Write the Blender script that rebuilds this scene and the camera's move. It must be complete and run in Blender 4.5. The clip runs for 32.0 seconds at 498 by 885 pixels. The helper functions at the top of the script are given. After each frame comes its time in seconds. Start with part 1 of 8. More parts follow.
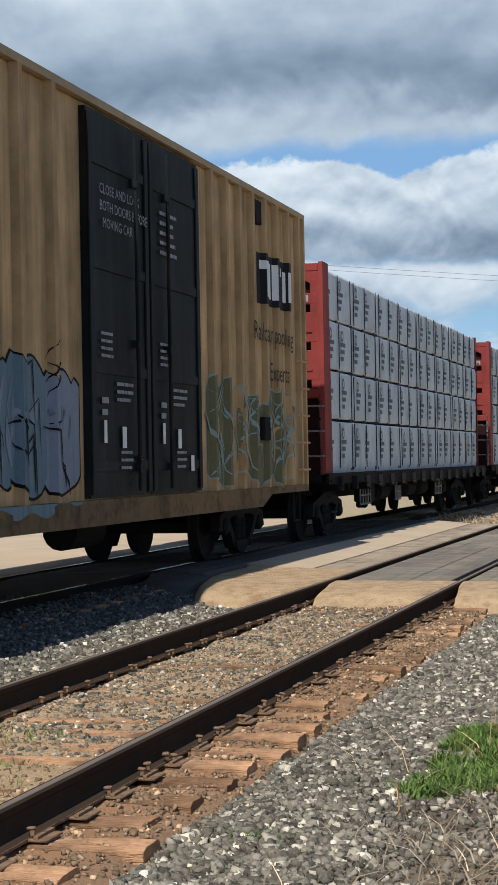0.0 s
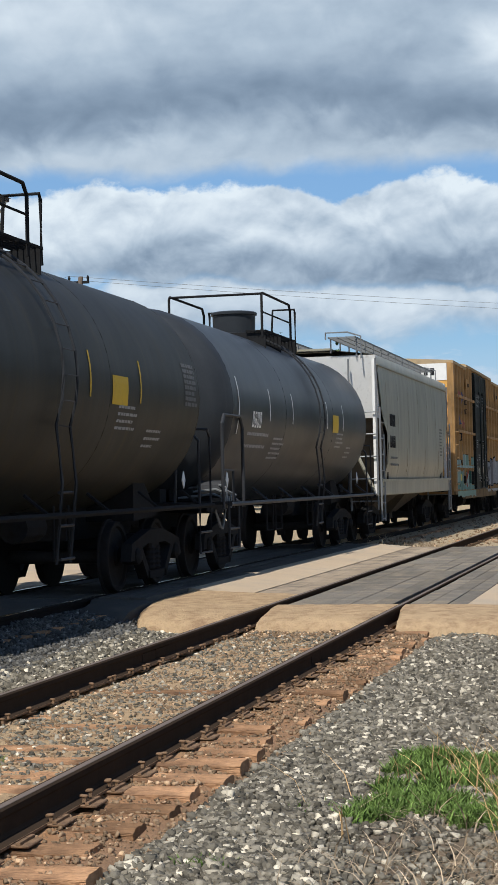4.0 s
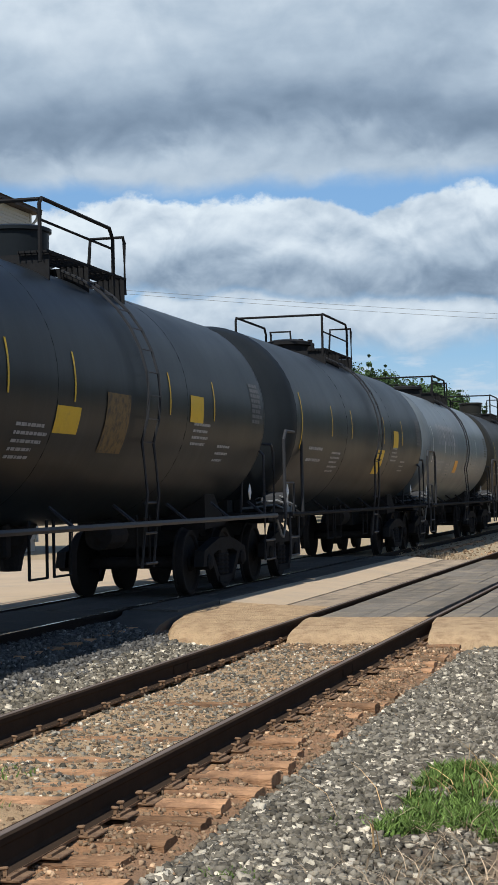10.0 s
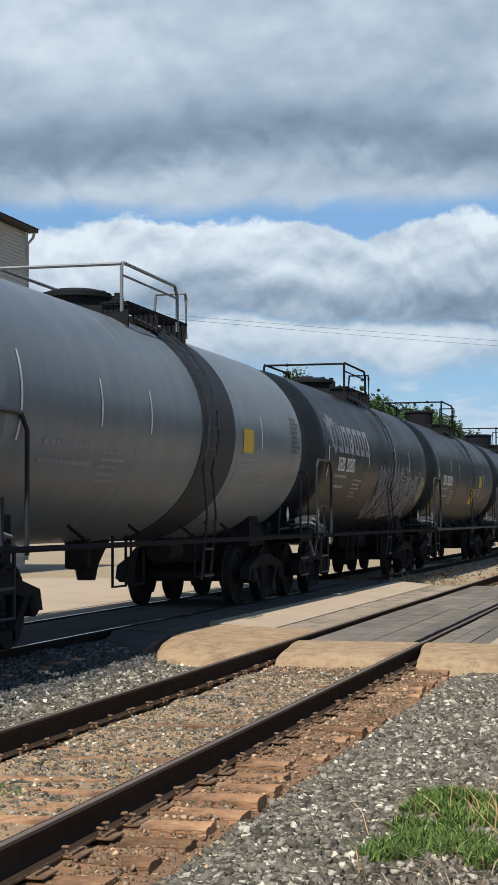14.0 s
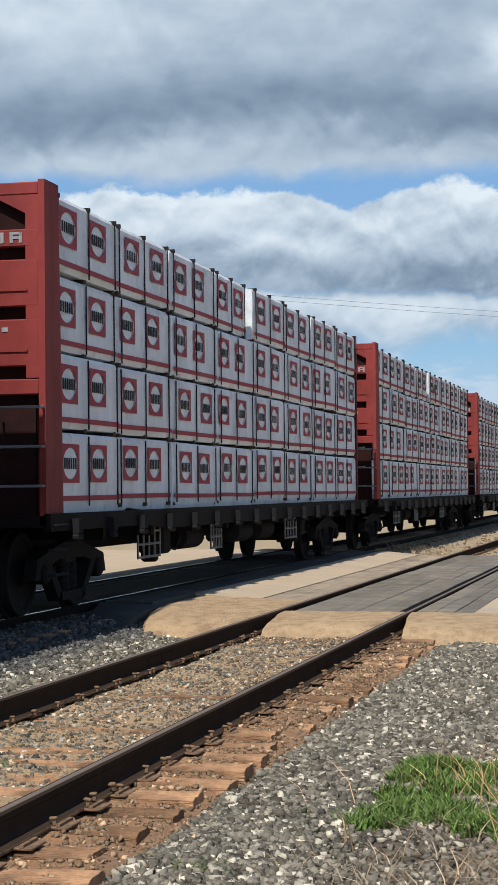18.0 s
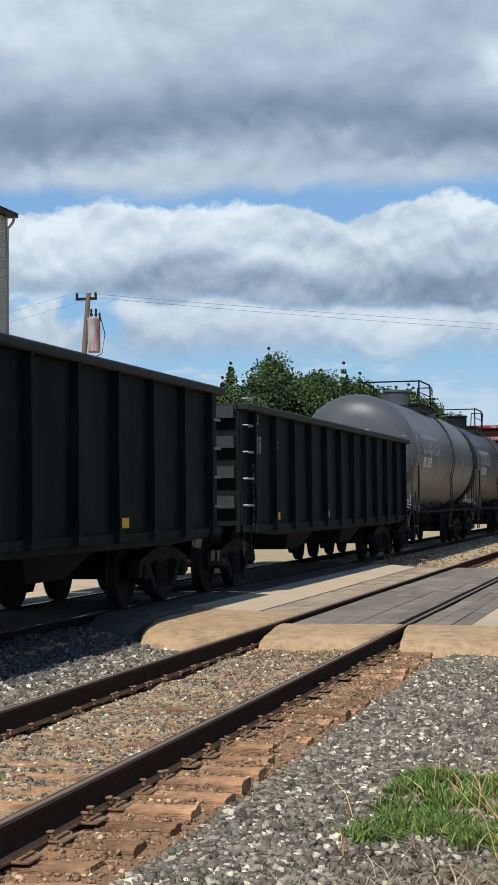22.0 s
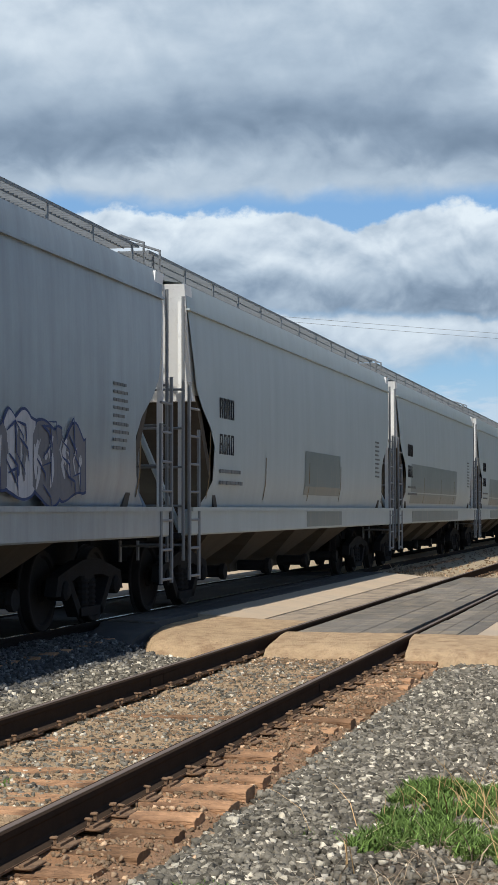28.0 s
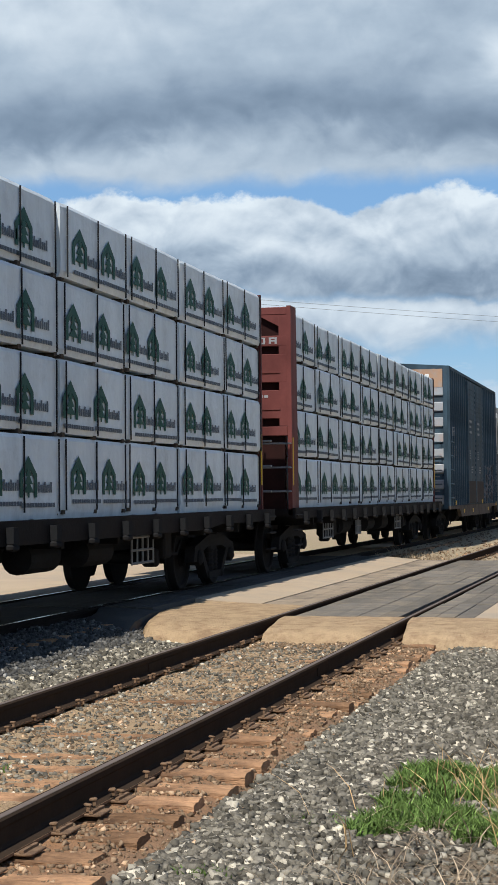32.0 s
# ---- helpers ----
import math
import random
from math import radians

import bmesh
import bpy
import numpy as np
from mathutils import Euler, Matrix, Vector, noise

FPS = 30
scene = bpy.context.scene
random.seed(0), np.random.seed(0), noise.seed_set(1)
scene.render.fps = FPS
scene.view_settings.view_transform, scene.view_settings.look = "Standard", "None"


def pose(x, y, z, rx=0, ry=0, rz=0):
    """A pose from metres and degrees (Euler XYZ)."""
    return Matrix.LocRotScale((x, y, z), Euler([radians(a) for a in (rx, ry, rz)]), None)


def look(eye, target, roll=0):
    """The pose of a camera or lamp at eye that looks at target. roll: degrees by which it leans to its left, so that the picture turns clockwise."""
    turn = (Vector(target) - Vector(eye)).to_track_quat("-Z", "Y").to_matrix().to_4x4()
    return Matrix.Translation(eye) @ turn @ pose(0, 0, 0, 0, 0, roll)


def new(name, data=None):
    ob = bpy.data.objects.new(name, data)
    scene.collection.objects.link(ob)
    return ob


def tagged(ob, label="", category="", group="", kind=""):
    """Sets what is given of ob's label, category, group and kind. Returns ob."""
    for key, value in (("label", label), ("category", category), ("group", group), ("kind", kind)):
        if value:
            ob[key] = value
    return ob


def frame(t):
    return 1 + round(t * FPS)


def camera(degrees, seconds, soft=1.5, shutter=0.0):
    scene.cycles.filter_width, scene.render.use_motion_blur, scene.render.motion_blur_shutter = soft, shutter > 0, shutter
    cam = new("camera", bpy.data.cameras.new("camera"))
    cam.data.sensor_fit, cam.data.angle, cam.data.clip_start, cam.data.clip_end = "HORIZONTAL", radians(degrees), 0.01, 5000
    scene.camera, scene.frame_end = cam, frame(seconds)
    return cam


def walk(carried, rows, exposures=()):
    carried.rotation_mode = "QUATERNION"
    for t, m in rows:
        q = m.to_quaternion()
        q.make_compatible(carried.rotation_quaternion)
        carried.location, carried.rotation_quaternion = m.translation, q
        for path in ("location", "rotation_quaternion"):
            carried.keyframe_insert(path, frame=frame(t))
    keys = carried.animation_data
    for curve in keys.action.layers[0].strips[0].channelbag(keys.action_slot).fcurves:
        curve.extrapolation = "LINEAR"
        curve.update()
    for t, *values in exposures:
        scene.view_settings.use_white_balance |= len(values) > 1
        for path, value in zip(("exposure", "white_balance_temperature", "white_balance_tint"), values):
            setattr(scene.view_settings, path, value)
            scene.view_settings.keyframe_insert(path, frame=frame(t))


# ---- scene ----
cam = camera(16.4, 32.0, 0.7)
PATH = [
    (0.0, pose(0, 0, 1.632, 90.613, 1.026, 15.266)),
    (0.5, pose(0, 0, 1.632, 90.848, 1.423, 14.642)),
    (1.0, pose(0, 0, 1.632, 91.489, 1.497, 14.077)),
    (1.5, pose(0, 0, 1.632, 91.178, 1.345, 13.995)),
    (2.0, pose(0, 0, 1.632, 90.607, 1.653, 13.658)),
    (2.5, pose(0, 0, 1.632, 90.250, 1.651, 13.155)),
    (4.5, pose(0, 0, 1.632, 91.573, 1.084, 13.545)),
    (5.0, pose(0, 0, 1.632, 91.250, 0.881, 14.238)),
    (5.5, pose(0, 0, 1.632, 91.565, 0.665, 14.837)),
    (6.0, pose(0, 0, 1.632, 91.869, 0.546, 15.057)),
    (6.5, pose(0, 0, 1.632, 91.835, 0.605, 14.944)),
    (7.0, pose(0, 0, 1.632, 92.097, 0.652, 14.704)),
    (7.5, pose(0, 0, 1.632, 92.446, 0.693, 14.689)),
    (8.0, pose(0, 0, 1.632, 92.413, 0.861, 14.423)),
    (8.5, pose(0, 0, 1.632, 91.810, 1.097, 13.687)),
    (9.0, pose(0, 0, 1.632, 90.944, 1.066, 13.906)),
    (9.5, pose(0, 0, 1.632, 91.150, 1.053, 14.361)),
    (10.0, pose(0, 0, 1.632, 91.810, 1.217, 14.369)),
    (10.5, pose(0, 0, 1.632, 91.920, 1.341, 13.780)),
    (11.0, pose(0, 0, 1.632, 92.476, 1.329, 13.510)),
    (11.5, pose(0, 0, 1.632, 92.898, 1.239, 13.259)),
    (12.0, pose(0, 0, 1.632, 92.844, 1.040, 13.173)),
    (12.5, pose(0, 0, 1.632, 92.195, 0.806, 13.510)),
    (13.0, pose(0, 0, 1.632, 92.288, 0.597, 13.673)),
    (13.5, pose(0, 0, 1.632, 92.698, 0.396, 13.591)),
    (14.0, pose(0, 0, 1.632, 92.535, 0.203, 14.073)),
    (14.5, pose(0, 0, 1.632, 92.141, 0.179, 14.334)),
    (16.5, pose(0, 0, 1.632, 92.204, 0.270, 13.818)),
    (17.0, pose(0, 0, 1.632, 91.876, 0.352, 13.678)),
    (17.5, pose(0, 0, 1.632, 91.524, 0.456, 13.700)),
    (18.0, pose(0, 0, 1.632, 91.573, 0.548, 13.587)),
    (18.5, pose(0, 0, 1.632, 91.105, 0.601, 13.629)),
    (19.0, pose(0, 0, 1.632, 91.126, 0.424, 13.609)),
    (19.5, pose(0, 0, 1.632, 91.287, 0.211, 13.841)),
    (20.0, pose(0, 0, 1.632, 91.849, 0.053, 14.350)),
    (20.5, pose(0, 0, 1.632, 91.857, 0.008, 14.582)),
    (21.0, pose(0, 0, 1.632, 91.944, 0.171, 14.132)),
    (21.5, pose(0, 0, 1.632, 91.918, 0.409, 13.836)),
    (22.0, pose(0, 0, 1.632, 91.992, 0.631, 13.488)),
    (22.5, pose(0, 0, 1.632, 91.875, 0.693, 12.924)),
    (23.0, pose(0, 0, 1.632, 91.015, 0.639, 12.157)),
    (23.5, pose(0, 0, 1.632, 90.782, 0.536, 12.512)),
    (24.0, pose(0, 0, 1.632, 90.964, 0.395, 13.094)),
    (24.5, pose(0, 0, 1.632, 91.338, 0.352, 12.607)),
    (25.0, pose(0, 0, 1.632, 91.271, 0.361, 12.556)),
    (25.5, pose(0, 0, 1.632, 91.628, 0.312, 12.728)),
    (26.0, pose(0, 0, 1.632, 92.249, 0.178, 12.809)),
    (26.5, pose(0, 0, 1.632, 92.178, -0.201, 13.310)),
    (28.5, pose(0, 0, 1.632, 92.292, 0.157, 13.752)),
    (29.0, pose(0, 0, 1.632, 92.399, 0.156, 13.625)),
    (29.5, pose(0, 0, 1.632, 92.135, 0.437, 13.267)),
    (30.0, pose(0, 0, 1.632, 92.203, 0.600, 13.143)),
    (30.5, pose(0, 0, 1.632, 92.265, 0.472, 13.211)),
    (31.0, pose(0, 0, 1.632, 92.164, 0.525, 13.347)),
    (31.5, pose(0, 0, 1.632, 91.841, 0.521, 13.524)),
    (32.0, pose(0, 0, 1.632, 91.745, 0.578, 13.593)),
]
walk(cam, PATH)

# world: blue sky with a broken deck of cumulus, brightest low over the trees
SUN_EL, SUN_AZ = 57.0, 181.5            # degrees; the sun stands behind the camera, along the track
world = bpy.data.worlds.new("sky")
scene.world = world
world.use_nodes = True


class Nodes:
    """Short hand for building a node tree."""

    def __init__(self, tree):
        self.tree = tree
        tree.nodes.clear()

    def add(self, kind, **values):
        n = self.tree.nodes.new(kind)
        for k, v in values.items():
            if k in n.inputs:
                self.put(n.inputs[k], v)
            else:
                setattr(n, k, v)
        return n

    def put(self, socket, v):
        if isinstance(v, bpy.types.NodeSocket):
            self.tree.links.new(v, socket)
        else:
            socket.default_value = v

    def math(self, op, a, b=0.0, clamp=False):
        n = self.tree.nodes.new("ShaderNodeMath")
        n.operation, n.use_clamp = op, clamp
        self.put(n.inputs[0], a)
        self.put(n.inputs[1], b)
        return n.outputs[0]

    def noise(self, vec, scale, detail=4.0, rough=0.55, distortion=0.0):
        n = self.add("ShaderNodeTexNoise", Scale=scale, Detail=detail, Roughness=rough, Distortion=distortion)
        if vec is not None:
            self.tree.links.new(vec, n.inputs["Vector"])
        return n.outputs["Fac"]

    def ramp(self, fac, stops, smooth="LINEAR"):
        n = self.tree.nodes.new("ShaderNodeValToRGB")
        n.color_ramp.interpolation = smooth
        els = n.color_ramp.elements
        while len(els) < len(stops):
            els.new(0.5)
        for e, (p, c) in zip(els, stops):
            e.position = p
            e.color = (*c, 1) if len(c) == 3 else c
        self.put(n.inputs[0], fac)
        return n.outputs[0]

    def mix(self, fac, a, b, blend="MIX"):
        n = self.tree.nodes.new("ShaderNodeMix")
        n.data_type, n.blend_type = "RGBA", blend
        self.put(n.inputs[0], fac)
        self.put(n.inputs[6], a if isinstance(a, bpy.types.NodeSocket) else (*a, 1))
        self.put(n.inputs[7], b if isinstance(b, bpy.types.NodeSocket) else (*b, 1))
        return n.outputs[2]


def grey(v):
    return (v, v, v)


def sky_nodes():
    """A high grey deck, a strip of blue, a bank of cumulus with bright tops and flat grey base, a lower row of clouds, and haze."""
    N = Nodes(world.node_tree)
    co = N.add("ShaderNodeTexCoord").outputs["Generated"]
    sep = N.add("ShaderNodeSeparateXYZ", Vector=co)
    z = sep.outputs["Z"]
    az = N.math("ARCTAN2", sep.outputs["X"], sep.outputs["Y"])
    add, sub, mul = (lambda p, q: N.math("ADD", p, q)), (lambda p, q: N.math("SUBTRACT", p, q)), (lambda p, q: N.math("MULTIPLY", p, q))

    def step(lo, hi, v):
        n = N.add("ShaderNodeMapRange", interpolation_type="SMOOTHSTEP")
        for k, val in enumerate((v, lo, hi, 0.0, 1.0)):
            N.put(n.inputs[k], val)
        return n.outputs[0]

    sky = N.add("ShaderNodeTexSky", sky_type="NISHITA", sun_disc=False, sun_elevation=radians(SUN_EL), sun_rotation=radians(SUN_AZ))
    blue = N.mix(1.0, sky.outputs[0], (0.055, 0.082, 0.112), "MULTIPLY")
    a = mul(add(az, 0.3675), 3.067)           # across: 0 to 1 over about 16 degrees
    q = mul(sub(0.280, z), 3.18)              # down: 0 at 16 degrees of height, 0.89 at the horizon
    row = mul(add(a, 0.18), 0.825)            # the edges' own scale across
    plane = lambda kx, kz, dz=0.0: N.add("ShaderNodeCombineXYZ", X=mul(az, kx), Y=mul(add(z, dz), kz)).outputs[0]
    big = N.noise(plane(1, 1.5), 15.0, 5.0, 0.48)
    mid = N.noise(plane(1, 1.25), 30.0, 6.0, 0.50, 0.4)
    fine = N.noise(plane(1, 1.3), 80.0, 5.0, 0.6)
    lump = N.noise(plane(1, 2.4, 1.7), 9.0, 6.0, 0.5)
    streak = N.noise(plane(1, 4.0), 17.0, 6.0, 0.6)
    # lit from above: brighter where the billow falls away towards the top
    relief = add(mul(sub(mid, N.noise(plane(1, 1.25, 0.007), 30.0, 6.0, 0.50, 0.4)), 0.75), mul(sub(big, N.noise(plane(1, 1.5, 0.014), 15.0, 5.0, 0.48)), 0.8))
    wander = lambda k_big, k_mid, k_fine: add(mul(sub(big, 0.5), k_big), add(mul(sub(mid, 0.5), k_mid), mul(sub(fine, 0.5), k_fine)))
    aw, qw = add(a, mul(sub(big, 0.5), 0.22)), add(q, mul(sub(mid, 0.5), 0.09))

    def spot(ca, cq, ra, rq):
        """A soft patch, wandering at its edge."""
        da, dq = mul(sub(aw, ca), 1 / ra), mul(sub(qw, cq), 1 / rq)
        return step(1.0, 0.0, N.math("SQRT", add(mul(da, da), mul(dq, dq))))

    deck_edge = add(N.ramp(row, DECK_EDGE), wander(0.030, 0.045, 0.012))
    top_edge = add(N.ramp(row, TOP_EDGE, "B_SPLINE"), wander(0.020, 0.062, 0.040))
    base_edge = add(N.ramp(row, BASE_EDGE, "B_SPLINE"), wander(0.030, 0.055, 0.020))
    low_edge = add(0.612, wander(0.06, 0.06, 0.02))
    # low haze with thin bands of cloud
    blue = N.mix(mul(step(0.10, 0.32, q), 0.30), blue, srgb(176, 208, 240))
    out = N.mix(mul(step(0.60, 0.72, q), 0.45), blue, srgb(196, 213, 232))
    bands = step(0.50, 0.62, add(streak, mul(step(0.62, 0.78, q), 0.10)))
    out = N.mix(mul(bands, mul(step(0.60, 0.66, q), 0.8)), out, srgb(204, 214, 226))
    # lower row of clouds
    h = mul(sub(q, base_edge), 10.0)
    tone = add(add(0.82, mul(step(0.1, 0.9, h), -0.30)), add(mul(relief, 0.8), mul(sub(mid, 0.5), 0.12)))
    thick = step(0.40, 0.52, add(mul(big, 0.4), add(mul(mid, 0.6), mul(step(0.05, 0.42, a), 0.12))))
    mask = mul(mul(step(-0.004, 0.010, sub(q, base_edge)), step(0.03, -0.03, sub(q, low_edge))), thick)
    out = N.mix(mask, out, N.ramp(tone, CLOUD_TONES))
    # the main bank
    h = N.math("DIVIDE", sub(q, top_edge), sub(base_edge, top_edge))
    body = N.ramp(add(h, add(mul(sub(mid, 0.5), 0.34), mul(sub(big, 0.5), 0.45))), BANK_TONES, "B_SPLINE")
    tone = add(add(body, mul(relief, 1.35)), sub(mul(spot(0.05, 0.43, 0.30, 0.10), 0.22), mul(spot(0.78, 0.50, 0.62, 0.075), 0.15)))
    mask = mul(step(-0.004, 0.011, sub(q, top_edge)), step(0.020, -0.012, sub(q, base_edge)))
    out = N.mix(mask, out, N.ramp(tone, CLOUD_TONES))
    # the high deck
    dark = step(0.085, 0.0, N.math("ABSOLUTE", sub(qw, N.ramp(row, DARK_BAND, "B_SPLINE"))))
    tone = add(add(0.525, mul(sub(lump, 0.5), 0.55)), add(mul(relief, 0.45), mul(sub(big, 0.5), 0.16)))
    tone = add(tone, sub(mul(spot(0.10, 0.04, 0.42, 0.14), 0.20), mul(dark, 0.30)))
    tone = add(tone, add(mul(spot(0.90, 0.125, 0.15, 0.065), 0.36), add(mul(spot(0.575, 0.215, 0.05, 0.04), 0.22), mul(spot(0.35, 0.29, 0.8, 0.05), 0.08))))
    mask = mul(step(0.016, -0.022, sub(q, deck_edge)), N.ramp(z, DECK_SHARE))
    out = N.mix(mask, out, N.ramp(tone, CLOUD_TONES))
    bg = N.add("ShaderNodeBackground", Color=out, Strength=1.0)
    N.tree.links.new(bg.outputs[0], N.add("ShaderNodeOutputWorld").inputs[0])


def srgb(r, g, b):
    f = lambda c: c / 12.92 if c <= 0.04045 else ((c + 0.055) / 1.055) ** 2.4
    return (f((r - 9) / 255), f(g / 255), f((b + 6) / 255))


def edge(*points):
    """Heights of a cloud's edge from left to right."""
    return [((p + 0.18) * 0.825, grey(v)) for p, v in points]


CLOUD_TONES = [(0.0, srgb(112, 124, 142)), (0.30, srgb(150, 161, 177)), (0.55, srgb(184, 193, 205)), (0.80, srgb(216, 221, 228)), (1.0, srgb(236, 239, 242))]
BANK_TONES = [(0.0, grey(0.84)), (0.28, grey(0.80)), (0.50, grey(0.66)), (0.72, grey(0.50)), (0.90, grey(0.40)), (1.0, grey(0.42))]
DECK_EDGE = edge((-0.18, 0.315), (0.0, 0.325), (0.35, 0.328), (0.55, 0.316), (1.0, 0.316))
TOP_EDGE = edge((-0.18, 0.35), (0.0, 0.368), (0.08, 0.364), (0.12, 0.338), (0.18, 0.334), (0.29, 0.342), (0.36, 0.352), (0.40, 0.338), (0.48, 0.348), (0.54, 0.356), (0.58, 0.378), (0.64, 0.366), (0.69, 0.338), (0.74, 0.326), (0.81, 0.336), (0.88, 0.350), (1.03, 0.354))
BASE_EDGE = edge((-0.18, 0.505), (0.0, 0.500), (0.2, 0.508), (0.35, 0.515), (0.55, 0.528), (0.75, 0.540), (0.88, 0.545), (1.03, 0.538))
DARK_BAND = edge((-0.18, 0.25), (0.0, 0.235), (0.22, 0.208), (0.42, 0.172), (0.56, 0.188), (0.73, 0.222), (1.03, 0.240))
DECK_SHARE = [(0.0, grey(1)), (0.30, grey(1)), (0.36, grey(0.05)), (1.0, grey(0.05))]
sky_nodes()
sun_data = bpy.data.lights.new("sun", "SUN")
sun_data.energy, sun_data.angle, sun_data.color = 5.0, radians(0.6), (1.0, 0.955, 0.88)
sun = new("sun", sun_data)
sun.matrix_basis = look((-0.45, -10 * math.cos(radians(SUN_EL)), 10 * math.sin(radians(SUN_EL))), (0, 0, 0))
scene.view_settings.exposure = 0.0


# materials -----------------------------------------------------------------------------------------------------------------
def mat(name, base, rough=0.7, metal=0.0, var=0.18, scale=2.5, bump=0.15, bscale=35.0, dirt=None, dirt_amount=0.0, streak=False, spec=0.09, per_object=0.0, per_island=0.0, stretch=(1, 1, 1), grime=0.0):
    """A painted, rusty, wooden or stony surface: base colour varied at two scales, dirt or rust in patches or streaks, fine relief."""
    m = bpy.data.materials.new(name)
    m.use_nodes = True
    N = Nodes(m.node_tree)
    co = N.add("ShaderNodeTexCoord").outputs["Object"]
    vec = N.add("ShaderNodeMapping", Vector=co, Scale=stretch).outputs[0] if stretch != (1, 1, 1) else co
    big = N.noise(vec, scale, 4.0, 0.6)
    small = N.noise(vec, bscale, 3.0, 0.6)
    lo, hi = [c * (1 - var) for c in base], [min(1.0, c * (1 + var)) for c in base]
    col = N.mix(N.math("ADD", N.math("MULTIPLY", big, 0.65), N.math("MULTIPLY", small, 0.35)), lo, hi)
    if dirt:
        dv = N.add("ShaderNodeMapping", Vector=co, Scale=(1, 6, 0.35)).outputs[0] if streak else co
        d = N.noise(dv, 1.3 if streak else scale * 1.7, 6.0, 0.65)
        d = N.ramp(d, [(0.62 - 0.35 * dirt_amount, grey(0)), (0.82 - 0.3 * dirt_amount, grey(1))])
        col = N.mix(N.math("MULTIPLY", d, min(1.0, 0.35 + dirt_amount)), col, dirt)
    if grime:       # rain streaks and blotches of soot
        run = N.noise(N.add("ShaderNodeMapping", Vector=co, Scale=(1, 3.6, 0.35)).outputs[0], 1.1, 3.5, 0.6)
        blotch = N.noise(co, 1.1, 6.0, 0.65)
        k = N.math("ADD", 1.0, N.math("MULTIPLY", N.math("ADD", N.math("MULTIPLY", N.math("SUBTRACT", run, 0.5), 2.0), N.math("MULTIPLY", N.math("SUBTRACT", blotch, 0.5), 1.6)), grime))
        col = N.mix(1.0, col, N.add("ShaderNodeCombineColor", Red=k, Green=k, Blue=k).outputs[0], "MULTIPLY")
    if per_object:
        r = N.math("ADD", 1 - per_object, N.math("MULTIPLY", N.add("ShaderNodeObjectInfo").outputs["Random"], 2 * per_object))
        col = N.mix(1.0, col, N.add("ShaderNodeCombineColor", Red=r, Green=r, Blue=r).outputs[0], "MULTIPLY")
    if per_island:
        r = N.add("ShaderNodeNewGeometry").outputs["Random Per Island"]
        r = N.math("ADD", 1 - per_island, N.math("ADD", N.math("MULTIPLY", r, 1.4 * per_island), N.math("MULTIPLY", N.math("POWER", r, 16.0), 3.2 * per_island)))
        col = N.mix(1.0, col, N.add("ShaderNodeCombineColor", Red=r, Green=r, Blue=r).outputs[0], "MULTIPLY")
    b = N.add("ShaderNodeBsdfPrincipled", Metallic=metal)
    N.put(b.inputs["Base Color"], col)
    N.put(b.inputs["Roughness"], N.math("ADD", rough - 0.08, N.math("MULTIPLY", big, 0.16), True))
    b.inputs["Specular IOR Level"].default_value = spec
    if bump:
        bn = N.add("ShaderNodeBump", Strength=bump, Distance=0.02, Height=small)
        N.tree.links.new(bn.outputs[0], b.inputs["Normal"])
    out = N.add("ShaderNodeOutputMaterial")
    N.tree.links.new(b.outputs[0], out.inputs[0])
    return m


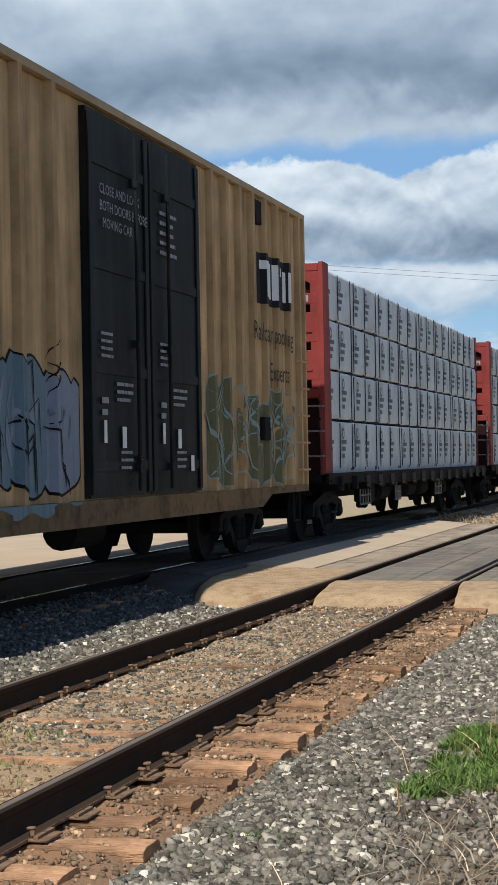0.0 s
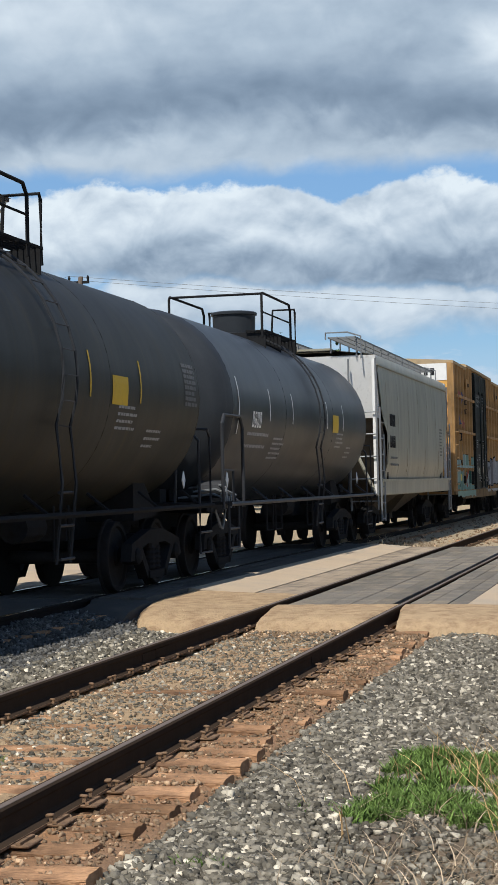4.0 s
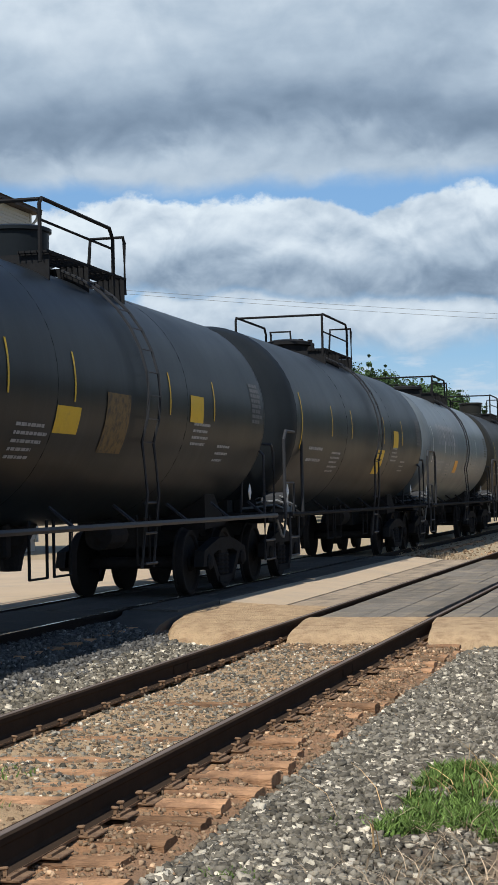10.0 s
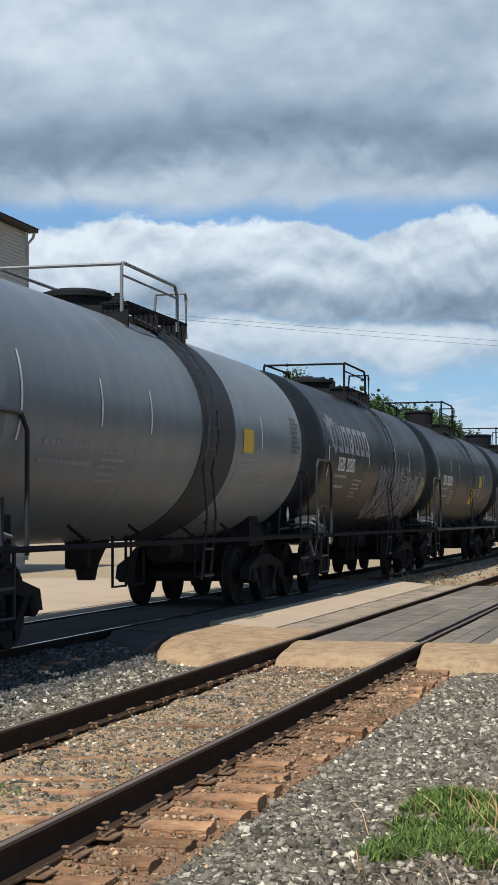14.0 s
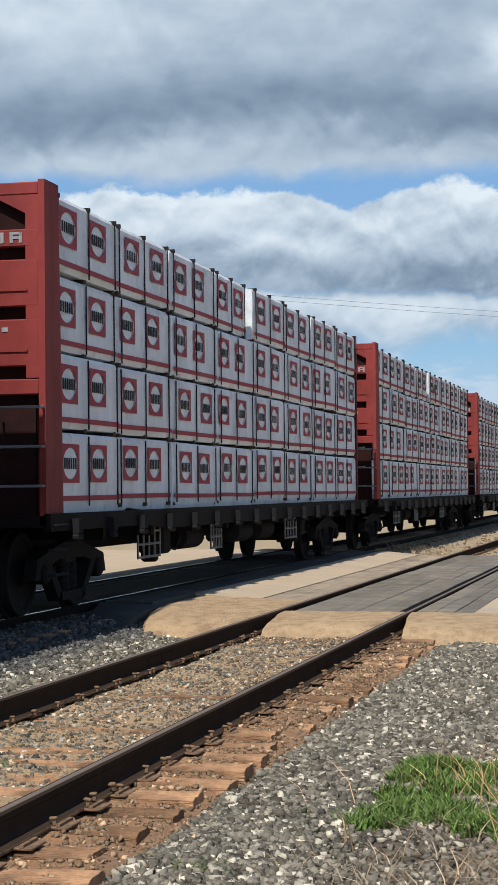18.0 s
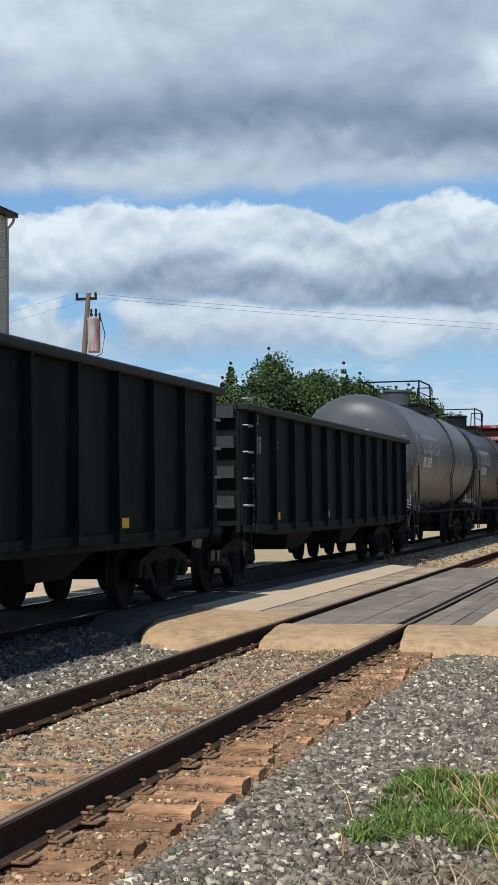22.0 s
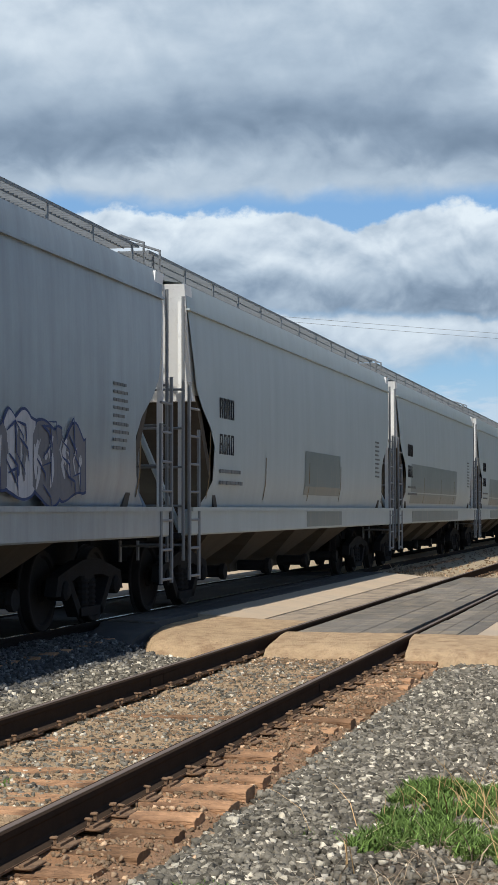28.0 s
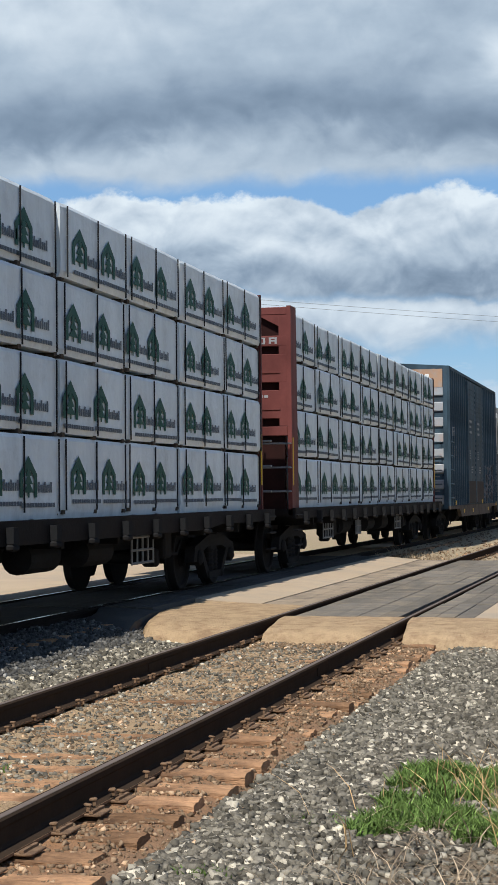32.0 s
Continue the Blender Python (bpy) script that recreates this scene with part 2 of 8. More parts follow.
M = {
    "rail": mat("rail_steel_rusty", (0.044, 0.031, 0.0225), 0.95, 0.0, 0.3, 6, 0.2, 60, (0.056, 0.035, 0.022), 0.3, spec=0.0),
    # rail steel again, made darker for the shade under the train
    "rail_dark": mat("main_rail_shaded", (0.014, 0.011, 0.010), 0.8, 0, 0.3, 6, 0.1, 60, spec=0.05),
    "rail_foot": mat("rail_foot_dusty", (0.20, 0.125, 0.075), 0.9, 0, 0.4, 9, 0.3, 60, (0.06, 0.04, 0.028), 0.4),
    "main_top": mat("rail_head_polished", (0.62, 0.62, 0.60), 0.22, 1.0, 0.1, 8, 0.02, 40),
    "rail_top": mat("rail_head_worn", (0.150, 0.118, 0.098), 0.65, 0.0, 0.25, 8, 0.05, 40, spec=0.15),
    "tie": mat("tie_wood", (0.42, 0.24, 0.13), 0.92, 0, 0.55, 2.0, 1.0, 24, (0.13, 0.075, 0.045), 0.55, per_object=0.45, stretch=(0.6, 5, 5)),
    "plate": mat("tie_plate_rust", (0.22, 0.14, 0.085), 0.8, 0.2, 0.4, 12, 0.4, 70, (0.04, 0.025, 0.02), 0.4),
    "stone": mat("ballast_stone", (0.232, 0.208, 0.163), 0.9, 0, 0.4, 20, 0.5, 120, per_island=0.70),
    # darker copy of the ballast stone, shade under the train put into it
    "stone_dark": mat("ballast_stone_shaded", (0.13, 0.126, 0.116), 0.85, 0, 0.4, 20, 0.5, 120, per_island=0.5),
    "stone_rust": mat("ballast_stone_rusty", (0.27, 0.185, 0.115), 0.9, 0, 0.35, 9, 0.3, 90, per_island=0.5),
    "dark": mat("underframe_black", (0.020, 0.0205, 0.0215), 0.8, 0.0, 0.5, 4, 0.2, 30, (0.018, 0.014, 0.011), 0.3, spec=0.03),
    "wheel": mat("wheel_steel", (0.022, 0.021, 0.021), 0.7, 0.0, 0.4, 6, 0.1, 40, (0.018, 0.013, 0.01), 0.3, spec=0.04),
    "steel": mat("galvanised_steel", (0.20, 0.21, 0.215), 0.55, 0.3, 0.2, 5, 0.1, 40),
    "white": mat("white_paint", (0.74, 0.74, 0.71), 0.6, 0, 0.12, 4, 0.05, 40, (0.3, 0.28, 0.25), 0.15),
    "yellow": mat("yellow_reflector", (0.62, 0.40, 0.03), 0.45, 0, 0.2, 4, 0.05, 40, (0.2, 0.15, 0.08), 0.15),
    "orange": mat("orange_placard", (0.66, 0.32, 0.05), 0.5, 0, 0.15, 4, 0.05, 40),
    "pipe": mat("grey_pipe", (0.04, 0.042, 0.046), 0.5, 0.2, 0.3, 5, 0.05, 40),
    "faint": mat("faint_print", (0.16, 0.165, 0.16), 0.6, 0, 0.2, 4, 0.0, 40),
    "ink": mat("black_lettering", (0.02, 0.02, 0.022), 0.6, 0, 0.2, 4, 0.0, 40),
    "pale": mat("faded_lettering", (0.30, 0.31, 0.32), 0.6, 0, 0.2, 6, 0.0, 40, (0.1, 0.1, 0.1), 0.3),
}


# mesh helpers --------------------------------------------------------------------------------------------------------------
def box(bm, x0, x1, y0, y1, z0, z1, bevel=0.0):
    if bevel:
        b = bevel
        ring = [(x0 + b, y0), (x1 - b, y0), (x1, y0 + b), (x1, y1 - b), (x1 - b, y1), (x0 + b, y1), (x0, y1 - b), (x0, y0 + b)]
        top = [((x0 + x1) / 2 + (x - (x0 + x1) / 2) * (1 - 2 * b / (x1 - x0)), (y0 + y1) / 2 + (y - (y0 + y1) / 2) * (1 - 2 * b / (y1 - y0))) for x, y in ring]
        layers = [[bm.verts.new((x, y, z)) for x, y in r] for r, z in ((top, z0), (ring, z0 + b), (ring, z1 - b), (top, z1))]
        for a, c in zip(layers, layers[1:]):
            for i in range(8):
                j = (i + 1) % 8
                bm.faces.new((a[i], a[j], c[j], c[i]))
        bm.faces.new(layers[0][::-1])
        bm.faces.new(layers[-1])
        return
    v = [bm.verts.new(p) for p in ((x0, y0, z0), (x1, y0, z0), (x1, y1, z0), (x0, y1, z0), (x0, y0, z1), (x1, y0, z1), (x1, y1, z1), (x0, y1, z1))]
    for f in ((3, 2, 1, 0), (4, 5, 6, 7), (0, 1, 5, 4), (1, 2, 6, 5), (2, 3, 7, 6), (3, 0, 4, 7)):
        bm.faces.new([v[i] for i in f])


def loft(bm, rings, caps=True, closed=True):
    """Skin a list of equal rings of points."""
    vs = [[bm.verts.new(p) for p in r] for r in rings]
    n = len(vs[0])
    for a, b in zip(vs, vs[1:]):
        for i in range(n if closed else n - 1):
            j = (i + 1) % n
            bm.faces.new((a[i], a[j], b[j], b[i]))
    if caps and closed:
        bm.faces.new(vs[0][::-1])
        bm.faces.new(vs[-1])


def prism(bm, outline, y0, y1):
    """An outline in x, z drawn out along y."""
    loft(bm, [[(x, y0, z) for x, z in outline], [(x, y1, z) for x, z in outline]])


def slab(bm, outline, x0, x1):
    """An outline in y, z drawn out along x."""
    loft(bm, [[(x0, y, z) for y, z in outline], [(x1, y, z) for y, z in outline]])


def tube(bm, pts, r, n=6):
    """A round bar along points, with mitred bends."""
    pts = [Vector(p) for p in pts]
    rings = []
    for i, p in enumerate(pts):
        d = ((pts[min(i + 1, len(pts) - 1)] - p).normalized() + (p - pts[max(i - 1, 0)]).normalized()).normalized()
        side = d.cross(Vector((0, 0, 1)))
        side = side.normalized() if side.length > 1e-3 else Vector((1, 0, 0))
        up = side.cross(d)
        rings.append([p + side * (r * math.cos(2 * math.pi * k / n)) + up * (r * math.sin(2 * math.pi * k / n)) for k in range(n)])
    loft(bm, rings)


def lathe_y(bm, profile, x, z, n=32):
    """A profile of (y, radius) turned about an axis along y."""
    rings = [[(x + r * math.sin(2 * math.pi * k / n), y, z + r * math.cos(2 * math.pi * k / n)) for k in range(n)] for y, r in profile]
    loft(bm, rings)


def lathe_x(bm, profile, y, z, n=24):
    rings = [[(x, y + r * math.sin(2 * math.pi * k / n), z + r * math.cos(2 * math.pi * k / n)) for k in range(n)] for x, r in profile]
    loft(bm, rings)


def lathe_z(bm, profile, x, y, n=24):
    rings = [[(x + r * math.cos(2 * math.pi * k / n), y + r * math.sin(2 * math.pi * k / n), z) for k in range(n)] for z, r in profile]
    loft(bm, rings)


def mesh_of(name, bm, material, smooth=False):
    bmesh.ops.recalc_face_normals(bm, faces=bm.faces)
    me = bpy.data.meshes.new(name)
    bm.to_mesh(me)
    bm.free()
    for m in material if isinstance(material, (list, tuple)) else [material]:
        me.materials.append(m)
    if smooth:
        me.polygons.foreach_set("use_smooth", [True] * len(me.polygons))
        me.set_sharp_from_angle(angle=radians(35))
    return me


FINE_PRINT = ("small_print", "data_table", "stencil", "panel_print")


def part(name, bm, material, parent, label="", smooth=False):
    """Links a bmesh, or a mesh that several parts share, as one mesh object under a thing or part."""
    me = bm if isinstance(bm, bpy.types.Mesh) else mesh_of(name, bm, material, smooth)
    ob = new(name, me)
    ob.parent = parent
    tagged(ob, label, "", "", "stuff" if name in FINE_PRINT else "")
    return ob


def placed(name, me, parent, m, label=""):
    ob = part(name, me, None, parent, label)
    ob.matrix_basis = m
    return ob


def thing(name, label, category, group="", kind=""):
    return tagged(new(name), label, category, group, kind)


def sheet(name, xs, ys, height, material, label, category=""):
    """A sheet of ground over a grid, with a height at each point."""
    v = [(x, y, height(x, y)) for y in ys for x in xs]
    w = len(xs)
    f = [(j * w + i, j * w + i + 1, (j + 1) * w + i + 1, (j + 1) * w + i) for j in range(len(ys) - 1) for i in range(w - 1)]
    me = bpy.data.meshes.new(name)
    me.from_pydata(v, [], f)
    me.materials.append(material)
    me.polygons.foreach_set("use_smooth", [True] * len(me.polygons))
    return tagged(new(name, me), label, category or name, "", "structure")


# ground, tracks and crossing ------------------------------------------------------------------------------------------------
NEAR, MAIN = -3.7425, -7.59         # track centres
HALF, MAIN_HALF = 0.7725, 0.7525    # from a track's centre to the middle of its rails
RAIL_Z, MAIN_Z = 0.19, 0.29         # rail tops
ROAD_Y0, ROAD_Y1 = 20.3, 37.6       # the crossing's planks


def ground_material():
    """Dirt in strips along the track: grey ballast dust, rusty sand at the rails, pale sand past the main line. The
    dark strip at the main line is the train's shade put into the colour.
    """
    m = bpy.data.materials.new("ground_dirt")
    m.use_nodes = True
    N = Nodes(m.node_tree)
    co = N.add("ShaderNodeTexCoord").outputs["Object"]
    x = N.add("ShaderNodeSeparateXYZ", Vector=co).outputs["X"]
    big, mid, small = N.noise(co, 0.9, 5), N.noise(co, 6.0, 5), N.noise(co, 55.0, 4, 0.65)
    wob = N.math("ADD", x, N.math("MULTIPLY", N.math("SUBTRACT", big, 0.5), 0.9))
    t = N.math("DIVIDE", N.math("ADD", wob, 12.0), 14.0, True)
    pos = lambda v: (v + 12.0) / 14.0
    # stops from -8.9 to -6.0 darkened for the shade under the train
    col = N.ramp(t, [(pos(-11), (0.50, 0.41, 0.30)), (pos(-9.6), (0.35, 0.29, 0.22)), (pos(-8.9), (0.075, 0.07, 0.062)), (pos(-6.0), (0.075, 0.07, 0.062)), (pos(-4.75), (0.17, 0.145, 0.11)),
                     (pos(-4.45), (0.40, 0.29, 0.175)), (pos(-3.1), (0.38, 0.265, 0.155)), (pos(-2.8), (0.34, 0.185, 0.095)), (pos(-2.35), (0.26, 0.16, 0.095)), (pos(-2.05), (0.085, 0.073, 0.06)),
                     # last stop is unseen ground, darkened to cut light bounced onto the cars
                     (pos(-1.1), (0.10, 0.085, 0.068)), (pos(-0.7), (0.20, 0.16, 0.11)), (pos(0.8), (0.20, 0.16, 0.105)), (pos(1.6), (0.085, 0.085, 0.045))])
    y = N.add("ShaderNodeSeparateXYZ", Vector=co).outputs["Y"]
    col = N.mix(N.math("MULTIPLY", N.math("SUBTRACT", y, 37.8), 1.5, True), col, (0.36, 0.285, 0.185))
    patch = N.math("MULTIPLY", N.math("MULTIPLY", N.math("ADD", wob, 1.8), 1.6, True), N.math("MULTIPLY", N.math("SUBTRACT", 8.7, y), 1.2, True), True)
    col = N.mix(patch, col, (0.20, 0.15, 0.10))
    k = N.math("ADD", 0.55, N.math("ADD", N.math("MULTIPLY", mid, 0.45), N.math("MULTIPLY", small, 0.45)))
    col = N.mix(1.0, col, N.add("ShaderNodeCombineColor", Red=k, Green=k, Blue=k).outputs[0], "MULTIPLY")
    b = N.add("ShaderNodeBsdfPrincipled", Roughness=0.95)
    b.inputs["Specular IOR Level"].default_value = 0.15
    N.put(b.inputs["Base Color"], col)
    bn = N.add("ShaderNodeBump", Strength=0.8, Distance=0.03, Height=N.math("ADD", small, mid))
    N.tree.links.new(bn.outputs[0], b.inputs["Normal"])
    N.tree.links.new(b.outputs[0], N.add("ShaderNodeOutputMaterial").inputs[0])
    return m


def smooth(a, b, x):
    t = min(1.0, max(0.0, (x - a) / (b - a)))
    return t * t * (3 - 2 * t)


def ground_z(x, y):
    z = -0.02 + 0.195 * smooth(-5.3, -6.7, x) - 0.225 * smooth(-9.2, -10.5, x)
    z += -0.04 * smooth(-2.3, -0.7, x) - 0.022 * smooth(-3.0, -2.85, x) - 0.014 * smooth(-2.55, -2.40, x) + (0.010 + 0.022 * smooth(-3.1, -2.95, x)) * smooth(-4.6, -4.4, x) * smooth(-2.35, -2.55, x)
    if -4.4 < x < -3.1:
        z += 0.015
    near = max(0.0, 1 - abs(y - 15) / 60.0)
    return z + near * 0.03 * (noise.noise((x * 1.7, y * 1.7, 0)) + 0.5 * noise.noise((x * 5, y * 5, 3)))


xs = [-3000, -800, -250, -90, -40, -22, -15, -12, -10.5, -9.5] + [-9 + 0.1 * i for i in range(112)] + [2.6, 4, 8, 20, 60, 200, 800, 3000]
ys = [-2500, -600, -150, -40, -10, 0, 3] + [5 + 0.12 * i for i in range(130)] + [20.8 + 0.6 * i for i in range(80)] + [72, 80, 95, 130, 200, 400, 900, 3500]
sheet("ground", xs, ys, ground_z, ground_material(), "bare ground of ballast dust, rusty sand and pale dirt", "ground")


def rail_outline(cx, top, h):
    """The profile of a rail of height h: foot, web and head."""
    return [(cx + dx, top - dz * h / 0.19) for dx, dz in ((-0.075, 0.19), (0.075, 0.19), (0.075, 0.178), (0.034, 0.160), (0.024, 0.14), (0.026, 0.06), (0.036, 0.046), (0.037, 0.012),
                                                 (0.028, 0.001), (-0.028, 0.001), (-0.037, 0.012), (-0.036, 0.046), (-0.026, 0.06), (-0.024, 0.14), (-0.034, 0.160), (-0.075, 0.178))]


def rail(cx, top, parent, worn, h, y0=-120.0, y1=420.0):
    bm = bmesh.new()
    prism(bm, rail_outline(cx, top, h), y0, y1)
    r = part("rail", bm, M["rail"] if parent == near_track else M["rail_dark"], parent)
    bm = bmesh.new()
    box(bm, cx - 0.012, cx + 0.026, y0, y1, top - 0.002, top + 0.002)
    part("running_surface", bm, worn, r, "worn bright strip along the rail head")
    bm = bmesh.new()
    box(bm, cx - 0.078, cx + 0.078, y0, y1, top - h - 0.003, top - h + 0.010)
    part("rail_foot", bm, M["rail_foot"] if parent == near_track else M["rail_dark"], r, "dust-covered edge of the rail foot")
    return r


near_track = thing("near_track", "rusty siding track on weathered wooden ties, half buried", "railway track", "", "structure")
main_track = thing("main_track", "main line track in the shade of the passing train", "railway track", "", "structure")
for s, top, height in ((-1, RAIL_Z + 0.015, 0.170), (1, RAIL_Z - 0.003, 0.165)):
    rail(NEAR + s * HALF, top, near_track, M["rail_top"], height)
    rail(MAIN + s * MAIN_HALF, MAIN_Z, main_track, M["main_top"], 0.18)


def tie_mesh(seed, length=2.78):
    """A split and worn wooden tie, 0.23 m wide."""
    rnd = random.Random(seed)
    bm = bmesh.new()
    x0, x1 = -length / 2 + rnd.uniform(0, 0.03), length / 2 - rnd.uniform(0, 0.05)
    rows = 5
    rings = []
    for i in range(15):
        x = x0 + (x1 - x0) * i / 14
        ring = []
        for j in range(rows + 1):
            y = -0.115 + 0.23 * j / rows
            edge = 0.012 if j in (0, rows) else 0.0
            ring.append((x, y + rnd.uniform(-0.004, 0.004), -edge - rnd.uniform(0, 0.009) - (0.012 if j == 2 and rnd.random() < 0.6 else 0)))
        ring += [(x, 0.117, -0.17), (x, -0.117, -0.17)]
        rings.append(ring)
    loft(bm, rings)
    return mesh_of("tie", bm, M["tie"])


tie_meshes = [tie_mesh(k) for k in range(6)]
bm = bmesh.new()
box(bm, -0.10, 0.145, -0.095, 0.095, 0.0, 0.014, 0.004)
box(bm, 0.083, 0.105, -0.095, 0.095, 0.014, 0.028)
plate_mesh = mesh_of("tie_plate", bm, M["plate"])
bm = bmesh.new()
box(bm, -0.009, 0.009, -0.009, 0.009, 0.0, 0.035)
box(bm, -0.026, 0.014, -0.014, 0.014, 0.026, 0.042, 0.005)
spike_mesh = mesh_of("spike", bm, M["plate"])
rnd = random.Random(4)
tie_y = [-12.23 + 0.48 * i for i in range(65)] + [38.2 + 0.5 * i for i in range(60)]
for i, y in enumerate(tie_y):
    y += rnd.uniform(-0.04, 0.04)
    placed("tie", tie_meshes[i % 6], near_track, pose(NEAR + rnd.choice((-0.15, -0.06, -0.03, 0.0)) + rnd.uniform(-0.03, 0.03), y, 0.018 - 0.05 * smooth(9.5, 15.0, y) * rnd.random() + rnd.uniform(-0.02, 0.008), 0, rnd.uniform(-0.4, 0.4), rnd.uniform(-1.6, 1.6)))
    if y > 45 or y < 3:
        continue
    for s in (-1, 1):
        rx = NEAR + s * HALF
        placed("tie_plate", plate_mesh, near_track, pose(rx + s * 0.02, y, 0.012 + rnd.uniform(-0.006, 0.004), 0, 0, 0 if s > 0 else 180))
        for k, (dx, dy) in enumerate(((0.088, 0.05), (0.088, -0.06), (-0.088, 0.055), (-0.088, -0.05))):
            if rnd.random() < 0.66:
                placed("spike", spike_mesh, near_track, pose(rx + dx, y + dy, rnd.uniform(0.01, 0.045), rnd.uniform(-14, 14), rnd.uniform(-14, 14), 0 if dx > 0 else 180))
for y in [-6 + 0.5 * i for i in range(52)] + [38.5 + 0.5 * i for i in range(30)]:
    placed("tie", tie_meshes[int(y * 2) % 6], main_track, pose(MAIN, y, 0.16))


# joint bars on the siding's rails
def joint_bar(x, y, side):
    bm = bmesh.new()
    slab(bm, [(-0.40, 0.075), (0.40, 0.075), (0.40, 0.15), (-0.40, 0.15)], x + side * 0.012, x + side * 0.0335)
    slab(bm, [(-0.004, 0.06), (0.004, 0.06), (0.004, RAIL_Z - 0.006), (-0.004, RAIL_Z - 0.006)], x + side * 0.030, x + side * 0.0395)
    j = part("joint_bar", bm, M["rail"], near_track, "bolted rusty joint bar")
    j.matrix_basis = pose(0, y, 0)


joint_bar(NEAR + HALF, 15.0, 1)
joint_bar(NEAR - HALF, 15.1, 1)

M["sand_asphalt"] = mat("sandy_asphalt", (0.45, 0.32, 0.19), 0.95, 0, 0.4, 3.2, 1.8, 34, (0.27, 0.175, 0.105), 0.5)
M["road"] = mat("worn_road", (0.43, 0.335, 0.235), 0.92, 0, 0.18, 0.7, 0.4, 60, (0.33, 0.285, 0.225), 0.4)
M["plank_sandy"] = mat("sand_covered_timber", (0.34, 0.27, 0.195), 0.92, 0, 0.3, 1.2, 0.5, 40, (0.10, 0.088, 0.076), 0.42, per_object=0.10, stretch=(6, 0.5, 2))
M["plank"] = mat("crossing_timber_grey", (0.175, 0.157, 0.132), 0.9, 0, 0.5, 1.4, 0.8, 30, (0.30, 0.245, 0.175), 0.45, per_object=0.14, stretch=(5, 0.8, 2))
# the train's standing shadow put into the colour of panels and asphalt
M["shaded_panel"] = mat("panel_in_shade", (0.085, 0.079, 0.071), 0.9, 0, 0.3, 1.4, 0.5, 40, (0.13, 0.113, 0.092), 0.35, per_object=0.12)
crossing = thing("road_crossing", "level crossing of grey planks with sandy asphalt ends", "level crossing", "", "structure")


def lump(x0, x1, y0, top0, top1, name, label, y_end=None, round_l=0.0, round_r=0.0, material=None):
    """The rounded asphalt end of the crossing: rises out of the ballast and levels off."""
    y_end = ROAD_Y0 if y_end is None else y_end
    bm = bmesh.new()
    nx = max(6, int((x1 - x0) / 0.12))
    prof = [(0.0, -0.05), (0.05, 0.03), (0.16, 0.10), (0.38, 0.145), (0.8, 0.172), (1.35, 0.183), (y_end - y0, 0.183)]
    grid = []
    for dy, z in prof:
        row = []
        for i in range(nx + 1):
            x = x0 + (x1 - x0) * i / nx
            back = 0.0
            if round_l:
                back += 1.1 * max(0.0, 1 - (x - x0) / round_l) ** 2
            if round_r:
                back += 1.1 * max(0.0, 1 - (x1 - x) / round_r) ** 2
            top = top0 + (top1 - top0) * i / nx
            w = 1 - dy / (y_end - y0)
            row.append(bm.verts.new((x, y0 + dy + (back + 0.13 * noise.noise((x * 2.3, dy, 7))) * w, z + (top - 0.183) * min(1, dy / 0.6) + 0.008 * noise.noise((x * 7, dy * 7, 1)))))
        grid.append(row)
    base = [bm.verts.new((v.co.x, y_end, -0.2)) for v in grid[-1]]
    grid.append(base)
    for a, b in zip(grid, grid[1:]):
        for i in range(nx):
            bm.faces.new((a[i], a[i + 1], b[i + 1], b[i]))
    for side in (0, -1):
        bm.faces.new([r[side] for r in grid] if side else [r[side] for r in grid][::-1])
    ob = part(name, bm, material or M["sand_asphalt"], crossing, label, True)
    return ob


lump(NEAR - HALF + 0.04, NEAR + HALF - 0.04, 18.45, 0.178, 0.178, "asphalt_end", "rounded sandy asphalt end between the rails", None, 0.10, 0.06)
lump(-6.02, NEAR - HALF - 0.04, 18.6, 0.238, 0.178, "asphalt_end", "sandy asphalt approach between the two tracks", ROAD_Y0 + 1.9, 0.35, 0.0)
lump(MAIN + 0.80, -6.024, 18.9, 0.275, 0.236, "asphalt_end", "asphalt beside the main line, coloured dark for the train's shadow", ROAD_Y0, 0.2, 0.0, M["shaded_panel"])
lump(MAIN - 0.70, MAIN + 0.70, 17.6, 0.272, 0.272, "asphalt_end", "asphalt end between the main line rails, coloured dark for the train's shadow", None, 0.1, 0.1, M["shaded_panel"])
lump(NEAR + HALF + 0.04, 6.0, 18.55, 0.178, 0.05, "asphalt_end", "sandy asphalt approach beside the siding", None, 0.12, 0.0)


def planks(x0, x1, z0, z1, count, length, seed, material=None, start=ROAD_Y0):
    r = random.Random(seed)
    for j in range(int((ROAD_Y1 - start) / length)):
        for k in range(count):
            w = (x1 - x0) / count
            bm = bmesh.new()
            a, b = x0 + w * k + 0.002, x0 + w * (k + 1) - 0.002
            ya = start + j * length + 0.008
            zt = z0 + (z1 - z0) * (k + 0.5) / count + r.uniform(-0.006, 0.004)
            box(bm, a, b, ya, ya + length - 0.012, zt - 0.12, zt, 0.004)
            part("plank", bm, material or M["plank"], crossing)


planks(NEAR - 0.64, NEAR + 0.64, 0.178, 0.178, 5, 2.45, 1)
planks(NEAR + 0.85, NEAR + 1.52, 0.178, 0.172, 3, 2.45, 2)
planks(NEAR - 1.52, NEAR - 0.83, 0.186, 0.178, 2, 7.65, 3, M["plank_sandy"], ROAD_Y0 + 1.9)
# main line planks, darkened in colour for the train's shadow
planks(MAIN - 0.64, MAIN + 0.64, 0.278, 0.278, 5, 2.45, 5, M["shaded_panel"])
planks(MAIN + 0.84, MAIN + 1.46, 0.284, 0.274, 3, 2.45, 6, M["shaded_panel"])


